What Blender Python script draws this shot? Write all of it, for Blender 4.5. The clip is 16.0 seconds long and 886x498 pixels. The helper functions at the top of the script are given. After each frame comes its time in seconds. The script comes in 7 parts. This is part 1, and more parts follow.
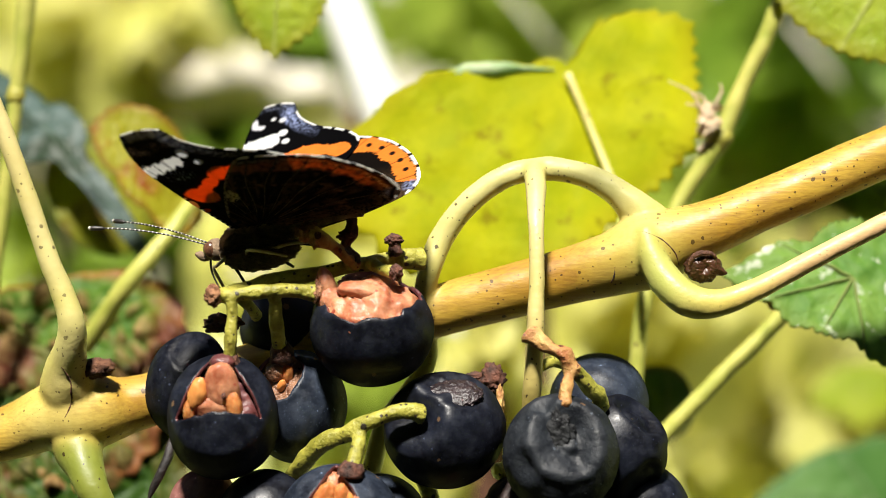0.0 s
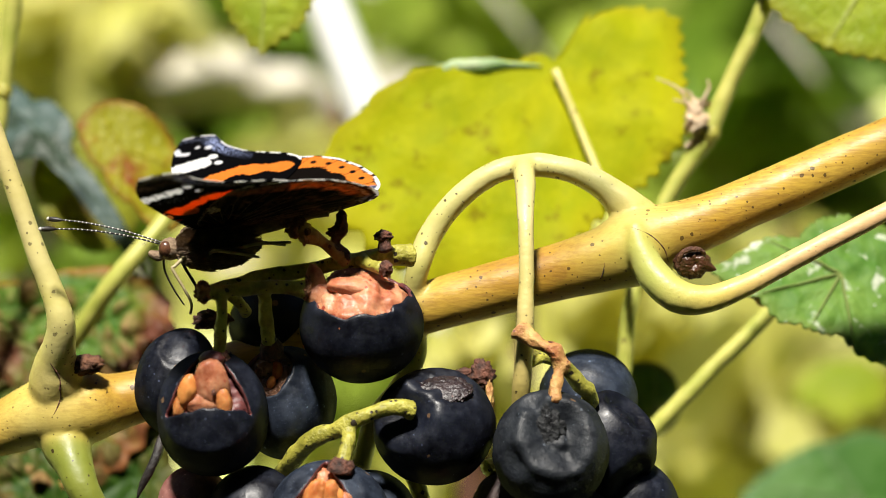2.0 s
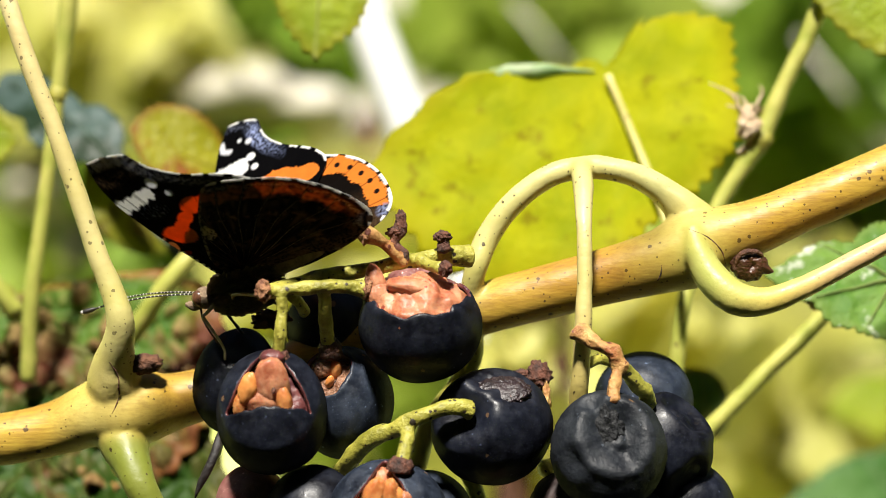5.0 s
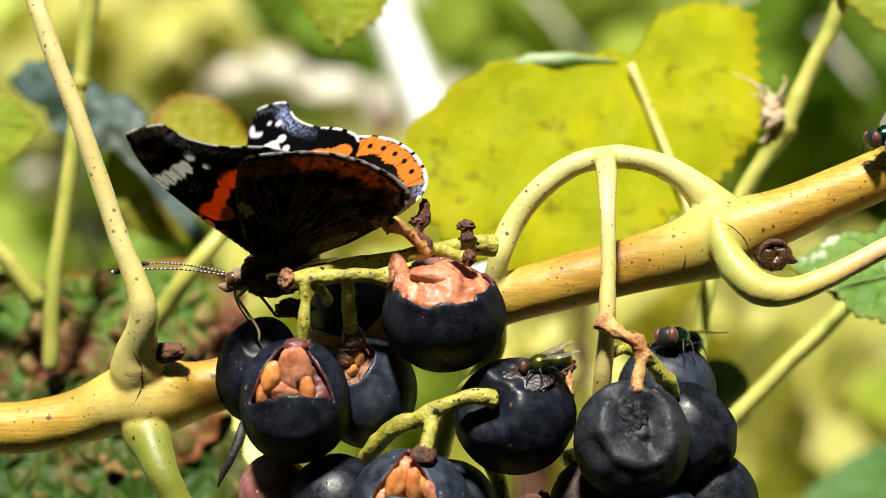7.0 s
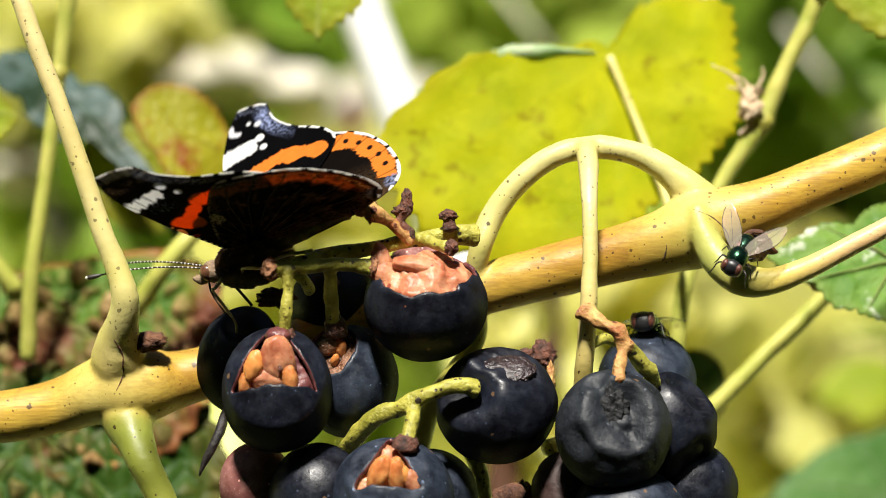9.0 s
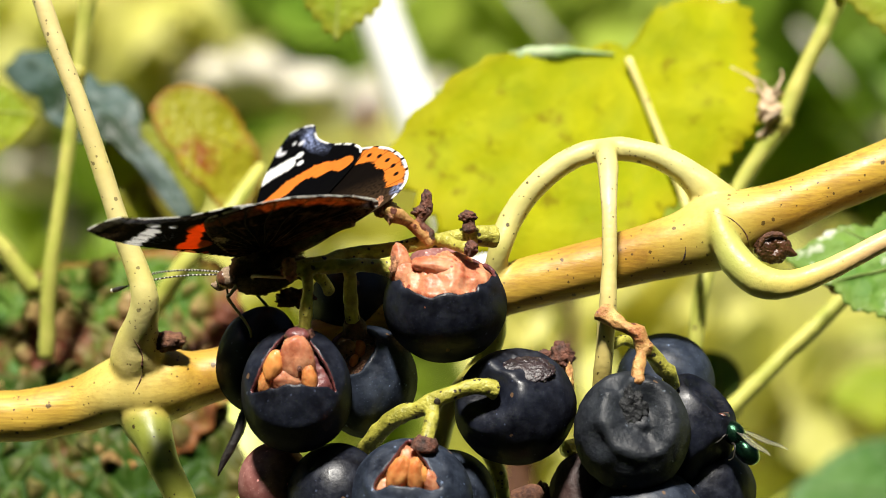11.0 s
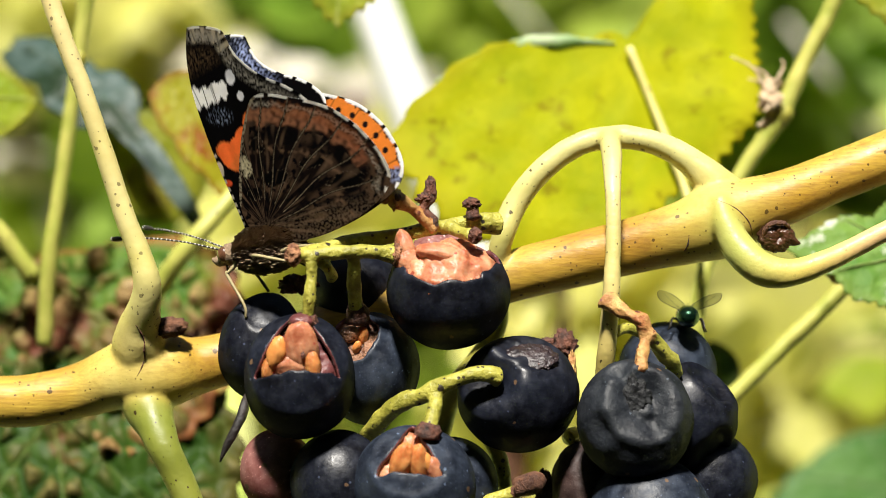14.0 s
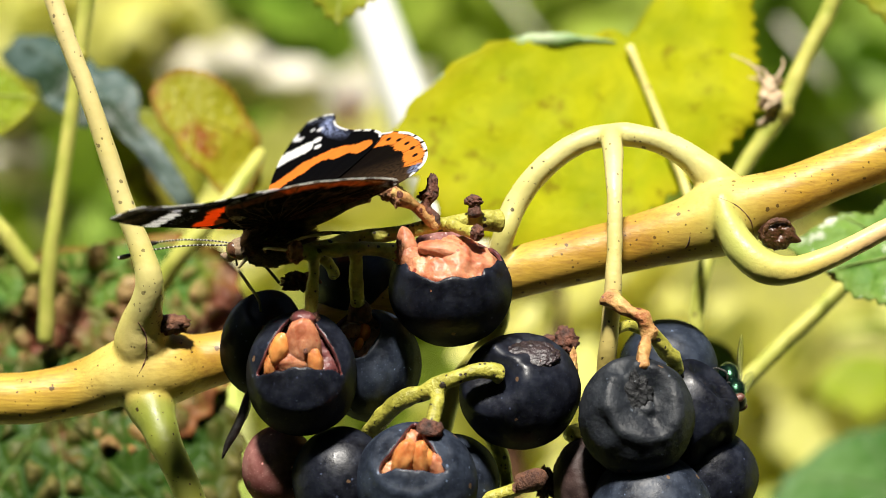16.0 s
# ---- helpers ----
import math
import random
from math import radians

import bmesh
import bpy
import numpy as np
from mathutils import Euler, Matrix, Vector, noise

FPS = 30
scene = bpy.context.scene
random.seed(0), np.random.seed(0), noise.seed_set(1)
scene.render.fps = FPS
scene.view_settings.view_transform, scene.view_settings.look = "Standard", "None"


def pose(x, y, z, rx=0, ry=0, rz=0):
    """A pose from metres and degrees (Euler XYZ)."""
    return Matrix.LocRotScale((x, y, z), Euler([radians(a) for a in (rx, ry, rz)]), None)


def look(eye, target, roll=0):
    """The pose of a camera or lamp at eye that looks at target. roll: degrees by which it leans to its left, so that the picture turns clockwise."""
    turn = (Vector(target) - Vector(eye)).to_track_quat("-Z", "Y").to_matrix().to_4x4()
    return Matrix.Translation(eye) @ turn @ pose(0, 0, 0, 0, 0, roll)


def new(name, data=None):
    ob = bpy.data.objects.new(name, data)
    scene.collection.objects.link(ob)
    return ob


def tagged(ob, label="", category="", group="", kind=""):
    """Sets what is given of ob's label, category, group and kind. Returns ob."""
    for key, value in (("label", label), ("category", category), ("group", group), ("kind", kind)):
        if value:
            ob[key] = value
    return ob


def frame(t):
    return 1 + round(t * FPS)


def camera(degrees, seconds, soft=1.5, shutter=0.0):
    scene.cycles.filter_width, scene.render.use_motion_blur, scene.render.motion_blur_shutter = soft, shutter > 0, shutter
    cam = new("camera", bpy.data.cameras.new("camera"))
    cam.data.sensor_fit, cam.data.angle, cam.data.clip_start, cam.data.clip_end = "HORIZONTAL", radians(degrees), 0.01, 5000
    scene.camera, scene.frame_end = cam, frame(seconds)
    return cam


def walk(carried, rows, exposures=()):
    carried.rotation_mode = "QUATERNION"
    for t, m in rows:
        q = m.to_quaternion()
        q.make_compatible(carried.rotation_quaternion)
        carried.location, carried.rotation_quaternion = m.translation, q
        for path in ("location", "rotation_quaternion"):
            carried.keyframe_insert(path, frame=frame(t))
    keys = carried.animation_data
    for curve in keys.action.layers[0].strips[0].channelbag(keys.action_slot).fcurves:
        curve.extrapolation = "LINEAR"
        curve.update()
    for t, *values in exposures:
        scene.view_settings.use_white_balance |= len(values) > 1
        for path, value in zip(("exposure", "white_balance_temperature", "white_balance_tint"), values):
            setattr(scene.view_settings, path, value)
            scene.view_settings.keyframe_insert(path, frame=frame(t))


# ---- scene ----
from mathutils.bvhtree import BVHTree

cam = camera(20, 16.0, soft=0.6)
cam.data.dof.use_dof = True
cam.data.dof.focus_distance = 0.372
cam.data.dof.aperture_fstop = 14
walk(cam, [
    (0.0, pose(0.01843, -0.37612, 0.00630, 89.975, 1.096, 1.067)),
    (0.5, pose(0.01837, -0.37595, 0.00652, 89.811, 0.970, 0.944)),
    (1.0, pose(0.01753, -0.37551, 0.00692, 89.801, 1.060, 0.738)),
    (1.5, pose(0.01687, -0.37613, 0.00631, 89.847, 1.086, 0.649)),
    (2.0, pose(0.01651, -0.37627, 0.00638, 89.873, 1.129, 0.531)),
    (2.5, pose(0.01626, -0.37582, 0.00686, 89.879, 1.046, 0.431)),
    (3.0, pose(0.01577, -0.37640, 0.00638, 90.068, 1.168, 0.477)),
    (3.5, pose(0.01629, -0.37681, 0.00622, 90.315, 1.152, 0.702)),
    (4.0, pose(0.01420, -0.37722, 0.00500, 90.438, 0.960, 0.771)),
    (6.5, pose(0.00847, -0.37784, 0.00249, 90.284, 0.696, 1.048)),
    (7.0, pose(0.00890, -0.37733, 0.00279, 90.227, 0.707, 1.235)),
    (7.5, pose(0.00819, -0.37756, 0.00184, 90.275, 0.597, 0.963)),
    (8.0, pose(0.00647, -0.37787, 0.00161, 90.227, 0.658, 0.351)),
    (10.5, pose(0.00493, -0.37810, 0.00230, 90.086, 0.500, 0.316)),
    (11.0, pose(0.00409, -0.37837, 0.00176, 90.171, 0.351, 0.525)),
    (11.5, pose(0.00218, -0.37776, 0.00221, 90.079, 0.330, 0.504)),
    (12.0, pose(0.00239, -0.37815, 0.00101, 90.303, 0.351, 0.505)),
    (12.5, pose(0.00119, -0.37774, 0.00077, 90.204, 0.322, 0.201)),
    (13.0, pose(0.00062, -0.37810, 0.00108, 90.156, 0.217, 0.060)),
    (13.5, pose(0.00081, -0.37806, 0.00017, 90.221, 0.110, 0.139)),
    (14.0, pose(0.00040, -0.37803, 0.00056, 90.059, 0.059, 0.038)),
    (14.5, pose(0.00001, -0.37794, -0.00001, 90.000, 0.000, -0.000)),
    (15.0, pose(0.00084, -0.37851, 0.00072, 89.997, 0.087, 0.100)),
    (15.5, pose(0.00017, -0.37857, 0.00036, 90.034, 0.102, 0.067)),
    (16.0, pose(-0.00104, -0.37874, -0.00004, 90.088, 0.036, -0.142)),
], exposures=[(0.0, 1.02), (1.0, 0.96), (3.0, 0.87), (4.0, 0.92), (6.5, 1.0), (11.0, 1.04), (16.0, 1.04)])

# ---- light ----
world = bpy.data.worlds.new("sky")
scene.world = world
world.use_nodes = True
wn = world.node_tree
sky = wn.nodes.new("ShaderNodeTexSky")
sky.sky_type, sky.sun_disc = "NISHITA", False
sun_way = Vector((-0.07, -0.55, 0.83)).normalized()
sky.sun_rotation = math.atan2(sun_way.x, sun_way.y)
sky.sun_elevation = math.asin(sun_way.z)
wn.links.new(sky.outputs[0], wn.nodes["Background"].inputs[0])
wn.nodes["Background"].inputs[1].default_value = 0.024
sun = new("sun", bpy.data.lights.new("sun", "SUN"))
sun.data.energy, sun.data.angle, sun.data.color = 5.0, radians(6.0), (1.0, 0.95, 0.86)
sun.matrix_world = look(sun_way, (0, 0, 0))


# ---- materials ----
def nodes_of(name):
    m = bpy.data.materials.new(name)
    m.use_nodes = True
    nt = m.node_tree
    return m, nt, nt.nodes["Principled BSDF"], nt.nodes["Material Output"]


def noise_node(nt, co, scale, detail=4.0, rough=0.55, stretch=None):
    n = nt.nodes.new("ShaderNodeTexNoise")
    n.inputs["Scale"].default_value, n.inputs["Detail"].default_value = scale, detail
    n.inputs["Roughness"].default_value = rough
    if stretch:
        mp = nt.nodes.new("ShaderNodeMapping")
        mp.inputs["Scale"].default_value = stretch
        nt.links.new(co, mp.inputs[0])
        co = mp.outputs[0]
    nt.links.new(co, n.inputs["Vector"])
    return n.outputs["Fac"]


def ramp(nt, fac, stops):
    r = nt.nodes.new("ShaderNodeValToRGB")
    while len(r.color_ramp.elements) < len(stops):
        r.color_ramp.elements.new(0.5)
    for e, (p, c) in zip(r.color_ramp.elements, stops):
        e.position = p
        e.color = (*c, 1) if len(c) == 3 else c
    nt.links.new(fac, r.inputs[0])
    return r.outputs[0]


def mixed(nt, fac, a, b):
    n = nt.nodes.new("ShaderNodeMix")
    n.data_type = "RGBA"
    for sock, v in ((n.inputs[0], fac), (n.inputs[6], a), (n.inputs[7], b)):
        if isinstance(v, (tuple, list)):
            sock.default_value = (*v, 1)
        elif isinstance(v, (int, float)):
            sock.default_value = v
        else:
            nt.links.new(v, sock)
    return n.outputs[2]


def bumped(nt, bsdf, height, strength=0.3, dist=0.0002):
    b = nt.nodes.new("ShaderNodeBump")
    b.inputs["Strength"].default_value, b.inputs["Distance"].default_value = strength, dist
    nt.links.new(height, b.inputs["Height"])
    nt.links.new(b.outputs[0], bsdf.inputs["Normal"])
    return b


def object_co(nt):
    return nt.nodes.new("ShaderNodeTexCoord").outputs["Object"]


def attribute(nt, name):
    a = nt.nodes.new("ShaderNodeAttribute")
    a.attribute_name = name
    return a


def dots(nt, co, scale, share, size=0.2):
    """Scattered round specks: a share of the cells holds one, of uneven size."""
    mp = nt.nodes.new("ShaderNodeVectorMath")
    mp.operation = "ADD"
    wob = nt.nodes.new("ShaderNodeTexNoise")
    wob.inputs["Scale"].default_value = scale * 2.5
    nt.links.new(co, wob.inputs["Vector"])
    sc = nt.nodes.new("ShaderNodeVectorMath")
    sc.operation = "SCALE"
    sc.inputs["Scale"].default_value = 0.25 / scale
    nt.links.new(wob.outputs["Color"], sc.inputs[0])
    nt.links.new(co, mp.inputs[0])
    nt.links.new(sc.outputs[0], mp.inputs[1])
    v = nt.nodes.new("ShaderNodeTexVoronoi")
    v.inputs["Scale"].default_value = scale
    nt.links.new(mp.outputs[0], v.inputs["Vector"])
    sep = nt.nodes.new("ShaderNodeSeparateColor")
    nt.links.new(v.outputs["Color"], sep.inputs[0])
    lim = nt.nodes.new("ShaderNodeMapRange")
    lim.inputs["From Min"].default_value, lim.inputs["From Max"].default_value = 1 - share, 1
    lim.inputs["To Min"].default_value, lim.inputs["To Max"].default_value = 0.0, size
    nt.links.new(sep.outputs[0], lim.inputs["Value"])
    lt = nt.nodes.new("ShaderNodeMath")
    lt.operation = "LESS_THAN"
    nt.links.new(v.outputs["Distance"], lt.inputs[0])
    nt.links.new(lim.outputs[0], lt.inputs[1])
    return lt.outputs[0]


def plain(name, c1, c2, scale=300, rough=0.6, bump=0.3, dist=0.0002, specks=None, speck_scale=900, speck_at=0.7, spec=0.5, fine=4.0, sss=0.0, dot=0.28):
    """Two-scale noise colour with optional dark specks."""
    m, nt, b, out = nodes_of(name)
    co = object_co(nt)
    big = noise_node(nt, co, scale, 5)
    small = noise_node(nt, co, scale * fine, 4)
    col = ramp(nt, big, [(0.35, c1), (0.65, c2)])
    col = mixed(nt, 0.25, col, ramp(nt, small, [(0.3, c1), (0.7, c2)]))
    if specks:
        col = mixed(nt, dots(nt, co, speck_scale, speck_at, dot), col, specks)
        col = mixed(nt, dots(nt, co, speck_scale * 2.3, speck_at * 0.5, dot), col, tuple(v * 1.4 for v in specks))
    nt.links.new(col, b.inputs["Base Color"])
    b.inputs["Roughness"].default_value = rough
    b.inputs["Specular IOR Level"].default_value = spec
    if sss:
        b.inputs["Subsurface Weight"].default_value = sss
        b.inputs["Subsurface Radius"].default_value = (0.003, 0.0015, 0.0008)
        b.inputs["Subsurface Scale"].default_value = 1.0
    bumped(nt, b, small, bump, dist)
    return m


def product(nt, a, b):
    n = nt.nodes.new("ShaderNodeMath")
    n.operation = "MULTIPLY"
    for sock, v in zip(n.inputs, (a, b)):
        if isinstance(v, (int, float)):
            sock.default_value = v
        else:
            nt.links.new(v, sock)
    return n.outputs[0]


def grape_skin(name, dark, bloom, amount=0.5, rough=0.42, wrinkle=0.0, gloss=0.03):
    """Waxy skin: dark ground, cloudy bloom that is rubbed off in places, pale lenticels, faint scuffs."""
    m, nt, b, out = nodes_of(name)
    co = object_co(nt)
    info = nt.nodes.new("ShaderNodeObjectInfo")
    sh = nt.nodes.new("ShaderNodeVectorMath")
    sh.operation = "ADD"
    nt.links.new(co, sh.inputs[0])
    nt.links.new(info.outputs["Random"], sh.inputs[1])
    co = sh.outputs[0]
    big = noise_node(nt, co, 150, 5, 0.65)
    mid = noise_node(nt, co, 520, 4, 0.65)
    small = noise_node(nt, co, 1600, 3, 0.6)
    col = ramp(nt, big, [(0.52 - amount * 0.3, dark), (0.80 - amount * 0.2, bloom)])
    col = mixed(nt, 0.4, col, ramp(nt, mid, [(0.4, dark), (0.66, bloom)]))
    col = mixed(nt, product(nt, dots(nt, co, 2600, 0.6, 0.3), 0.35), col, tuple(min(1, v * 2.2) for v in bloom))
    col = mixed(nt, dots(nt, co, 900, 0.35, 0.2), col, tuple(min(1, v * 3.0) for v in bloom))
    col = mixed(nt, dots(nt, co, 420, 0.12, 0.22), col, (0.10, 0.06, 0.035))
    nt.links.new(col, b.inputs["Base Color"])
    r = ramp(nt, mid, [(0.35, (rough - 0.08,) * 3), (0.65, (rough + 0.2,) * 3)])
    b.inputs["Roughness"].default_value = 0.8
    b.inputs["Specular IOR Level"].default_value = 0.0
    h = small
    if wrinkle:
        h = noise_node(nt, co, 420, 6, 0.65)
    bump = bumped(nt, b, h, 0.2 + wrinkle, 0.00025 + 0.0004 * wrinkle)
    # the wax dulls the gloss towards the outline
    wax = nt.nodes.new("ShaderNodeBsdfGlossy")
    nt.links.new(r, wax.inputs["Roughness"])
    nt.links.new(bump.outputs[0], wax.inputs["Normal"])
    mx = nt.nodes.new("ShaderNodeMixShader")
    mx.inputs[0].default_value = gloss
    nt.links.new(b.outputs[0], mx.inputs[1])
    nt.links.new(wax.outputs[0], mx.inputs[2])
    nt.links.new(mx.outputs[0], out.inputs["Surface"])
    return m


def leaf_material(name, blade, blade2, vein, edge, trans=0.45, scale=60, rough=0.5, blotch=None, blotch_scale=45, blotch_at=0.55, spec=0.22, bump=0.5, vein_mix=1.0, vary=0.0, swollen=None):
    """Leaf with vein colour, edge colour, blotches and light that shines through."""
    m, nt, b, out = nodes_of(name)
    co = object_co(nt)
    att = attribute(nt, "tone")
    sep = nt.nodes.new("ShaderNodeSeparateColor")
    nt.links.new(att.outputs["Color"], sep.inputs[0])
    big = noise_node(nt, co, scale, 5)
    small = noise_node(nt, co, scale * 9, 4)
    col = ramp(nt, big, [(0.35, blade), (0.65, blade2)])
    col = mixed(nt, 0.22, col, ramp(nt, small, [(0.35, blade), (0.65, blade2)]))
    col = mixed(nt, ramp(nt, sep.outputs[1], [(0.5, (0, 0, 0)), (1.0, (0.8, 0.8, 0.8))]), col, edge)
    if blotch:
        bl = noise_node(nt, co, blotch_scale, 5, 0.6)
        col = mixed(nt, ramp(nt, bl, [(blotch_at, (0, 0, 0)), (blotch_at + 0.09, (1, 1, 1))]), col, blotch)
    col = mixed(nt, ramp(nt, sep.outputs[0], [(0.0, (0, 0, 0)), (1.0, (vein_mix,) * 3)]), col, vein)
    if swollen:
        col = mixed(nt, ramp(nt, sep.outputs[2], [(0.15, (0, 0, 0)), (0.5, (0.9,) * 3)]), col, ramp(nt, small, [(0.35, swollen[0]), (0.65, swollen[1])]))
    if vary:
        # some leaves of a bush are darker than others
        geo = nt.nodes.new("ShaderNodeNewGeometry")
        col = mixed(nt, ramp(nt, geo.outputs["Random Per Island"], [(0.15, (vary,) * 3), (0.85, (0, 0, 0))]), col, tuple(v * 0.12 for v in blade))
    nt.links.new(col, b.inputs["Base Color"])
    b.inputs["Roughness"].default_value = rough
    b.inputs["Specular IOR Level"].default_value = spec
    vor = nt.nodes.new("ShaderNodeTexVoronoi")
    vor.feature = "DISTANCE_TO_EDGE"
    vor.inputs["Scale"].default_value = 420
    nt.links.new(co, vor.inputs["Vector"])
    bumped(nt, b, vor.outputs["Distance"], bump, 0.0006)
    t = nt.nodes.new("ShaderNodeBsdfTranslucent")
    nt.links.new(col, t.inputs["Color"])
    mx = nt.nodes.new("ShaderNodeMixShader")
    mx.inputs[0].default_value = trans
    nt.links.new(b.outputs[0], mx.inputs[1])
    nt.links.new(t.outputs[0], mx.inputs[2])
    nt.links.new(mx.outputs[0], out.inputs["Surface"])
    return m


def painted(name, rough=0.6, spec=0.3, trans=0.0, scale=700, fleck=0.12, shine=0.0):
    """Colour taken from the scales stored on the mesh, with fine grain."""
    m, nt, b, out = nodes_of(name)
    co = object_co(nt)
    att = attribute(nt, "scales")
    g = noise_node(nt, co, scale, 4, 0.6)
    col = mixed(nt, ramp(nt, g, [(0.35, (fleck,) * 3), (0.7, (0, 0, 0))]), att.outputs["Color"], (0.0, 0.0, 0.0))
    nt.links.new(col, b.inputs["Base Color"])
    b.inputs["Roughness"].default_value = rough
    b.inputs["Specular IOR Level"].default_value = spec
    bumped(nt, b, noise_node(nt, co, scale * 3, 2), 0.25, 0.0001)
    if trans:
        t = nt.nodes.new("ShaderNodeBsdfTranslucent")
        nt.links.new(col, t.inputs["Color"])
        mx = nt.nodes.new("ShaderNodeMixShader")
        mx.inputs[0].default_value = trans
        nt.links.new(b.outputs[0], mx.inputs[1])
        nt.links.new(t.outputs[0], mx.inputs[2])
        nt.links.new(mx.outputs[0], out.inputs["Surface"])
    return m


def glassy(name, tint, alpha):
    """Thin insect wing membrane."""
    m, nt, b, out = nodes_of(name)
    b.inputs["Base Color"].default_value = (*tint, 1)
    b.inputs["Roughness"].default_value = 0.15
    b.inputs["Alpha"].default_value = alpha
    b.inputs["Thin Film Thickness"].default_value = 300
    return m


def vine_skin(name):
    """Bark and green skin of stems grown together: two tints that pass softly from stem to stem, specks, and fibres on the wood."""
    m, nt, b, out = nodes_of(name)
    co = object_co(nt)
    sep = nt.nodes.new("ShaderNodeSeparateColor")
    nt.links.new(attribute(nt, "along").outputs["Color"], sep.inputs[0])
    speck, wood = sep.outputs[1], sep.outputs[2]
    big, small = noise_node(nt, co, 75, 5, stretch=(0.16, 1, 1)), noise_node(nt, co, 420, 5, 0.6)
    fac = ramp(nt, big, [(0.36, (0, 0, 0)), (0.64, (1, 1, 1))])
    col = mixed(nt, fac, attribute(nt, "tint_a").outputs["Color"], attribute(nt, "tint_b").outputs["Color"])
    col = mixed(nt, product(nt, ramp(nt, small, [(0.4, (0, 0, 0)), (0.75, (1, 1, 1))]), 0.3), col, attribute(nt, "tint_a").outputs["Color"])
    for k, (scale, lo, depth) in enumerate(((2600, 0.45, 0.55), (900, 0.5, 0.45))):
        fb = noise_node(nt, co, scale, 3, 0.6, stretch=(0.045, 1, 1))
        col = mixed(nt, product(nt, ramp(nt, fb, [(lo, (0, 0, 0)), (lo + 0.28, (depth,) * 3)]), wood), col, (0.20, 0.10, 0.022))
    blotch = noise_node(nt, co, 150, 6, 0.65)
    col = mixed(nt, product(nt, ramp(nt, blotch, [(0.60, (0, 0, 0)), (0.72, (0.55,) * 3)]), wood), col, (0.20, 0.075, 0.018))
    for scale, share, size in ((600, 0.6, 0.235), (1250, 0.6, 0.245), (300, 0.2, 0.14)):
        col = mixed(nt, product(nt, dots(nt, co, scale, share, size), speck), col, (0.032, 0.014, 0.006))
    nt.links.new(col, b.inputs["Base Color"])
    nt.links.new(ramp(nt, small, [(0.35, (0.38,) * 3), (0.7, (0.6,) * 3)]), b.inputs["Roughness"])
    b.inputs["Specular IOR Level"].default_value = 0.4
    bumped(nt, b, mixed(nt, wood, noise_node(nt, co, 1100, 4, 0.6), noise_node(nt, co, 1500, 4, 0.6, stretch=(0.2, 1, 1))), 0.4, 0.0002)
    return m


M_VINE = vine_skin("vine_skin")
WOOD = ((0.30, 0.145, 0.012), (0.55, 0.37, 0.055))
NODE, NODE_PALE = (0.44, 0.34, 0.055), (0.60, 0.48, 0.14)
SPOT = (0.10, 0.045, 0.015)
M_STALK = plain("leaf_stalk_skin", (0.46, 0.42, 0.10), (0.64, 0.56, 0.20), 90, 0.5, 0.35, 0.0002, SPOT, 600, 0.4, dot=0.2)
M_SHOOT = plain("shoot_skin", (0.30, 0.33, 0.05), (0.48, 0.45, 0.11), 120, 0.5, 0.4, 0.0003, (0.08, 0.05, 0.015), 600, 0.4, dot=0.2)
M_RACHIS = plain("rachis_skin", (0.19, 0.18, 0.02), (0.46, 0.42, 0.07), 300, 0.5, 0.8, 0.0005, (0.026, 0.018, 0.010), 620, 0.5, dot=0.36)
M_DRYSTEM = plain("dry_pinkish_stem", (0.27, 0.078, 0.022), (0.56, 0.37, 0.12), 230, 0.65, 0.9, 0.0006, (0.09, 0.022, 0.010), 500, 0.8, dot=0.36)
M_BROWN = plain("dry_bark", (0.04, 0.014, 0.008), (0.17, 0.07, 0.032), 500, 0.8, 0.8, 0.0006)
M_STUB = plain("torn_stub", (0.10, 0.028, 0.014), (0.42, 0.20, 0.09), 500, 0.7, 0.9, 0.0006)
M_BUD = plain("bud_scale", (0.02, 0.007, 0.004), (0.085, 0.032, 0.014), 330, 0.38, 0.6, 0.0004)
M_HUSK = plain("black_husk", (0.005, 0.004, 0.004), (0.028, 0.020, 0.017), 400, 0.6, 0.6, 0.0004)
M_CRUST = plain("dry_crust", (0.02, 0.012, 0.01), (0.16, 0.055, 0.03), 400, 0.75, 0.9, 0.0007)
M_FLESH = plain("grape_flesh", (0.36, 0.095, 0.022), (0.60, 0.26, 0.085), 330, 0.45, 0.35, 0.0004, (0.30, 0.07, 0.025), 620, 0.35, 0.35, sss=0.3)
M_FLESH_PINK = plain("pink_grape_flesh", (0.28, 0.065, 0.028), (0.56, 0.26, 0.14), 300, 0.42, 0.4, 0.0004, (0.28, 0.06, 0.035), 620, 0.4, 0.35, sss=0.25)
M_RIM = plain("torn_skin_edge", (0.05, 0.012, 0.016), (0.16, 0.05, 0.045), 400, 0.4, 0.5, 0.0003)
M_ROT = plain("rotten_flesh", (0.10, 0.035, 0.018), (0.36, 0.19, 0.11), 420, 0.35, 0.8, 0.0008, (0.02, 0.01, 0.008), 620, 0.7)
M_ROT_DARK = plain("dark_rotten_flesh", (0.005, 0.003, 0.005), (0.034, 0.020, 0.022), 340, 0.4, 0.6, 0.0005, (0.09, 0.04, 0.035), 700, 0.25)
M_SEED = plain("grape_seed", (0.62, 0.19, 0.04), (0.76, 0.32, 0.09), 300, 0.4, 0.3, 0.0002)
M_GRAPE = grape_skin("blue_black_skin", (0.003, 0.003, 0.005), (0.013, 0.016, 0.027), 0.5, 0.36)
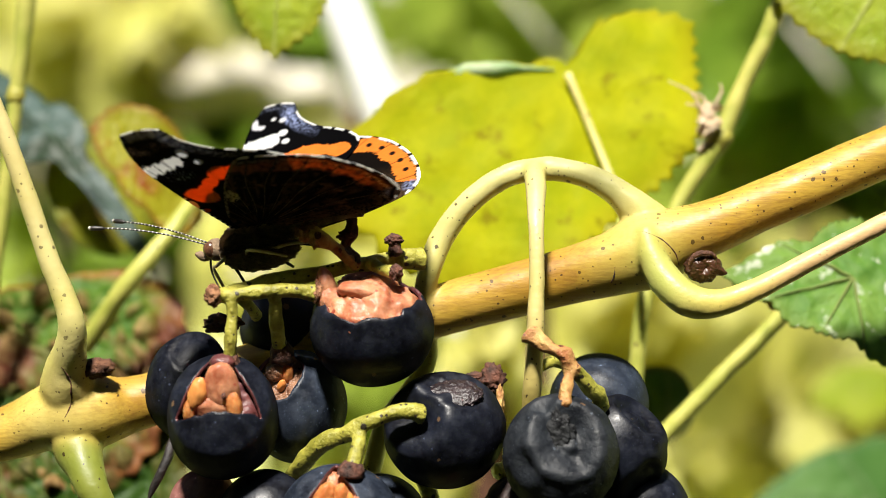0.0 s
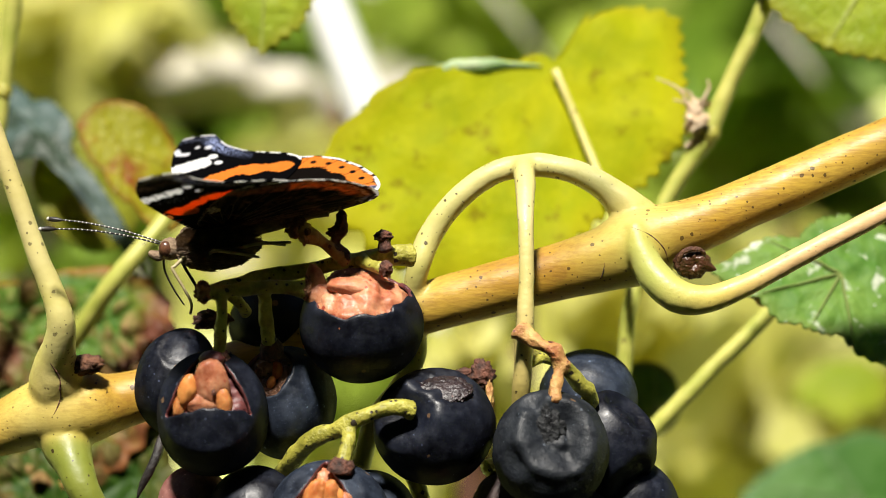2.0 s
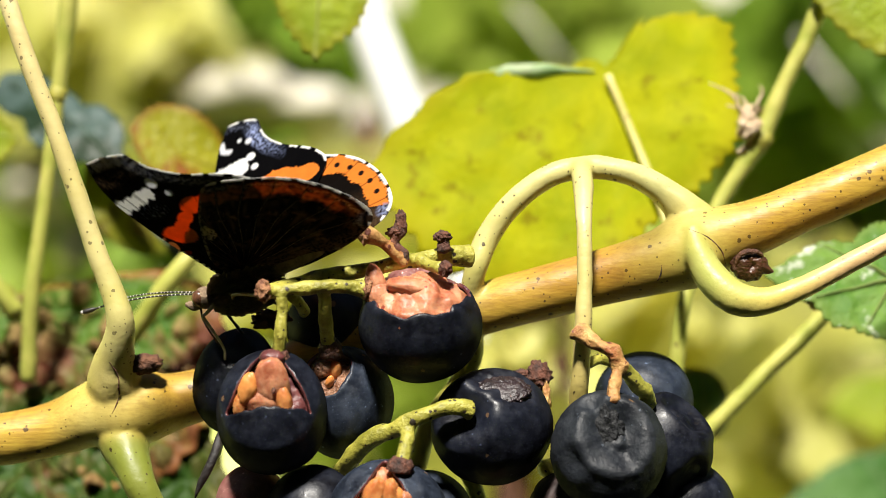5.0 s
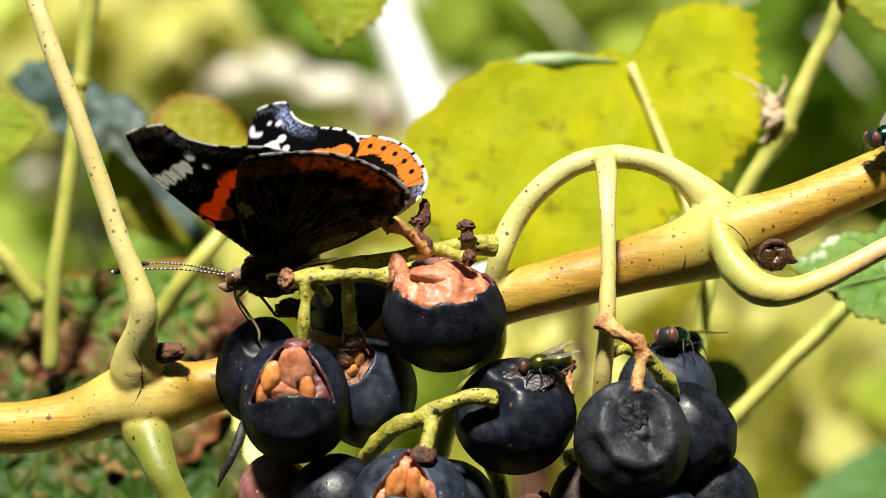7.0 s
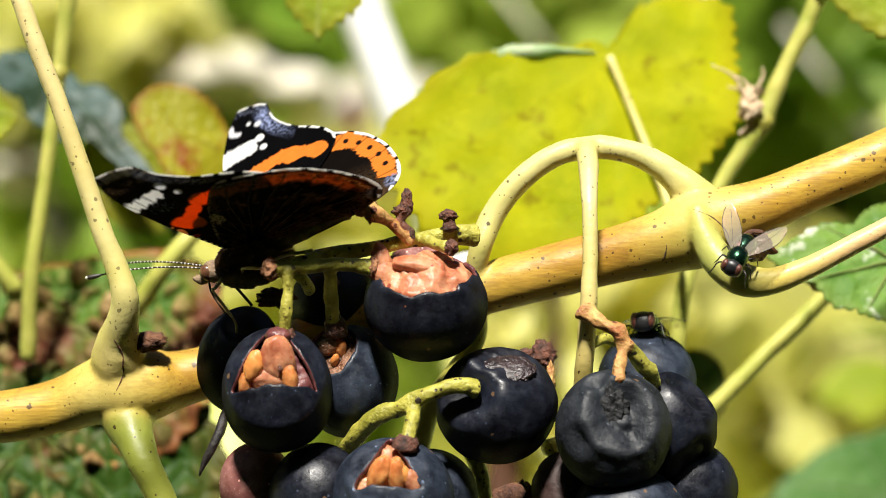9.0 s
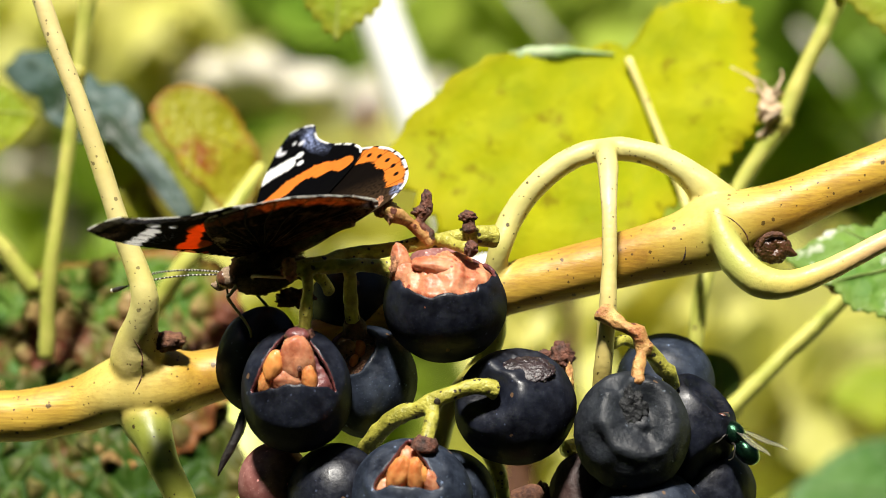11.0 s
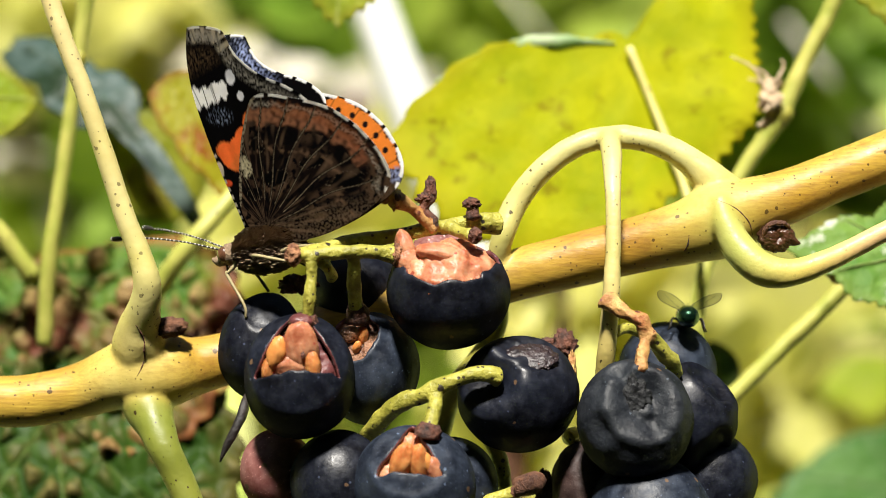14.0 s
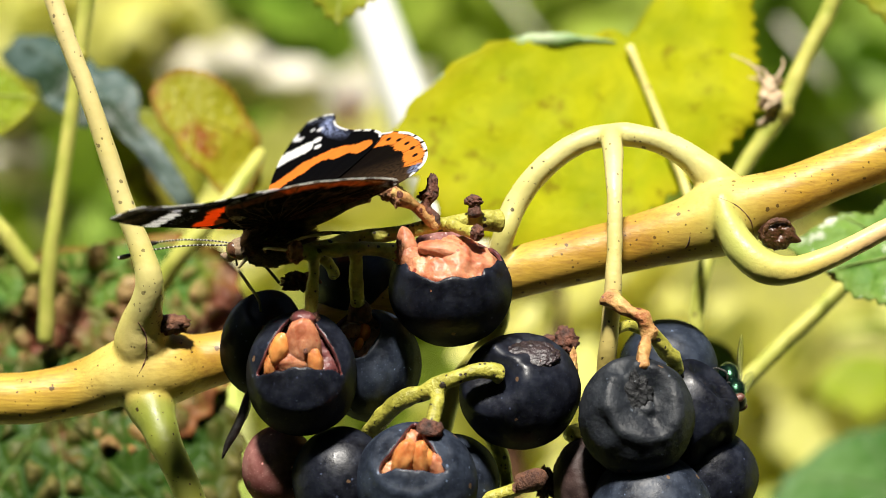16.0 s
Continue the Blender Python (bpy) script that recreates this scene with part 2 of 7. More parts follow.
M_GRAPE_DULL = grape_skin("bloomy_skin", (0.004, 0.005, 0.009), (0.030, 0.040, 0.062), 0.65, 0.40)
M_GRAPE_DRY = grape_skin("shrivelled_skin", (0.007, 0.008, 0.011), (0.022, 0.026, 0.032), 0.6, 0.45, 0.6)
M_GRAPE_RED = grape_skin("reddish_skin", (0.13, 0.035, 0.032), (0.30, 0.15, 0.13), 0.6, 0.4)
M_GRAPE_BROWN = grape_skin("brown_skin", (0.02, 0.012, 0.012), (0.06, 0.035, 0.03), 0.6, 0.5, 0.4)


# ---- mesh helpers ----
def link(name, me, material, parent=None, label="", smooth=True):
    me.materials.append(material)
    if smooth:
        me.polygons.foreach_set("use_smooth", [True] * len(me.polygons))
    ob = new(name, me)
    ob.parent = parent
    if label:
        ob["label"] = label
    return ob


def raw(verts, faces, name="mesh"):
    me = bpy.data.meshes.new(name)
    me.from_pydata([tuple(v) for v in verts], [], faces)
    me.update()
    return me


def thing(name, at, label, category, group=""):
    e = new(name)
    e.location = at
    e.empty_display_size = 0.005
    return tagged(e, label, category, group)


def catmull(pts, step):
    """Smooth points through the given ones, about step apart."""
    pts = [np.array(p, float) for p in pts]
    ext = [2 * pts[0] - pts[1]] + pts + [2 * pts[-1] - pts[-2]]
    out = []
    for i in range(1, len(ext) - 2):
        p0, p1, p2, p3 = ext[i - 1:i + 3]
        n = max(2, int(np.linalg.norm((p2 - p1)[:3]) / step))
        for k in range(n):
            t = k / n
            out.append(0.5 * (2 * p1 + (p2 - p0) * t + (2 * p0 - 5 * p1 + 4 * p2 - p3) * t * t + (3 * p1 - p0 - 3 * p2 + p3) * t ** 3))
    out.append(pts[-1])
    return out


def tube_mesh(pts, rings=18, step=0.0012, lump=0.05, lump_scale=350, caps=True, at=(0, 0, 0), ridge=0.0):
    """A tapering stem through (x, y, z, radius) points, with an uneven surface."""
    line = catmull(pts, step)
    verts, faces, run, way = [], [], 0.0, []
    up = Vector((0.13, -0.97, 0.2))
    at = Vector(at)
    for i, p in enumerate(line):
        c = Vector(p[:3])
        a, b = Vector(line[max(i - 1, 0)][:3]), Vector(line[min(i + 1, len(line) - 1)][:3])
        run += (c - Vector(line[max(i - 1, 0)][:3])).length
        way += [run] * rings
        d = (b - a).normalized()
        u = d.cross(up)
        u = u.normalized() if u.length > 0.05 else d.orthogonal().normalized()
        w = u.cross(d)
        for k in range(rings):
            ang = 2 * math.pi * k / rings
            n = u * math.cos(ang) + w * math.sin(ang)
            q = c + n * p[3]
            r = p[3] * (1 + lump * (noise.noise(q * lump_scale) * 2 + noise.noise(q * lump_scale * 3.1)) + ridge * math.cos(ang * 7))
            verts.append(c + n * r - at)
    for i in range(len(line) - 1):
        for k in range(rings):
            k2 = (k + 1) % rings
            faces.append((i * rings + k, i * rings + k2, (i + 1) * rings + k2, (i + 1) * rings + k))
    if caps:
        for i, s in ((0, -1), (len(line) - 1, 1)):
            d = Vector(line[i][:3]) - Vector(line[i - 1 if i else 1][:3])
            verts.append(Vector(line[i][:3]) + d.normalized() * line[i][3] * 0.35 - at)
            way.append(0.0 if i == 0 else run)
            c = len(verts) - 1
            for k in range(rings):
                k2 = (k + 1) % rings
                faces.append((i * rings + k, c, i * rings + k2) if i == 0 else (i * rings + k, i * rings + k2, c))
    me = raw(verts, faces)
    att = me.color_attributes.new("along", "FLOAT_COLOR", "POINT")
    att.data.foreach_set("color", [x for w in way for x in (w * 30, 0.0, 0.0, 1.0)])
    return me


def tube(name, pts, material, parent=None, label="", **kw):
    at = parent.location if parent else (0, 0, 0)
    return link(name, tube_mesh(pts, at=at, **kw), material, parent, label)


def blob_mesh(radius, squash=(1, 1, 1), nu=40, nv=28, shape=None, keep=None):
    """A closed round mesh; shape(direction) gives the radius factor, keep(direction) says which faces stay."""
    verts, faces, dirs = [], [], []
    for j in range(nv + 1):
        th = math.pi * j / nv
        for i in range(nu):
            ph = 2 * math.pi * i / nu
            dirs.append(Vector((math.sin(th) * math.cos(ph), math.sin(th) * math.sin(ph), math.cos(th))))
    for d in dirs:
        f = shape(d) if shape else 1.0
        verts.append(Vector((d.x * squash[0], d.y * squash[1], d.z * squash[2])) * radius * f)
    for j in range(nv):
        for i in range(nu):
            i2 = (i + 1) % nu
            f = (j * nu + i, (j + 1) * nu + i, (j + 1) * nu + i2, j * nu + i2)
            if keep is None or keep((dirs[f[0]] + dirs[f[2]]).normalized()):
                faces.append(f)
    me = raw(verts, faces)
    bm = bmesh.new()
    bm.from_mesh(me)
    bmesh.ops.remove_doubles(bm, verts=bm.verts, dist=radius * 1e-4)
    loose = [v for v in bm.verts if not v.link_faces]
    bmesh.ops.delete(bm, geom=loose, context="VERTS")
    if keep:
        # round off the stepped rim of the opening
        rim = {v: [e.other_vert(v) for e in v.link_edges if e.is_boundary] for v in bm.verts if v.is_boundary}
        for _ in range(6):
            at = {v: (v.co * 2 + sum((o.co for o in n), Vector())) / (2 + len(n)) for v, n in rim.items()}
            for v, c in at.items():
                v.co = c
    bm.to_mesh(me)
    bm.free()
    return me


def fused(owner, stems, voxel=0.00036, smooth=7, tints=None):
    """Stems grown together: their tubes are melted into one skin, which is then parted again along the stems.
    stems: (name, points, material, label, options); tints: for each stem, stops (way along, tint, tint, specks, wood)
    that pass softly into those of its neighbours."""
    at = Vector(owner.location)
    verts, faces, lines = [], [], []
    for name, pts, material, label, kw in stems:
        me = tube_mesh(pts, at=at, **kw)
        b = len(verts)
        verts += [v.co.copy() for v in me.vertices]
        faces += [tuple(b + i for i in f.vertices) for f in me.polygons]
        bpy.data.meshes.remove(me)
        ln = np.array(catmull(pts, 0.0008))
        run = np.r_[0, np.cumsum(np.linalg.norm(np.diff(ln[:, :3], axis=0), axis=1))]
        lines.append((ln[:, :3] - np.array(at), ln[:, 3], run))
    tmp = new("melt", raw(verts, faces))
    m = tmp.modifiers.new("melt", "REMESH")
    m.mode, m.voxel_size = "VOXEL", voxel
    m2 = tmp.modifiers.new("even", "SMOOTH")
    m2.factor, m2.iterations = 0.5, smooth
    dg = bpy.context.evaluated_depsgraph_get()
    got = bpy.data.meshes.new_from_object(tmp.evaluated_get(dg))
    bpy.data.objects.remove(tmp)
    co = np.empty(len(got.vertices) * 3)
    got.vertices.foreach_get("co", co)
    co = co.reshape(-1, 3)
    poly = [tuple(f.vertices) for f in got.polygons]
    score, way = [], []
    for ln, rad, run in lines:
        best, w = np.full(len(co), 1e9), np.zeros(len(co))
        for k in range(0, len(co), 4000):
            d = np.linalg.norm(co[k:k + 4000, None, :] - ln[None], axis=2) - rad[None]
            i = d.argmin(1)
            best[k:k + 4000] = d[np.arange(len(i)), i]
            w[k:k + 4000] = run[i]
        score.append(best)
        way.append(w)
    score = np.array(score)
    if tints:
        near = np.exp(-np.clip(score - score.min(0), 0, 0.01) / 0.0007)
        near /= near.sum(0)
        blend = 0
        for n, stops in enumerate(tints):
            flat = np.array([[run, *c1, *c2, sp, wd] for run, c1, c2, sp, wd in stops])
            blend = blend + near[n][:, None] * np.array([np.interp(way[n], flat[:, 0], flat[:, k]) for k in range(1, 9)]).T
    score[1:] += 0.0004
    owner_of = score.argmin(0)
    for n, (name, pts, material, label, kw) in enumerate(stems):
        fs = [f for f in poly if sum(owner_of[i] == n for i in f) * 2 > len(f) or (sum(owner_of[i] == n for i in f) * 2 == len(f) and min(owner_of[i] for i in f) == n)]
        used = sorted({i for f in fs for i in f})
        where = {v: k for k, v in enumerate(used)}
        if not fs:
            continue
        me = raw([co[i] for i in used], [tuple(where[i] for i in f) for f in fs])
        att = me.color_attributes.new("along", "FLOAT_COLOR", "POINT")
        if tints:
            own = blend[used]
            one = np.ones(len(used))
            att.data.foreach_set("color", np.c_[way[n][used] * 30, own[:, 6], own[:, 7], one].astype(np.float32).ravel())
            for k, tag in ((0, "tint_a"), (3, "tint_b")):
                tint = me.color_attributes.new(tag, "FLOAT_COLOR", "POINT")
                tint.data.foreach_set("color", np.c_[own[:, k:k + 3], one].astype(np.float32).ravel())
        else:
            att.data.foreach_set("color", [x for i in used for x in (way[n][i] * 30, 0.0, 0.0, 1.0)])
        link(name, me, material, owner, label)
    bpy.data.meshes.remove(got)


# ---- the vine ----
vine = thing("grape_vine", (-0.04599, 0.00500, -0.01800), "woody yellow-brown grapevine cane with swollen nodes and leaf stalks", "vine")
fused(vine, [
    ("cane", [(-0.10613, 0.01400, -0.02812, 0.00405), (-0.07345, 0.00900, -0.02306, 0.00400), (-0.06284, 0.00800, -0.02222, 0.00408), (-0.05503, 0.00800, -0.02057, 0.00425), (-0.05013, 0.00700, -0.01879, 0.00502), (-0.04580, 0.00700, -0.01792, 0.00658), (-0.04104, 0.00700, -0.01740, 0.00554), (-0.03680, 0.00800, -0.01675, 0.00434), (-0.02646, 0.00900, -0.01401, 0.00392), (-0.00731, 0.00900, -0.00818, 0.00392), (0.01002, 0.00600, -0.00337, 0.00397), (0.01860, 0.00500, -0.00121, 0.00413), (0.02886, 0.00400, 0.00137, 0.00429), (0.03650, 0.00300, 0.00334, 0.00480), (0.04207, 0.00300, 0.00523, 0.00583), (0.04678, 0.00300, 0.00694, 0.00497), (0.05278, 0.00300, 0.00900, 0.00411), (0.05979, 0.00400, 0.01185, 0.00387), (0.06752, 0.00500, 0.01490, 0.00388), (0.09687, 0.00800, 0.02699, 0.00365)],
        M_VINE, "speckled yellow-brown woody cane", dict(rings=32, step=0.0008, lump=0.014, lump_scale=160, ridge=0.004)),
    ("leaf_stalk", [(-0.04611, 0.00600, -0.01718, 0.00432), (-0.04592, 0.00300, -0.01294, 0.00403), (-0.04560, 0.00100, -0.01031, 0.00315), (-0.04468, -0.00100, -0.00797, 0.00254), (-0.04393, -0.00300, -0.00413, 0.00211), (-0.04545, -0.00300, 0.00093, 0.00177), (-0.04739, -0.00300, 0.00599, 0.00160), (-0.05009, -0.00300, 0.01442, 0.00152), (-0.05346, -0.00300, 0.02454, 0.00143), (-0.05726, -0.00300, 0.03466, 0.00143), (-0.06121, -0.00200, 0.04659, 0.00144)],
        M_VINE, "pale green-yellow leaf stalk", dict(rings=24, lump=0.03)),
    ("side_shoot", [(-0.04588, 0.00700, -0.01809, 0.00364), (-0.04496, 0.00500, -0.02248, 0.00396), (-0.04332, 0.00200, -0.02572, 0.00299), (-0.04182, 0.00000, -0.02899, 0.00247), (-0.03987, 0.00000, -0.03307, 0.00230), (-0.03774, 0.00000, -0.03817, 0.00230), (-0.03367, 0.00200, -0.04948, 0.00231)],
        M_VINE, "speckled green side shoot", dict(rings=24, lump=0.03)),
    ("bunch_stalk", [(0.04410, 0.00500, 0.00543, 0.00431), (0.04290, 0.00500, 0.00850, 0.00400), (0.04097, 0.00400, 0.01110, 0.00300), (0.03866, 0.00400, 0.01343, 0.00232), (0.03523, 0.00400, 0.01592, 0.00196), (0.03051, 0.00400, 0.01757, 0.00186), (0.02621, 0.00400, 0.01792, 0.00186), (0.02148, 0.00400, 0.01716, 0.00180), (0.01718, 0.00400, 0.01459, 0.00178), (0.01374, 0.00400, 0.01133, 0.00178), (0.01090, 0.00400, 0.00729, 0.00190), (0.00925, 0.00300, 0.00300, 0.00176), (0.00840, 0.00400, -0.00080, 0.00162), (0.00827, 0.00500, -0.00422, 0.00155), (0.00870, 0.00900, -0.01036, 0.00148), (0.00576, 0.01000, -0.01562, 0.00157), (0.00182, 0.00800, -0.02075, 0.00165), (-0.00035, 0.00600, -0.02755, 0.00155)],
        M_VINE, "arched yellow-green bunch stalk", dict(rings=24, lump=0.04)),
    ("hanging_stalk", [(0.02536, 0.00300, 0.01791, 0.00171), (0.02552, -0.00100, 0.01517, 0.00161), (0.02535, -0.00600, 0.00929, 0.00125), (0.02529, -0.00800, 0.00175, 0.00116), (0.02489, -0.00900, -0.00490, 0.00133), (0.02463, -0.00800, -0.00990, 0.00141), (0.02409, -0.00600, -0.01665, 0.00142), (0.02367, -0.00200, -0.02359, 0.00135)],
        M_VINE, "thin hanging stalk of the second bunch", dict(rings=20, lump=0.05)),
    ("tendril", [(0.04176, -0.00050, 0.00840, 0.00170), (0.04242, -0.00220, 0.00482, 0.00211), (0.04428, -0.00360, 0.00093, 0.00253), (0.04747, -0.00500, -0.00210, 0.00260), (0.05177, -0.00550, -0.00260, 0.00209), (0.05670, -0.00500, -0.00109, 0.00176), (0.06190, -0.00400, 0.00135, 0.00160), (0.06881, -0.00300, 0.00481, 0.00152), (0.09061, 0.00000, 0.01539, 0.00136)],
        M_VINE, "pale pinkish tendril", dict(rings=24, lump=0.03)),
], tints=[
    [(0.000, WOOD[0], WOOD[1], 0.8, 1.0), (0.050, WOOD[0], WOOD[1], 0.8, 1.0), (0.060, NODE, NODE_PALE, 0.7, 0.35), (0.068, WOOD[0], WOOD[1], 0.8, 0.8), (0.140, WOOD[0], WOOD[1], 0.8, 1.0), (0.152, NODE, NODE_PALE, 0.7, 0.3), (0.164, WOOD[0], WOOD[1], 0.8, 1.0)],
    [(0.000, NODE, NODE_PALE, 0.6, 0.2), (0.012, (0.48, 0.43, 0.13), (0.62, 0.55, 0.25), 0.6, 0.0), (0.06, (0.55, 0.45, 0.18), (0.67, 0.56, 0.27), 0.7, 0.1)],
    # side shoot: the node's shade is put into its darker upper tint
    [(0.000, (0.30, 0.27, 0.045), (0.36, 0.33, 0.06), 0.7, 0.2), (0.006, (0.13, 0.16, 0.02), (0.21, 0.23, 0.04), 0.9, 0.0), (0.03, (0.20, 0.21, 0.03), (0.29, 0.29, 0.055), 1.0, 0.0)],
    [(0.000, NODE, NODE_PALE, 0.6, 0.2), (0.012, (0.42, 0.41, 0.11), (0.57, 0.53, 0.22), 0.8, 0.0), (0.045, (0.42, 0.39, 0.10), (0.57, 0.50, 0.20), 0.9, 0.0), (0.07, (0.28, 0.27, 0.04), (0.40, 0.35, 0.08), 1.0, 0.0)],
    [(0.000, (0.46, 0.42, 0.10), (0.56, 0.50, 0.16), 0.9, 0.0), (0.012, (0.54, 0.47, 0.18), (0.65, 0.55, 0.27), 0.6, 0.0), (0.04, (0.45, 0.35, 0.08), (0.56, 0.45, 0.14), 0.9, 0.0)],
    [(0.000, (0.34, 0.36, 0.08), (0.44, 0.44, 0.13), 0.3, 0.0), (0.010, (0.36, 0.38, 0.09), (0.48, 0.45, 0.14), 0.2, 0.0), (0.019, (0.54, 0.43, 0.09), (0.60, 0.47, 0.12), 0.2, 0.1), (0.030, (0.60, 0.40, 0.17), (0.64, 0.45, 0.22), 0.3, 0.3), (0.05, (0.58, 0.34, 0.15), (0.66, 0.44, 0.22), 0.3, 0.4)],
])


def bud_form(d):
    """A dry shell: hollow towards the viewer, creased, drawn out to a small tip at its end."""
    f = 1 + 0.16 * noise.noise(d * 2.1) + 0.16 * abs(noise.noise(d * 5 + Vector((2, 0, 0)))) + 0.07 * noise.noise(d * 13)
    f -= 0.34 * math.exp(-(d.angle(Vector((0.1, -0.95, -0.1))) / 0.42) ** 2)
    return f + 0.42 * math.exp(-(d.angle(Vector((0.93, -0.1, -0.30))) / 0.2) ** 2)


bud = link("bud", blob_mesh(0.00268, (0.96, 0.8, 0.82), 90, 64, bud_form), M_BUD, vine, "glossy dark brown bud shell")
bud.location = Vector((0.05010, -0.00150, 0.00272)) - vine.location
tube("bud_scale", [(0.04800, -0.00250, 0.00230, 0.00025), (0.04830, -0.00330, 0.00400, 0.00036), (0.04960, -0.00360, 0.00480, 0.00040), (0.05110, -0.00340, 0.00470, 0.00030), (0.05200, -0.00280, 0.00400, 0.00015)], M_BROWN, vine, "pale brown rim of the bud shell", rings=10, step=0.0003, lump=0.25, lump_scale=1500)
bud2 = link("bud", blob_mesh(0.00255, (1.2, 0.8, 0.6), 24, 18, lambda d: 1 + 0.3 * noise.noise(d * 3.7) + 0.12 * noise.noise(d * 9)), M_BROWN, vine, "small dry brown bud")
bud2.location = Vector((-0.04153, 0.00200, -0.01085)) - vine.location



def bark_crack(label, pts):
    """A thin dark seam that lies on the skin of the vine."""
    trees = []
    for c in vine.children:
        if c.name.split(".")[0] in ("cane", "leaf_stalk", "side_shoot", "bunch_stalk", "tendril"):
            trees.append(BVHTree.FromPolygons([v.co for v in c.data.vertices], [tuple(f.vertices) for f in c.data.polygons]))
    out = []
    for x, y, z, r in catmull(pts, 0.0006):
        hits = [t.ray_cast(Vector((x, -0.05, z)) - vine.location, Vector((0, 1, 0)))[0] for t in trees]
        hits = [h for h in hits if h]
        if hits:
            h = min(hits, key=lambda q: q.y) + vine.location
            out.append((h.x, h.y + r * 0.3, h.z, r))
    tube("bark_crack", out, M_CRUST, vine, label, rings=8, step=0.0005, lump=0.4, lump_scale=1500)


bark_crack("dark crack in the bark", [(-0.04580, 0.0, -0.01036, 0.00007), (-0.04500, 0.0, -0.01180, 0.00013), (-0.04466, 0.0, -0.01325, 0.00010), (-0.04482, 0.0, -0.01420, 0.00015), (-0.04478, 0.0, -0.01520, 0.00009), (-0.04530, 0.0, -0.01690, 0.00011), (-0.04598, 0.0, -0.01818, 0.00004)])
bark_crack("dark seam round the tendril's collar", [(0.04105, 0.0, 0.00826, 0.00003), (0.04377, 0.0, 0.00707, 0.00007), (0.04589, 0.0, 0.00502, 0.00009), (0.04660, 0.0, 0.00300, 0.00005)])
bark_crack("dark scratch on the cane", [(0.03700, 0.0, 0.00300, 0.00005), (0.03690, 0.0, 0.00180, 0.00010), (0.03640, 0.0, 0.00060, 0.00006)])

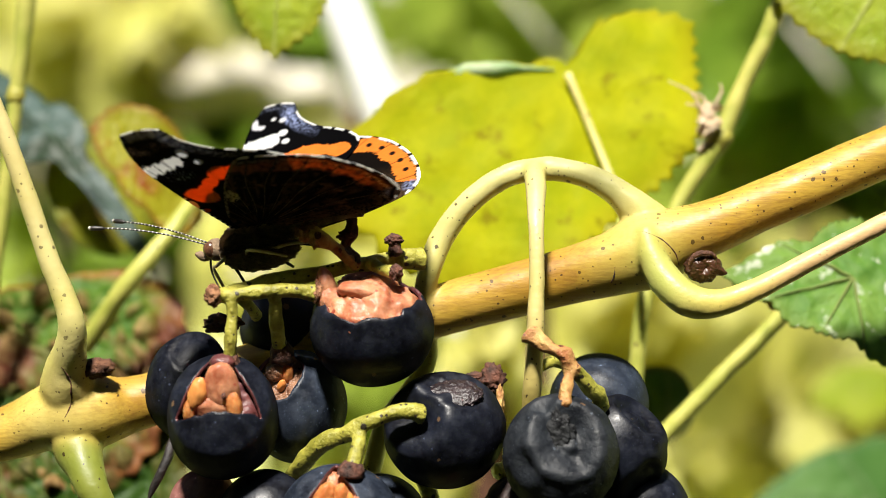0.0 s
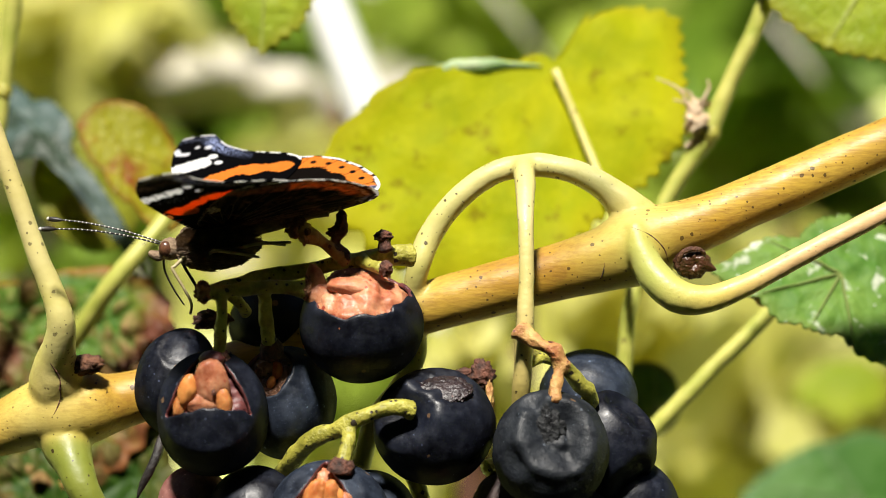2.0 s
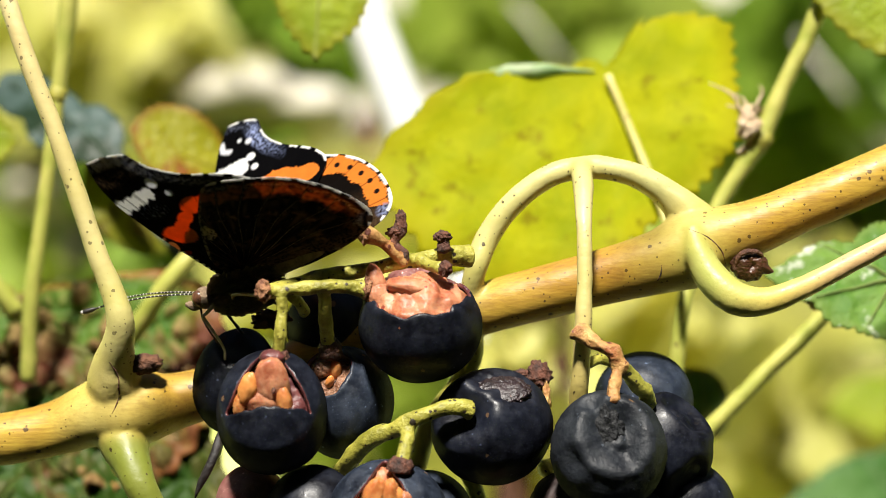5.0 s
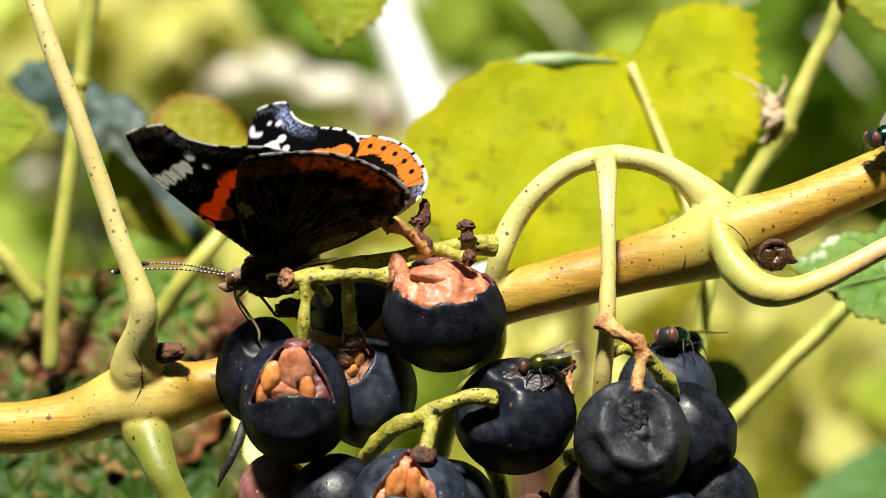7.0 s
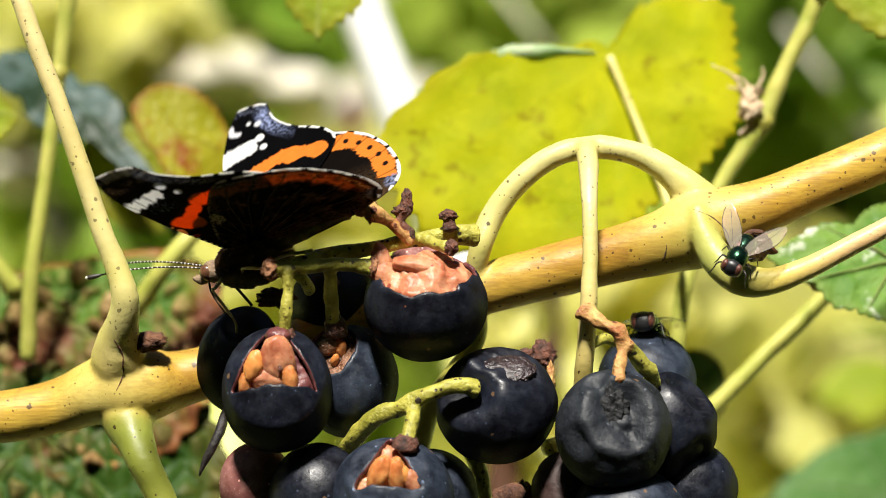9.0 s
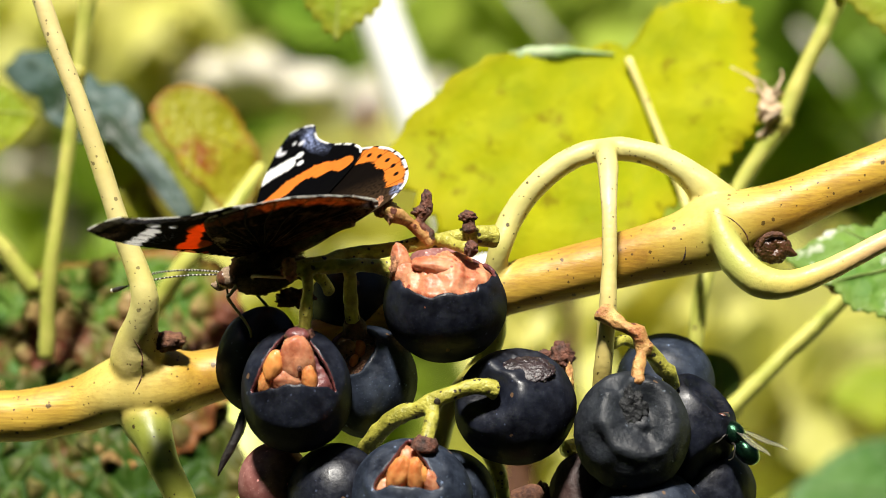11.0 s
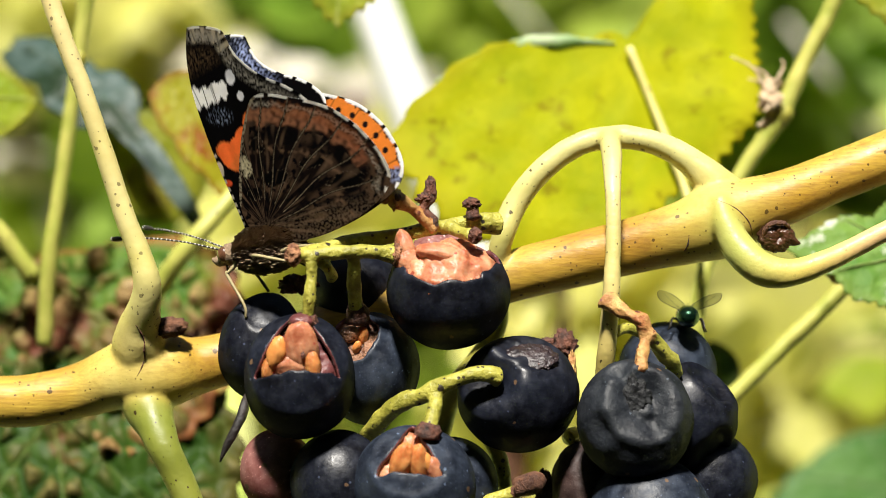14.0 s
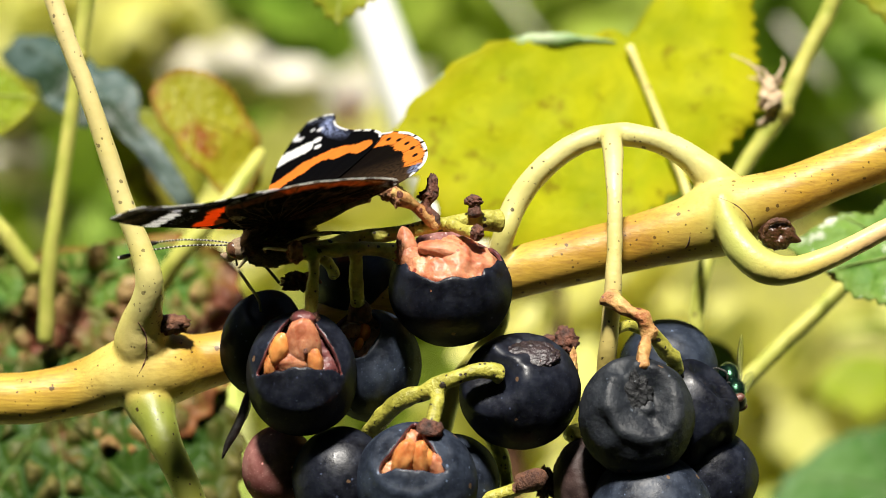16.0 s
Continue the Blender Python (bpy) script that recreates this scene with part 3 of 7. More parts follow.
# second stalk, side arms and broken stubs of the bunch
bunch = thing("bunch_stem", (0.00812, -0.00200, 0.00347), "green knobbly grape bunch stem with broken brown stubs", "stem")
fused(bunch, [
    ("arm", [(0.00849, -0.00400, 0.00471, 0.00168), (0.00385, -0.00600, 0.00477, 0.00134), (-0.00200, -0.00800, 0.00391, 0.00108), (-0.00782, -0.00800, 0.00275, 0.00108), (-0.01361, -0.00900, 0.00207, 0.00108), (-0.01720, -0.01200, 0.00074, 0.00107), (-0.02032, -0.01500, 0.00008, 0.00114), (-0.02133, -0.01600, 0.00008, 0.00098)], M_RACHIS, "", dict(lump=0.15, lump_scale=420)),
    ("stub", [(0.00091, -0.00900, 0.00440, 0.00108), (0.00256, -0.01100, 0.00338, 0.00083), (0.00443, -0.01300, 0.00295, 0.00107)], M_RACHIS, "", dict(lump=0.15)),
    ("stub", [(0.00466, -0.00800, 0.00541, 0.00108), (0.00449, -0.00800, 0.00691, 0.00092), (0.00433, -0.00800, 0.00740, 0.00075)], M_CRUST, "", dict(lump=0.15, lump_scale=600)),
    ("stub", [(-0.00100, -0.00900, 0.00373, 0.00091), (-0.00323, -0.01000, 0.00588, 0.00083), (-0.00512, -0.01100, 0.00751, 0.00099), (-0.00667, -0.01200, 0.00831, 0.00148), (-0.00790, -0.01200, 0.00914, 0.00107)], M_DRYSTEM, "", dict(lump=0.2, lump_scale=500)),
    ("stub", [(-0.00133, -0.00900, 0.00465, 0.00100), (-0.00266, -0.00900, 0.00672, 0.00083), (-0.00199, -0.00900, 0.00838, 0.00091), (-0.00158, -0.00900, 0.00963, 0.00050)], M_CRUST, "", dict(lump=0.3, lump_scale=600)),
    ("arm", [(-0.01951, -0.01500, 0.00008, 0.00098), (-0.01342, -0.01400, 0.00057, 0.00106), (-0.00936, -0.01300, 0.00041, 0.00107), (-0.00650, -0.01200, 0.00008, 0.00140)], M_RACHIS, "", dict(lump=0.15, lump_scale=420)),
    ("pedicel", [(-0.01894, -0.01500, 0.00008, 0.00098), (-0.01886, -0.01500, -0.00318, 0.00082), (-0.01910, -0.01500, -0.00645, 0.00090), (-0.01948, -0.01400, -0.00958, 0.00106)], M_RACHIS, "", dict(lump=0.15, lump_scale=420)),
    ("pedicel", [(-0.01301, -0.01400, 0.00090, 0.00098), (-0.01284, -0.01200, -0.00239, 0.00099), (-0.01278, -0.00900, -0.00614, 0.00108), (-0.01251, -0.00700, -0.00868, 0.00117)], M_RACHIS, "", dict(lump=0.15, lump_scale=420)),
    ("arm", [(-0.01854, -0.01000, -0.00033, 0.00083), (-0.01693, -0.00900, -0.00158, 0.00100), (-0.01632, -0.00400, -0.00328, 0.00084)], M_RACHIS, "", dict(lump=0.15, lump_scale=420)),
    ("arm", [(-0.01211, -0.00400, -0.02851, 0.00143), (-0.00965, -0.00800, -0.02488, 0.00141), (-0.00652, -0.01100, -0.02179, 0.00140), (-0.00238, -0.01300, -0.02003, 0.00131), (0.00131, -0.01400, -0.01825, 0.00115), (0.00540, -0.01400, -0.01711, 0.00123), (0.00829, -0.01300, -0.01765, 0.00156)], M_RACHIS, "", dict(lump=0.15, lump_scale=380)),
    ("pedicel", [(-0.00074, -0.01300, -0.01896, 0.00107), (-0.00098, -0.01500, -0.02155, 0.00098), (-0.00154, -0.01700, -0.02387, 0.00122), (-0.00195, -0.01700, -0.02525, 0.00122)], M_RACHIS, "", dict(lump=0.15, lump_scale=420)),
    ("arm", [(0.00653, 0.00400, -0.02740, 0.00103), (0.00868, 0.00400, -0.03084, 0.00129), (0.00953, 0.00400, -0.03513, 0.00112), (0.00996, 0.00400, -0.03943, 0.00103)], M_RACHIS, "", dict(lump=0.15, lump_scale=400)),
    ("arm", [(0.00385, -0.00600, -0.03714, 0.00100), (0.00801, -0.00700, -0.03596, 0.00100), (0.01173, -0.00800, -0.03445, 0.00100)], M_RACHIS, "", dict(lump=0.15)),
    ("stub", [(0.01112, -0.00900, -0.03410, 0.00141), (0.01332, -0.01000, -0.03327, 0.00166), (0.01436, -0.01100, -0.03293, 0.00132)], M_BROWN, "orange-brown broken stub", dict(lump=0.15, lump_scale=500)),
    ("pedicel", [(0.02358, 0.00200, -0.02512, 0.00085), (0.02145, 0.00200, -0.02640, 0.00103), (0.01879, 0.00000, -0.02754, 0.00145)], M_RACHIS, "", dict(lump=0.15)),
], voxel=0.0003, smooth=2)
for k, (at, r, form) in enumerate((((-0.00790, -0.01200, 0.00900), 0.0015, (1.1, 0.9, 0.9)), ((-0.00680, -0.01260, 0.00800), 0.0011, (0.7, 0.8, 1.2)), ((-0.00165, -0.00900, 0.00960), 0.0012, (0.7, 0.7, 1.5)), ((-0.00250, -0.00920, 0.00840), 0.0010, (1.2, 0.8, 0.7)), ((0.00440, -0.00800, 0.00760), 0.0012, (1.0, 0.9, 0.7)), ((0.00480, -0.01330, 0.00290), 0.0011, (0.9, 1.0, 1.0)), ((-0.02140, -0.01600, 0.00010), 0.0014, (0.8, 0.9, 1.1)), ((-0.00640, -0.01230, 0.00010), 0.0015, (0.6, 0.9, 1.2)))):
    end = link("torn_end", blob_mesh(r, form, 40, 28, lambda d: 1 + 0.35 * noise.noise(d * 2.2 + Vector((k * 3.0, 0, 0))) + 0.25 * abs(noise.noise(d * 5 + Vector((0, k, 0)))) + 0.1 * noise.noise(d * 12)), M_STUB if k < 2 or k > 5 else M_CRUST, bunch, "ragged brown torn end")
    end.location = Vector(at) - bunch.location
for pts in ([(-0.01930, -0.01440, -0.00842, 0.00098), (-0.01939, -0.01420, -0.00908, 0.00147), (-0.01956, -0.01400, -0.01023, 0.00180)], [(-0.01265, -0.00800, -0.00740, 0.00116), (-0.01250, -0.00740, -0.00825, 0.00158), (-0.01236, -0.00660, -0.00960, 0.00192)], [(-0.00170, -0.01700, -0.02411, 0.00130), (-0.00187, -0.01700, -0.02492, 0.00187), (-0.00211, -0.01700, -0.02606, 0.00211)]):
    tube("collar", pts, M_CRUST, bunch, "dark brown collar on the grape", rings=18, step=0.0005, lump=0.14, lump_scale=900)
second = thing("bunch_stem", (0.02504, -0.00800, -0.00740), "brown dried stem of the second grape bunch", "stem")
fused(second, [
    ("arm", [(0.02433, -0.01000, -0.00670, 0.00166), (0.02542, -0.01100, -0.00734, 0.00124), (0.02732, -0.01200, -0.00864, 0.00091), (0.02897, -0.01200, -0.00946, 0.00107), (0.02979, -0.01200, -0.01177, 0.00107), (0.02922, -0.01300, -0.01371, 0.00090), (0.02898, -0.01400, -0.01531, 0.00106), (0.02881, -0.01400, -0.01670, 0.00147)], M_DRYSTEM, "pinkish brown dry pedicel", dict(lump=0.3, lump_scale=520)),
    ("arm", [(0.02996, -0.01200, -0.01144, 0.00107), (0.03194, -0.01000, -0.01357, 0.00124), (0.03378, -0.00800, -0.01572, 0.00133), (0.03480, -0.00600, -0.01748, 0.00117)], M_RACHIS, "", dict(lump=0.25, lump_scale=400)),
    ("arm", [(0.02560, -0.00600, -0.01146, 0.00084), (0.02742, -0.00400, -0.01085, 0.00084), (0.02968, -0.00200, -0.01158, 0.00085)], M_RACHIS, "", dict(lump=0.1)),
], voxel=0.00025, smooth=2)


# ---- grapes ----
def grape(at, r, squash=(1, 1, 1), material=None, opening=None, wide=0.7, jag=0.25, flesh=None, seeds=(), dents=(), wrinkle=0.0, drop=0.0, sunk=0.08, mound=0.0, lumps=(), low=-0.5, label="", group="grapes of the bunch", seed=0, turn=(0, 0, 0)):
    """A grape: skin, and where it is torn open a bed of flesh with seeds. opening: direction of the tear; dents: (direction, width, depth)."""
    g = thing("grape", at, label, "grape", group)
    off = Vector((seed * 7.3, seed * 3.1, seed * 5.7))
    rot = Euler([radians(a) for a in turn]).to_matrix()
    way = (rot.inverted() @ Vector(opening)).normalized() if opening else None
    dd = [((rot.inverted() @ Vector(v)).normalized(), w, dep) for v, w, dep in dents]

    def form(d):
        f = 1 + 0.035 * noise.noise(d * 1.3 + off)
        for v, w, dep in dd:
            a = d.angle(v)
            if w > 0.44:
                # a broad sunken pit with a steep wall
                e = max(0.0, min(1.0, (a + 0.2 * noise.noise(d * 1.7 + off) - 0.7 * w) / (0.5 * w)))
                f -= dep * (1 - e * e * (3 - 2 * e)) * (1 - 0.12 * noise.noise(d * 6 + off)) - dep * 0.14 * math.exp(-((a / w - 1.35) / 0.22) ** 2)
                continue
            f -= dep * math.exp(-(a / w) ** 2) - dep * 0.22 * math.exp(-((a / w - 1.75) / 0.5) ** 2)
        if wrinkle:
            n = noise.noise(d * 2.6 + off)
            f += wrinkle * (abs(n) - 0.3) + wrinkle * 0.35 * noise.noise(d * 7 + off)
        if way:
            a = d.angle(way) / wide
            if a < 1.4:
                f += 0.03 * math.exp(-((a - 1.08) / 0.14) ** 2)
        return f

    def open_at(d):
        return wide * (1 + jag * (noise.noise(d * 2.4 + off) + 0.6 * noise.noise(d * 6 + off)))

    if way:
        side = way.cross(Vector((0, 0, 1))).normalized()
        rise = side.cross(way)

    def outside(d):
        if not drop:
            return d.angle(way) > open_at(d)
        a = d.angle(way)
        u, v = d.dot(side), d.dot(rise)
        h = math.hypot(u, v) + 1e-9
        u, v = u / h * a / wide, v / h * a / wide
        n = jag * (noise.noise(d * 3.2 + off) + 0.5 * noise.noise(d * 8 + off))
        return not (low + n < v < 1.15 + n and abs(u) < (1.1 - v) * 0.62 * drop + n * 0.7)

    keep = outside if way else None
    fine = (150, 108) if way else (80, 58) if wrinkle or dents else (48, 34)
    skin = link("skin", blob_mesh(r, squash, *fine, form, keep), material, g)
    skin.rotation_euler = [radians(a) for a in turn]
    if way:
        rim = skin.modifiers.new("rim", "SOLIDIFY")
        rim.thickness, rim.offset, rim.material_offset_rim = r * 0.07, -1, 1
        skin.data.materials.append(M_RIM)

        def bed(d):
            a = d.angle(way) / wide
            f = 0.95
            if a < 1.3:
                f += sunk * -(1 - a / 1.3) + 0.10 * noise.noise(d * 3.0 + off) + 0.03 * noise.noise(d * 6 + off) + 0.05 * noise.noise(Vector((d.x * 11, d.y * 11, d.z * 3.5)) + off) + 0.02 * noise.noise(d * 16 + off) - 0.03
            return min(f + mound * max(0, 1 - a / 1.1), 0.965 + mound)

        fl = link("flesh", blob_mesh(r, squash, 110, 80, bed, lambda d: d.angle(way) < wide * 1.6), flesh or M_FLESH, g, "moist orange-pink flesh")
        fl.rotation_euler = skin.rotation_euler
    for p, size, squeeze, tilt, mat in lumps:
        s = link("pulp", blob_mesh(size, squeeze, 48, 36, lambda d: 1 + 0.13 * noise.noise(d * 1.3 + Vector(p) * 900) + 0.04 * noise.noise(d * 3.5 + off)), mat, g, "torn lump of pulp")
        s.location = p
        s.rotation_euler = [radians(a) for a in tilt]
    for p, size, tilt in seeds:
        s = link("seed", blob_mesh(size, (0.46, 0.42, 1.0), 24, 18, lambda d: 1 - 0.25 * max(0, d.z) + 0.12 * noise.noise(d * 3 + off)), M_SEED, g, "amber seed")
        s.location = p
        s.rotation_euler = [radians(a) for a in tilt]
    return g


M_SCAR = grape_skin("scar_skin", (0.004, 0.004, 0.005), (0.018, 0.020, 0.022), 0.6, 0.6, 0.9)
W = "whole blue-black grape with a waxy bloom"
grape((-0.02751, 0.00200, -0.01359), 0.00748, (0.84, 0.9, 1.08), M_GRAPE, dents=[((0.2, -0.6, 0.8), 0.5, 0.06)], label=W, seed=1, turn=(0, 16, 0))
# the two tiny crust lumps stand in for dark shaded pits in the flesh
grape((-0.02074, -0.01200, -0.01778), 0.00884, (0.92, 0.95, 1.02), M_GRAPE, (0.0, -0.88, 0.47), 0.95, 0.08, M_RIM, [(Vector((-0.0029, -0.0062, 0.0040)), 0.0031, (18, 14, 0))], drop=1.05, low=-0.36, sunk=0.24, lumps=[((0.0005, -0.0055, 0.0044), 0.0037, (0.72, 0.5, 1.12), (20, -2, 0), M_FLESH_PINK), ((-0.0008, -0.0054, 0.0018), 0.0026, (1.2, 0.5, 0.8), (20, 0, 0), M_FLESH_PINK), ((0.0022, -0.0060, 0.0020), 0.0023, (0.55, 0.5, 1.05), (12, -6, 0), M_FLESH), ((-0.0040, -0.0054, 0.0018), 0.0018, (0.6, 0.5, 1.1), (12, 20, 0), M_FLESH), ((0.0004, -0.0036, 0.0080), 0.0018, (1.0, 0.8, 0.8), (0, 0, 0), M_RIM), ((0.0009, -0.0073, 0.0036), 0.00040, (0.8, 0.5, 1.3), (0, 0, 0), M_CRUST), ((0.0002, -0.0070, 0.0056), 0.00030, (0.8, 0.5, 1.2), (0, 0, 0), M_CRUST)], label="blue-black grape torn open with orange flesh and seeds", seed=2)
grape((-0.01094, -0.00100, -0.01687), 0.00859, (0.88, 0.95, 1.0), M_GRAPE_DULL, (-0.30, -0.72, 0.62), 0.50, 0.2, M_ROT, [(Vector((-0.0016, -0.0062, 0.0034)), 0.0014, (40, 0, 30))], sunk=0.16, lumps=[((-0.0026, -0.0056, 0.0052), 0.0013, (1.2, 0.6, 1.0), (20, 0, 0), M_ROT), ((-0.0008, -0.0056, 0.0050), 0.0011, (0.8, 0.6, 1.4), (20, 10, 0), M_FLESH)], label="blue-black grape with a pecked brown hollow", seed=3)
grape((0.00091, -0.00900, -0.00556), 0.00910, (1.0, 0.95, 0.90), M_GRAPE, (-0.02, -0.40, 0.9), 0.90, 0.22, M_FLESH_PINK, [(Vector((-0.0030, -0.0050, 0.0060)), 0.0016, (80, 0, 50))], mound=0.16, lumps=[((-0.0062, -0.0026, 0.0062), 0.0027, (0.55, 0.55, 1.15), (0, -14, 0), M_FLESH_PINK), ((-0.0058, -0.0034, 0.0046), 0.0022, (0.9, 0.6, 0.9), (0, 0, 0), M_FLESH_PINK), ((-0.0010, -0.0040, 0.0058), 0.0028, (1.4, 0.9, 0.55), (0, 8, 0), M_FLESH_PINK)], label="blue-black grape half eaten with pink flesh", seed=4)
grape((-0.01333, 0.01200, -0.00561), 0.00723, (1, 1, 0.95), M_GRAPE, label=W, seed=5)
grape((0.00009, 0.00800, 0.00009), 0.00468, (1.1, 1, 0.75), M_GRAPE_RED, label="small reddish eaten grape husk", seed=6, wrinkle=0.2)
sunk_grape = grape((0.01121, -0.00600, -0.02058), 0.00901, (1.0, 0.95, 0.97), M_GRAPE, dents=[((0.20, -0.62, 0.72), 0.46, 0.10), ((-0.46, -0.78, 0.26), 0.34, 0.28), ((-0.12, -0.55, 0.80), 0.17, 0.16)], wrinkle=0.015, label="blue-black grape with a sunken brown scar on top", seed=7)
grape((-0.00402, -0.01300, -0.03341), 0.00901, (1, 0.95, 0.98), M_GRAPE_DULL, (-0.06, -0.8, 0.55), 0.66, 0.14, M_FLESH_PINK, [(Vector((0.0018, -0.0068, 0.0040)), 0.0020, (20, -14, 0))], drop=0.9, sunk=0.22, lumps=[((-0.0018, -0.0064, 0.0036), 0.0030, (0.55, 0.6, 1.2), (20, 18, 0), M_FLESH), ((0.0006, -0.0064, 0.0034), 0.0028, (0.5, 0.6, 1.2), (20, 4, 0), M_FLESH), ((0.0030, -0.0060, 0.0026), 0.0022, (0.6, 0.6, 1.1), (20, -20, 0), M_FLESH_PINK)], label="grape pecked open with two seeds showing", seed=8)
dry_grape = grape((0.02822, -0.01100, -0.02400), 0.00865, (0.98, 0.9, 1.03), M_GRAPE_DRY, dents=[((0.10, -0.90, 0.34), 0.52, 0.34), ((-0.30, -0.50, 0.82), 0.15, 0.16), ((-0.62, -0.76, -0.12), 0.20, 0.09)], wrinkle=0.03, label="shrivelled wrinkled blue-black grape", seed=9)
grape((0.03640, -0.00100, -0.02433), 0.00800, (0.98, 0.9, 1.0), M_GRAPE, dents=[((0.62, -0.30, 0.75), 0.50, 0.22), ((0.60, -0.50, -0.62), 0.50, 0.12)], label="dented dark grape behind the wrinkled one", seed=10)
grape((0.03473, 0.01000, -0.01800), 0.00785, (0.98, 1, 0.98), M_GRAPE_DULL, label=W, seed=11)
grape((0.04035, 0.00300, -0.03401), 0.00765, (0.96, 1, 1.0), M_GRAPE, label=W, seed=12)
grape((0.03045, -0.00800, -0.03861), 0.00918, (1, 1, 1), M_GRAPE_DULL, label=W, seed=13)
grape((0.02128, -0.00100, -0.03467), 0.00612, (0.8, 0.9, 1.1), M_GRAPE_BROWN, label="brown shrivelling grape in the shade", wrinkle=0.05, seed=14)
grape((-0.02456, -0.00400, -0.03204), 0.00595, (0.92, 0.95, 1.05), M_GRAPE_RED, label="unripe dusky red grape", seed=15)
grape((-0.01510, -0.00900, -0.03327), 0.00765, (0.95, 0.95, 1.0), M_GRAPE, label=W, seed=16)
grape((0.00135, -0.00200, -0.03458), 0.00748, (0.95, 0.95, 1.0), M_GRAPE_DULL, label=W, seed=17)

scar = link("sunken_scar", blob_mesh(0.00260, (0.85, 0.36, 1.25), 80, 60, lambda d: 1 + 0.3 * noise.noise(d * 2.2) + 0.2 * noise.noise(d * 6) + 0.1 * noise.noise(d * 14)), M_SCAR, dry_grape, "rough black sunken scar")
scar.location = Vector((0.02780, -0.01500, -0.02090)) - dry_grape.location


sunk_scar = link("sunken_scar", blob_mesh(0.00360, (1.15, 0.24, 0.75), 80, 50, lambda d: 1 + 0.12 * noise.noise(d * 1.8) + 0.12 * noise.noise(d * 5) + 0.05 * noise.noise(d * 12)), M_ROT_DARK, sunk_grape, "brown wrinkled sunken scar")
sunk_scar.location, sunk_scar.rotation_euler = (0.0017, -0.0048, 0.0056), (radians(-48), 0, 0)


def scrap(name, label, at, r, squash, material, rough=0.3, turn=(0, 0, 0), seed=0):
    """A small dried crumpled bit."""
    t = tagged(link(name, blob_mesh(r, squash, 30, 22, lambda d: 1 + rough * noise.noise(d * 2.4 + Vector((seed, 0, 0))) + rough * 0.6 * noise.noise(d * 6 + Vector((0, seed, 0)))), material), label, "plant debris")
    t.location = at
    t.rotation_euler = [radians(a) for a in turn]
    return t


scrap("dried_berry", "dark red-brown dried berry behind a grape", (0.01846, 0.00200, -0.01376), 0.00187, (0.9, 0.8, 1.2), M_CRUST, 0.5, seed=3)
scrap("dried_berry", "dark red-brown dried berry stalk", (0.01662, 0.00300, -0.01328), 0.00153, (1.6, 0.7, 0.5), M_CRUST, 0.5, seed=4)
scrap("dried_flake", "orange-brown dried skin flake", (0.01955, 0.00000, -0.01691), 0.00136, (0.45, 0.5, 1.6), M_DRYSTEM, 0.4, seed=5)
scrap("dried_berry", "black dried berry by the brown grape", (0.01547, 0.00200, -0.03495), 0.00170, (0.8, 0.8, 1.3), M_CRUST, 0.5, seed=6)
scrap("dried_berry", "brown dried scrap beside the stalk", (-0.02164, -0.00200, -0.00431), 0.00204, (1.3, 0.8, 0.7), M_CRUST, 0.5, seed=7)
scrap("dried_leaf_tip", "curled red-brown dried tip of a leaf", (0.06409, 0.03050, -0.00325), 0.0016, (1.3, 0.5, 0.7), M_DRYSTEM, 0.4, (0, 35, 0), seed=9)
tagged(tube("dried_tendril", [(-0.02925, -0.00200, -0.02088, 0.00042), (-0.02960, -0.00400, -0.02279, 0.00076), (-0.03053, -0.00500, -0.02550, 0.00075), (-0.03204, -0.00500, -0.02827, 0.00059), (-0.03296, -0.00500, -0.03061, 0.00017)], M_HUSK, None, lump=0.2, lump_scale=500), "black dried curled tendril scrap", "plant debris")


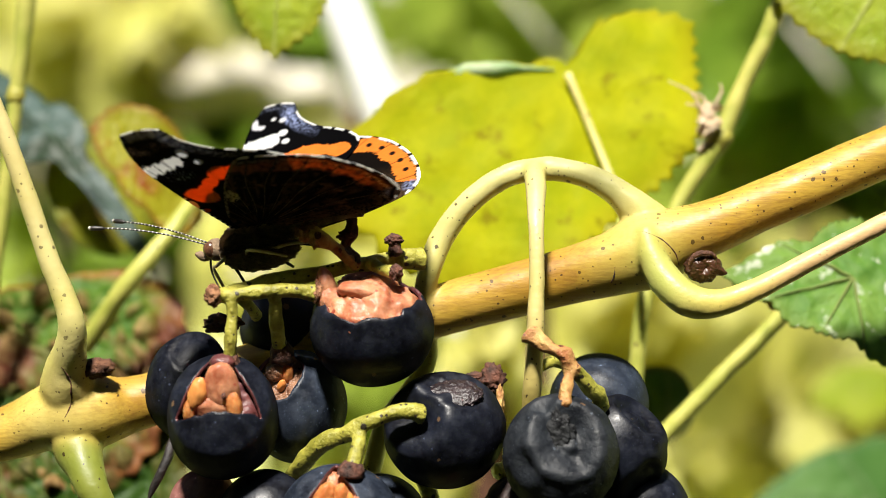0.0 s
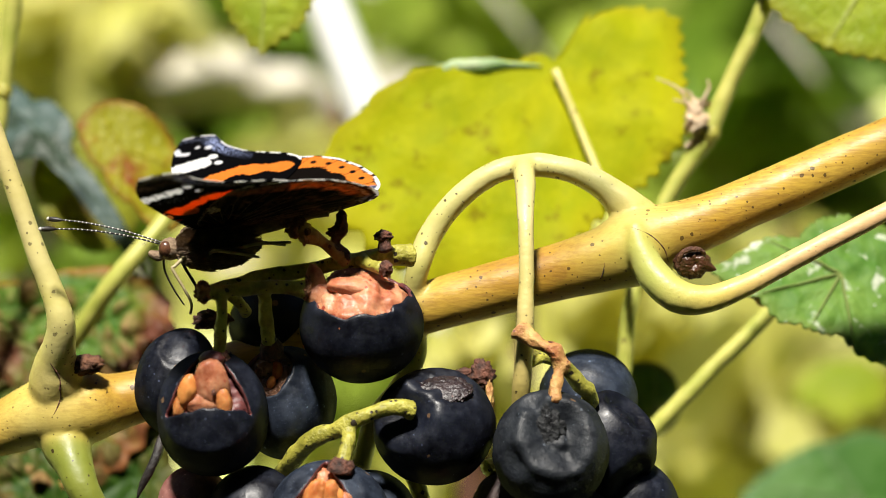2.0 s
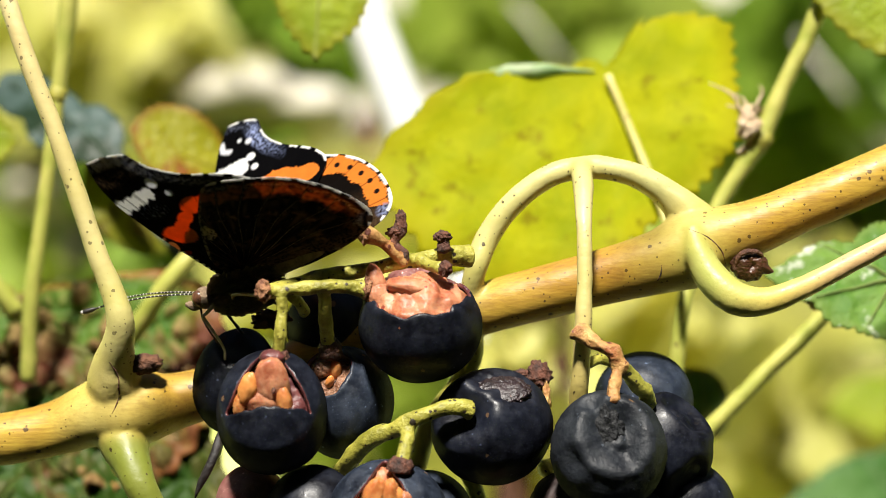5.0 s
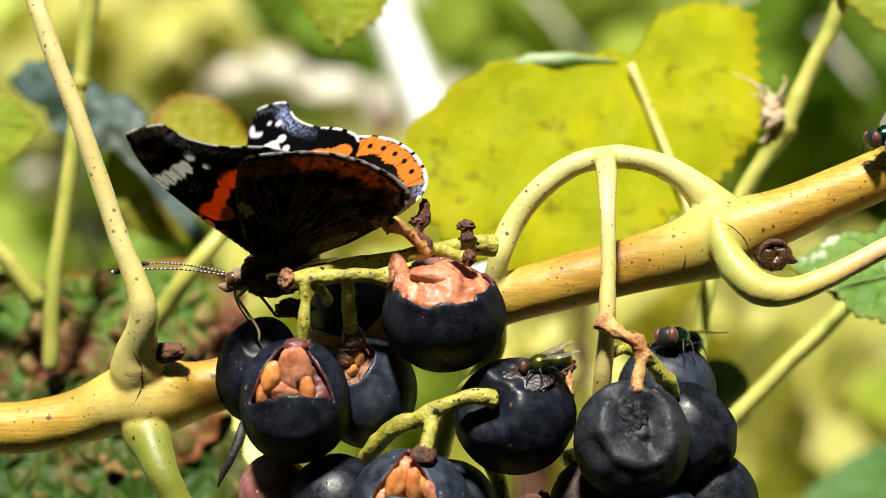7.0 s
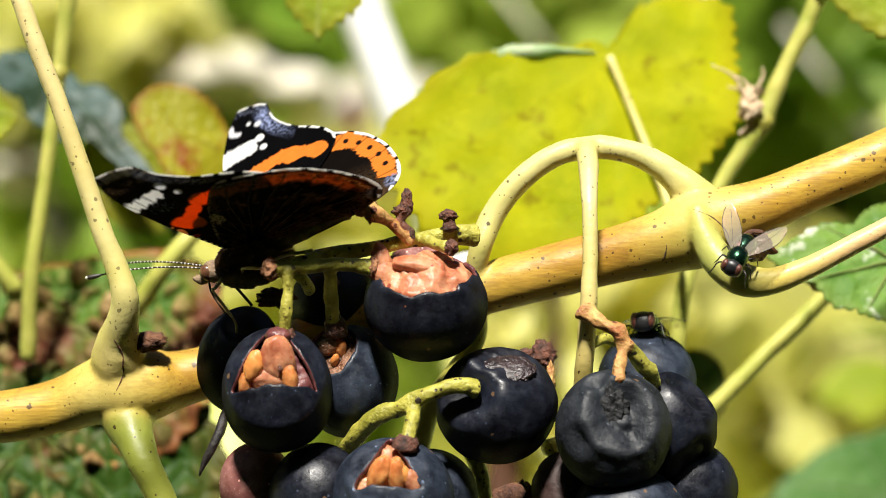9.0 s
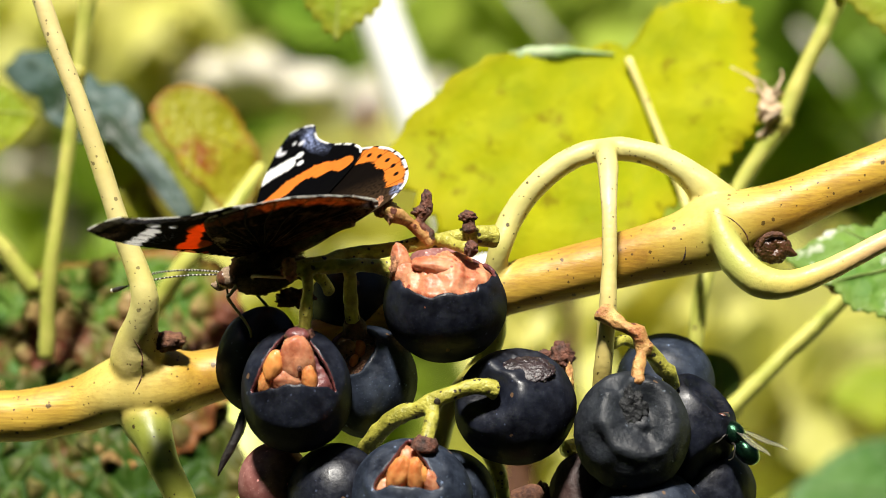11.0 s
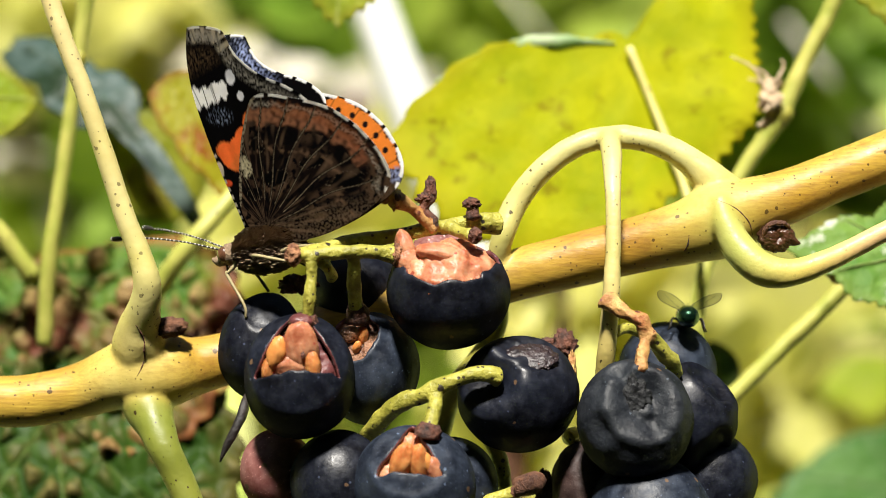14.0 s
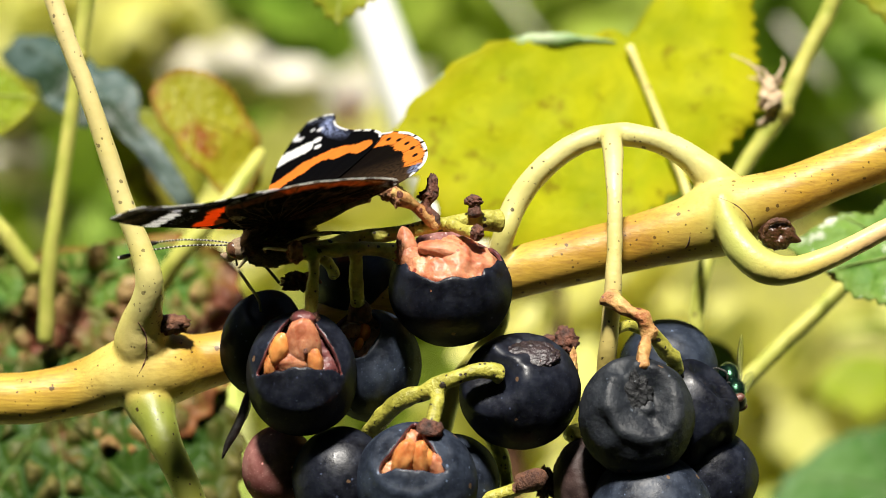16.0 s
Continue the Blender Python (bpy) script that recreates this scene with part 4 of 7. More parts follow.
# ---- leaves ----
def leaf_mesh(radii, veins, rings=26, steps=220, teeth=0.05, tooth_count=46, cup=0.12, wave=0.05, pucker=0.012, gall=0.0, seed=0, vein_w=0.022, stretch=1.0, cells=14, ridge=0.8):
    """A vine leaf round its stalk joint. radii: (degrees, metres) pairs in order; veins: degrees. Stores vein and edge tone."""
    radii = sorted(radii)
    ang = [radians(a) for a, _ in radii]
    rad = [r for _, r in radii]
    ang = [ang[-1] - 2 * math.pi] + ang + [ang[0] + 2 * math.pi]
    rad = [rad[-1]] + rad + [rad[0]]
    big = max(rad)
    off = Vector((seed * 3.3, seed * 1.7, seed))
    verts, faces, tone = [Vector((0, 0, 0))], [], [(0.9, 0, 0, 1)]
    for j in range(1, rings + 1):
        f = (j / rings) ** 0.9
        for i in range(steps):
            a = -math.pi + 2 * math.pi * i / steps
            r0 = float(np.interp(a, ang, rad))
            t = a * tooth_count / (2 * math.pi)
            tooth = 1 + teeth * (abs((t % 1) - 0.5) * 2 - 0.5) * (0.7 + 0.6 * noise.noise(Vector((t, seed, 0)))) * f ** 6
            r = r0 * f * tooth
            x, y = r * math.cos(a), r * math.sin(a)
            v = 0.0
            for va in veins:
                d = (a - radians(va) + math.pi) % (2 * math.pi) - math.pi
                if abs(d) < 1.2:
                    along = r * math.cos(d) / big
                    side = abs(r * math.sin(d)) / big
                    w = vein_w * (1.1 - 0.75 * min(1, along))
                    v = max(v, 1 - side / w)
                    # side veins leave the main one at a slant
                    s = (along - side * 0.9) * 7.0
                    k = abs((s % 1) - 0.5) * 2
                    if side < 0.32 and along > 0.06:
                        v = max(v, (1 - (1 - k) / 0.10) * 0.55 * (1 - side / 0.34))
            q = Vector((x, y, 0))
            z = -cup * r * r / big + wave * big * noise.noise(q / big * 2.2 + off) * f + pucker * big * noise.noise(q / big * 9 + off)
            z += pucker * big * ridge * max(0, v)
            puff = 0.0
            if gall:
                # quilted swellings between the veins, uneven in height
                far, spots = noise.voronoi(q / big * cells + off + 0.35 * noise.noise_vector(q / big * cells * 0.8))
                swell = max(0.0, min(1.0, (far[1] - far[0]) / 0.55)) ** 0.7
                share = 0.5 + 0.5 * math.sin(spots[0].x * 91.7 + spots[0].y * 47.3)
                patch = max(0.0, min(1.0, 0.72 + 1.6 * noise.noise(q / big * 2.6 + off * 3)))
                puff = swell * (0.25 + 0.75 * share) * (1 - 0.8 * max(0, v))
                z += gall * big * puff * (0.4 + 0.6 * patch)
                puff *= patch
            verts.append(Vector((x, y * stretch, z)))
            tone.append((max(0, min(1, v)) * 0.85, f ** 3, puff, 1))
    for i in range(steps):
        faces.append((0, 1 + i, 1 + (i + 1) % steps))
    for j in range(rings - 1):
        for i in range(steps):
            i2 = (i + 1) % steps
            faces.append((1 + j * steps + i, 1 + (j + 1) * steps + i, 1 + (j + 1) * steps + i2, 1 + j * steps + i2))
    me = raw(verts, faces)
    att = me.color_attributes.new("tone", "FLOAT_COLOR", "POINT")
    att.data.foreach_set("color", [c for t in tone for c in t])
    return me


def vine_leaf(at, radii, veins, material, label, turn=(0, 0, 0), stalk=None, stalk_mat=None, name="vine_leaf", stalk_r=0.001, group="", thick=0.0003, vein_r=0.00026, ribs=True, **kw):
    """A leaf whose blade faces the viewer's side before the turn (degrees), with its own stalk."""
    t = thing(name, at, label, "leaf", group)
    me = leaf_mesh(radii, veins, stretch=1 / math.cos(radians(turn[0])), **kw)
    b = link("blade", me, material, t)
    b.matrix_basis = pose(0, 0, 0, *turn) @ pose(0, 0, 0, 90, 0, 0)
    s = b.modifiers.new("thick", "SOLIDIFY")
    s.thickness = thick
    # raised main veins that follow the blade
    rings, steps = kw.get("rings", 26), kw.get("steps", 220)
    co = [v.co.copy() for v in me.vertices]
    for a in veins if ribs else ():
        i = int(round((radians(a) + math.pi) / (2 * math.pi) * steps)) % steps
        line = [co[0]] + [co[1 + j * steps + i] for j in range(0, int(rings * 0.9), 2)]
        n = len(line)
        pts = [(*c, vein_r * (1.05 - 0.85 * k / n)) for k, c in enumerate(line)]
        v = link("vein", tube_mesh(pts, rings=8, step=0.002, lump=0.04), VEIN_OF[material.name], t)
        v.matrix_basis = b.matrix_basis.copy()
    if stalk:
        tube("stalk", stalk, stalk_mat or M_STALK, t, rings=14)
    return t


VEIN_OF = {}


def lobed(size, lobes=5, depth=0.25, start=-90, sinus=40):
    """Radii of a plain lobed vine leaf of that size, its stalk notch towards start + 180."""
    out = []
    for k in range(-60, 61):
        a = k * 3
        r = size * (0.72 + 0.28 * math.cos(radians(a) * 0.9)) * (1 - depth * abs(math.sin(radians(a) * lobes / 2.35)))
        if abs(a) > 180 - sinus / 2:
            r *= 0.25
        out.append(((a + start + 180) % 360 - 180, r))
    return sorted(out)


LEAF_YELLOW = leaf_material("yellow_leaf", (0.33, 0.38, 0.005), (0.54, 0.53, 0.008), (0.50, 0.52, 0.02), (0.44, 0.40, 0.012), 0.5, 70, 0.55, (0.30, 0.27, 0.006), 210, 0.58, spec=0.06, bump=0.25, vein_mix=0.05)
LEAF_LIME = leaf_material("lime_leaf", (0.26, 0.36, 0.02), (0.42, 0.48, 0.04), (0.52, 0.55, 0.18), (0.36, 0.34, 0.03), 0.5, 60, 0.5, (0.30, 0.16, 0.03), 60, 0.68)
# Galls: tan is their own colour; the extra contrast paints in the bumps' shading
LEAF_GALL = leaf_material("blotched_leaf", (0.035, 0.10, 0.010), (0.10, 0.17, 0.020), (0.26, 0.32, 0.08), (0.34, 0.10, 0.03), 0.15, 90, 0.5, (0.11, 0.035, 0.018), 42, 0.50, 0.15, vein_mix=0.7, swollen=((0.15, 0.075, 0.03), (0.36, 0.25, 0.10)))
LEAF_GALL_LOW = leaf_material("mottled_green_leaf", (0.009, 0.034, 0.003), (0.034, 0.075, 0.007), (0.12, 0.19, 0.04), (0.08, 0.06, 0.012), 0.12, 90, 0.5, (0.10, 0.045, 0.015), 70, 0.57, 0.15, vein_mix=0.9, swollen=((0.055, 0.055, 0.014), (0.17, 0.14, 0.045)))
LEAF_RUST = leaf_material("rusty_leaf", (0.30, 0.30, 0.012), (0.42, 0.38, 0.02), (0.45, 0.38, 0.06), (0.24, 0.075, 0.012), 0.5, 70, 0.5, (0.30, 0.085, 0.008), 85, 0.55, vein_mix=0.3)
# the blue-grey tone puts the leaf's top-lit sheen into its colour
LEAF_BLUE = leaf_material("blue_sheen_leaf", (0.015, 0.04, 0.022), (0.12, 0.165, 0.165), (0.20, 0.26, 0.2), (0.015, 0.035, 0.010), 0.1, 130, 0.5, (0.010, 0.025, 0.008), 75, 0.47, spec=0.35, vein_mix=0.3)
LEAF_OLIVE = leaf_material("olive_leaf", (0.22, 0.25, 0.015), (0.36, 0.36, 0.03), (0.4, 0.4, 0.06), (0.16, 0.18, 0.02), 0.5, 60, 0.5, (0.14, 0.10, 0.015), 60, 0.55, vein_mix=0.3)
LEAF_PALE = leaf_material("spotted_leaf", (0.06, 0.17, 0.02), (0.17, 0.29, 0.05), (0.32, 0.40, 0.14), (0.16, 0.24, 0.04), 0.3, 80, 0.6, (0.62, 0.66, 0.52), 230, 0.565, vein_mix=0.35)
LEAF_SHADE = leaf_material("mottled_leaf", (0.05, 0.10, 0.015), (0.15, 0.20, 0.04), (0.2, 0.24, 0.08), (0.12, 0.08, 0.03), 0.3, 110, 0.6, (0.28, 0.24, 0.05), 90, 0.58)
LEAF_DULL = leaf_material("dull_leaf", (0.035, 0.12, 0.012), (0.12, 0.24, 0.06), (0.12, 0.2, 0.08), (0.09, 0.19, 0.06), 0.35, 45, 0.5)
LEAF_FOLD = leaf_material("leaf_underside", (0.24, 0.42, 0.16), (0.58, 0.66, 0.42), (0.5, 0.55, 0.3), (0.2, 0.3, 0.08), 0.4, 160, 0.5)

for k, (mat, c) in enumerate(((LEAF_YELLOW, (0.50, 0.51, 0.04)), (LEAF_LIME, (0.46, 0.5, 0.13)), (LEAF_GALL, (0.17, 0.18, 0.04)), (LEAF_GALL_LOW, (0.15, 0.18, 0.04)), (LEAF_RUST, (0.40, 0.30, 0.04)), (LEAF_BLUE, (0.12, 0.16, 0.10)), (LEAF_PALE, (0.30, 0.37, 0.11)), (LEAF_SHADE, (0.17, 0.2, 0.06)), (LEAF_DULL, (0.26, 0.36, 0.16)), (LEAF_OLIVE, (0.34, 0.36, 0.06)))):
    VEIN_OF[mat.name] = leaf_material(mat.name + "_vein", tuple(v * 0.85 for v in c), c, c, c, 0.5, 200, 0.55, bump=0.15)

yellow = vine_leaf((0.03260, 0.06000, 0.03634), [(-173, 0.0313), (-166, 0.0391), (-161, 0.0449), (-156, 0.0455), (-147, 0.0455), (-137, 0.0446), (-127, 0.0424), (-118, 0.0415), (-108, 0.0366), (-99, 0.0337), (-93, 0.0318), (-76, 0.0262), (-66, 0.0245), (-53, 0.0245), (-43, 0.0243), (-30, 0.0251), (-12, 0.0229), (3, 0.0227), (22, 0.0244), (36, 0.0188), (55, 0.0098), (56, 0.0133), (61, 0.0030), (104, 0.0012), (167, 0.0066), (171, 0.0155), (172, 0.0015), (180, 0.0241)], (52, 5, -35, -70, -118, -155), LEAF_YELLOW,
    "large sunlit yellow vine leaf with toothed edge", (-22, 0, 6), [(0.03245, 0.05800, 0.03598, 0.00069), (0.03572, 0.05600, 0.02742, 0.00068), (0.03926, 0.05200, 0.01750, 0.00077), (0.04225, 0.04800, 0.00776, 0.00077), (0.04333, 0.04000, 0.00009, 0.00085)], teeth=0.10, cup=0.05, wave=0.07, pucker=0.010, ridge=0.0, seed=2, tooth_count=52, vein_w=0.012, ribs=False)
tube("rolled_edge", [(-0.00150, 0.05950, 0.03000, 0.00015), (0.00250, 0.05900, 0.03230, 0.00045), (0.00652, 0.05900, 0.03430, 0.00095), (0.01143, 0.05880, 0.03600, 0.00125), (0.01734, 0.05880, 0.03720, 0.00125), (0.02324, 0.05900, 0.03730, 0.00075), (0.03015, 0.05950, 0.03680, 0.00015)], LEAF_FOLD, yellow, "pale green rolled leaf edge", rings=16, lump=0.35, lump_scale=260)
vine_leaf((-0.01714, 0.06000, 0.05821), [(-137, 0.0112), (-122, 0.0135), (-107, 0.0157), (-95, 0.0182), (-84, 0.0161), (-67, 0.0144), (-43, 0.0111), (29, 0.0101), (95, 0.0109), (156, 0.0119)], (-95, -50, -140, -10, 180), LEAF_LIME, "hanging lime-green vine leaf with a browned tip", (-15, 0, 8), seed=5, teeth=0.1)
vine_leaf((0.08816, 0.05000, 0.05399), [(-165, 0.0219), (-156, 0.0212), (-142, 0.0199), (-121, 0.0189), (-94, 0.0181), (-39, 0.0247), (42, 0.0259), (138, 0.0259)], (-125, -80, -160, -40), LEAF_LIME, "bright green vine leaf with toothed edge", (-15, 0, 5), seed=6, teeth=0.06)
vine_leaf((0.07708, 0.03200, 0.00009), [(-167, 0.0142), (-151, 0.0132), (-138, 0.0111), (-102, 0.0094), (-79, 0.0132), (-47, 0.0189), (-3, 0.0166), (48, 0.0111), (131, 0.0085), (164, 0.0163), (175, 0.0213), (180, 0.0184)], (-170, -130, 150, -90), LEAF_PALE, "green vine leaf with pale spots", (-30, 0, 10), seed=7, teeth=0.08, pucker=0.025)
vine_leaf((-0.07206, 0.07500, -0.00620), [(-143, 0.0320), (-105, 0.0300), (-58, 0.0330), (-37, 0.0380), (-18, 0.0385), (-3, 0.0365), (12, 0.0340), (22, 0.0262), (32, 0.0180), (42, 0.0100), (70, 0.0060), (116, 0.0050), (162, 0.0193)], (-72, -25, 12, -125, 160), LEAF_GALL, "large green leaf with brown puckered swellings", (-30, 0, -8), seed=8, teeth=0.05, gall=0.15, cells=9, pucker=0.012, vein_w=0.012, rings=60, steps=360)
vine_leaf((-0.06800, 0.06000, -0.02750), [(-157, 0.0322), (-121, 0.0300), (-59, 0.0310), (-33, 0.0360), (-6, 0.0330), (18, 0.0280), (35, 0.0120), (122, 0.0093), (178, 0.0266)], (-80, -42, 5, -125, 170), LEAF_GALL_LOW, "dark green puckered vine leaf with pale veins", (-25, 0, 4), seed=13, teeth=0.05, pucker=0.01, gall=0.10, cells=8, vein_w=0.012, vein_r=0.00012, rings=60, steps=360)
vine_leaf((-0.04423, 0.07000, 0.02428), [(-135, 0.0050), (-81, 0.0102), (-69, 0.0156), (-53, 0.0169), (-27, 0.0135), (3, 0.0096), (52, 0.0083), (96, 0.0093), (119, 0.0094), (147, 0.0092), (176, 0.0068)], (-55, -20, -100, 120), LEAF_RUST, "yellow leaf with rusty red patches", (-20, 0, 12), seed=9, teeth=0.05, wave=0.14, pucker=0.012, tooth_count=24, vein_r=0.00008)
vine_leaf((-0.06420, 0.09600, 0.02950), [(-157, 0.0075), (-90, 0.0055), (-63, 0.0062), (-50, 0.0125), (-44, 0.0320), (-40, 0.0260), (-30, 0.0090), (-20, 0.0078), (45, 0.0058), (110, 0.0068), (128, 0.0150), (140, 0.0310), (150, 0.0300), (162, 0.0150)], (-43, 142), LEAF_BLUE, "glossy blue-green leaf, top-lit sheen in its colour, dark edge", (-35, 0, -8), seed=10, teeth=0.06, cup=0.35, pucker=0.025, vein_r=0.00010)
vine_leaf((-0.05700, 0.10000, 0.01900), [(-160, 0.0080), (-102, 0.0110), (-60, 0.0140), (-25, 0.0135), (21, 0.0095), (82, 0.0090), (130, 0.0095)], (-42, 140, 0), LEAF_OLIVE, "olive leaf under the blue-green one", (-15, 0, 15), seed=14, teeth=0.05, vein_r=0.00008)
vine_leaf((-0.08427, 0.06600, 0.02806), [(-104, 0.0082), (-43, 0.0095), (-22, 0.0108), (-2, 0.0126), (14, 0.0103), (43, 0.0081), (113, 0.0076)], (0, 40, -40), LEAF_LIME, "small bright green vine leaf", (-15, 0, 10), seed=11, teeth=0.08)
vine_leaf((0.10606, 0.20000, -0.05446), [(-178, 0.0312), (-156, 0.0314), (-49, 0.0240), (34, 0.0187), (107, 0.0140), (137, 0.0177), (159, 0.0222)], (-160, 170, 120), LEAF_DULL, "dull mid-green vine leaf", (-20, 0, 14), seed=12, teeth=0.08)
vine_leaf((0.13018, 0.40000, -0.04028), [(-170, 0.0150), (-150, 0.0120), (-130, 0.0085), (-105, 0.0100), (-80, 0.0120), (-50, 0.0100), (-20, 0.0160), (10, 0.0180), (40, 0.0130), (70, 0.0090), (110, 0.0085), (150, 0.0110)], (-60, 20, 150), LEAF_LIME, "yellow-green lobed leaf with browned edges", (-20, 0, 8), seed=21, teeth=0.12, tooth_count=20, vein_r=0.00015)
vine_leaf((0.05060, 0.08500, -0.02280), [(-125, 0.0064), (-76, 0.0066), (7, 0.0042), (70, 0.0060), (127, 0.0078)], (-90, 90), LEAF_SHADE, "small olive-brown leaf behind the grapes", (-10, 0, 0), seed=15, teeth=0.06)

# dried flower remains on the back shoot
M_DRYPETAL = plain("dry_petal", (0.42, 0.28, 0.15), (0.66, 0.52, 0.36), 300, 0.7, 0.5, 0.0004)
dried = thing("dried_flower", (0.05544, 0.05000, 0.02704), "dry pinkish brown flower remains on a shoot", "flower")
for k, (px, r) in enumerate((((0.05563, 0.05000, 0.02801), 0.0019), ((0.05646, 0.04900, 0.02583), 0.0016), ((0.05447, 0.05000, 0.02551), 0.0014), ((0.05537, 0.05100, 0.02277), 0.0015), ((0.05730, 0.05100, 0.02904), 0.0013), ((0.05500, 0.04950, 0.02680), 0.0012), ((0.05600, 0.05050, 0.02430), 0.0012))):
    o = link("petal", blob_mesh(r, (0.65, 0.4, 1.05), 30, 20, lambda d: 1 + 0.55 * noise.noise(d * 2.2 + Vector((k * 2.7, 0, 0))) + 0.3 * noise.noise(d * 5 + Vector((0, k, 0)))), M_DRYPETAL, dried)
    o.location = Vector(px) - dried.location
    o.rotation_euler = (0.3 * k, 0.9 * math.sin(k * 2.1), 0.5 * k)
for a, b in (((0.05496, 0.05000, 0.02801), (0.04916, 0.04900, 0.03370)), ((0.05544, 0.05000, 0.02849), (0.05255, 0.05000, 0.03186)), ((0.05659, 0.05000, 0.02897), (0.05784, 0.05000, 0.03320)), ((0.05467, 0.05000, 0.02704), (0.05207, 0.05000, 0.02993))):
    m = (Vector(a) + Vector(b)) / 2 + Vector((0.001, 0, 0.0008))
    tube("filament", [(*a, 0.00035), (*m, 0.00025), (*b, 0.00012)], M_DRYPETAL, dried, rings=8)

# stems behind
def back_stem(label, pts, mat, knot=None, **kw):
    t = thing("shoot", pts[0][:3], label, "stem")
    tube("stem", pts, mat, t, rings=14, **kw)
    if knot:
        tube("node", knot, M_RACHIS, t, "swollen node", rings=14, step=0.0005, lump=0.1, lump_scale=600)
    return t


back_stem("yellow-green shoot behind the cane", [(0.07460, 0.05250, 0.06100, 0.00160), (0.06923, 0.05200, 0.04844, 0.00155), (0.06585, 0.05200, 0.04071, 0.00145), (0.06150, 0.05200, 0.03201, 0.00145), (0.05811, 0.05200, 0.02427, 0.00164), (0.05521, 0.05200, 0.01992, 0.00155), (0.05086, 0.05200, 0.01315, 0.00135), (0.04629, 0.05000, 0.00298, 0.00135), (0.04445, 0.04800, -0.00278, 0.00134), (0.04330, 0.04800, -0.00948, 0.00134), (0.04177, 0.04800, -0.02481, 0.00134)], M_SHOOT, knot=[(0.05900, 0.05200, 0.02620, 0.00140), (0.05790, 0.05200, 0.02390, 0.00205), (0.05640, 0.05200, 0.02170, 0.00140)])
back_stem("thin slanting yellow-green stem", [(0.07381, 0.04500, 0.00200, 0.00133), (0.06620, 0.04500, -0.00704, 0.00143), (0.05669, 0.04500, -0.01608, 0.00143), (0.04670, 0.04500, -0.02606, 0.00143), (0.03767, 0.04500, -0.03605, 0.00143)], M_SHOOT)
back_stem("upright pale green shoot", [(-0.05960, 0.05800, 0.06400, 0.00170), (-0.06118, 0.05800, 0.04912, 0.00167), (-0.06255, 0.05800, 0.03834, 0.00137), (-0.06432, 0.05800, 0.02559, 0.00127), (-0.06628, 0.05800, 0.01186, 0.00127), (-0.06824, 0.05800, -0.00088, 0.00137), (-0.06934, 0.06000, -0.01566, 0.00138)], M_SHOOT, knot=[(-0.06304, 0.05800, 0.03559, 0.00127), (-0.06324, 0.05800, 0.03422, 0.00167), (-0.06353, 0.05800, 0.03284, 0.00127)])
back_stem("slanting yellow stem behind the leaves", [(-0.03229, 0.06800, 0.01795, 0.00100), (-0.03419, 0.06400, 0.01451, 0.00129), (-0.03782, 0.06000, 0.00896, 0.00148), (-0.04451, 0.05800, 0.00108, 0.00167), (-0.05284, 0.06200, -0.00980, 0.00168)], M_SHOOT)
back_stem("slanting green stem among leaves", [(-0.08313, 0.06000, 0.00995, 0.00158), (-0.07722, 0.06000, 0.00404, 0.00158), (-0.07164, 0.06200, -0.00386, 0.00178)], M_SHOOT)


# ---- far background ----
def ground_mesh():
    """One sheet: level under the vine, a grassy bank behind, then level again to the horizon."""
    xs = [-300, -60, -12, -5, -3, -2, -1.2, -0.6, 0, 0.6, 1.2, 2, 3, 5, 12, 60, 300]
    ys = [-300, -40, -6, -1, 0, 0.9, 1.2, 1.6, 2.0, 2.4, 2.8, 3.2, 3.8, 4.6, 6, 14, 40, 120, 600]
    def height(x, y):
        bank = 2.4 * max(0.0, min(1.0, (y - 0.9) / 3.0))
        return -0.85 + bank + 0.06 * noise.noise(Vector((x, y, 0)))
    verts = [(x, y, height(x, y)) for y in ys for x in xs]
    n = len(xs)
    return raw(verts, [(j * n + i, j * n + i + 1, (j + 1) * n + i + 1, (j + 1) * n + i) for j in range(len(ys) - 1) for i in range(n - 1)])


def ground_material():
    """Unseen near ground darkened to cut bounced light, dry pale grass on the bank."""
    m, nt, b, out = nodes_of("dark_ground_and_grass")
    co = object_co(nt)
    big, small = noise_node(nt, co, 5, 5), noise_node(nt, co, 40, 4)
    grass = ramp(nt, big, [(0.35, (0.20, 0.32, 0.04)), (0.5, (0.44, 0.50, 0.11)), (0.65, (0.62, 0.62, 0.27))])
    dark_ground = ramp(nt, small, [(0.35, (0.035, 0.03, 0.018)), (0.65, (0.07, 0.075, 0.03))])
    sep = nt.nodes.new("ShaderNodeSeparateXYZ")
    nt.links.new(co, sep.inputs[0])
    # the dark colour ends where the bank starts; it keeps sunlight from bouncing up
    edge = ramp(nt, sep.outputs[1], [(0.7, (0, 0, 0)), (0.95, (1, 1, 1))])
    nt.links.new(mixed(nt, edge, dark_ground, grass), b.inputs["Base Color"])
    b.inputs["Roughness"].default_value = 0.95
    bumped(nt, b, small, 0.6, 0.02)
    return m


tagged(link("ground", ground_mesh(), ground_material()), "ground darkened under the vine and sunlit grassy bank", "ground", kind="structure")

post = thing("post", (-0.01373, 0.32000, 0.05218), "white painted vineyard post", "post")
tube("shaft", [(-0.03413, 0.32000, 0.10712, 0.00630), (-0.01373, 0.32000, 0.05218, 0.00647), (0.00825, 0.32000, -0.00746, 0.00665), (0.11341, 0.32000, -0.29156, 0.00682)], plain("white_paint", (0.86, 0.86, 0.84), (0.92, 0.92, 0.90), 40, 0.5, 0.2), post, rings=12, step=0.1)

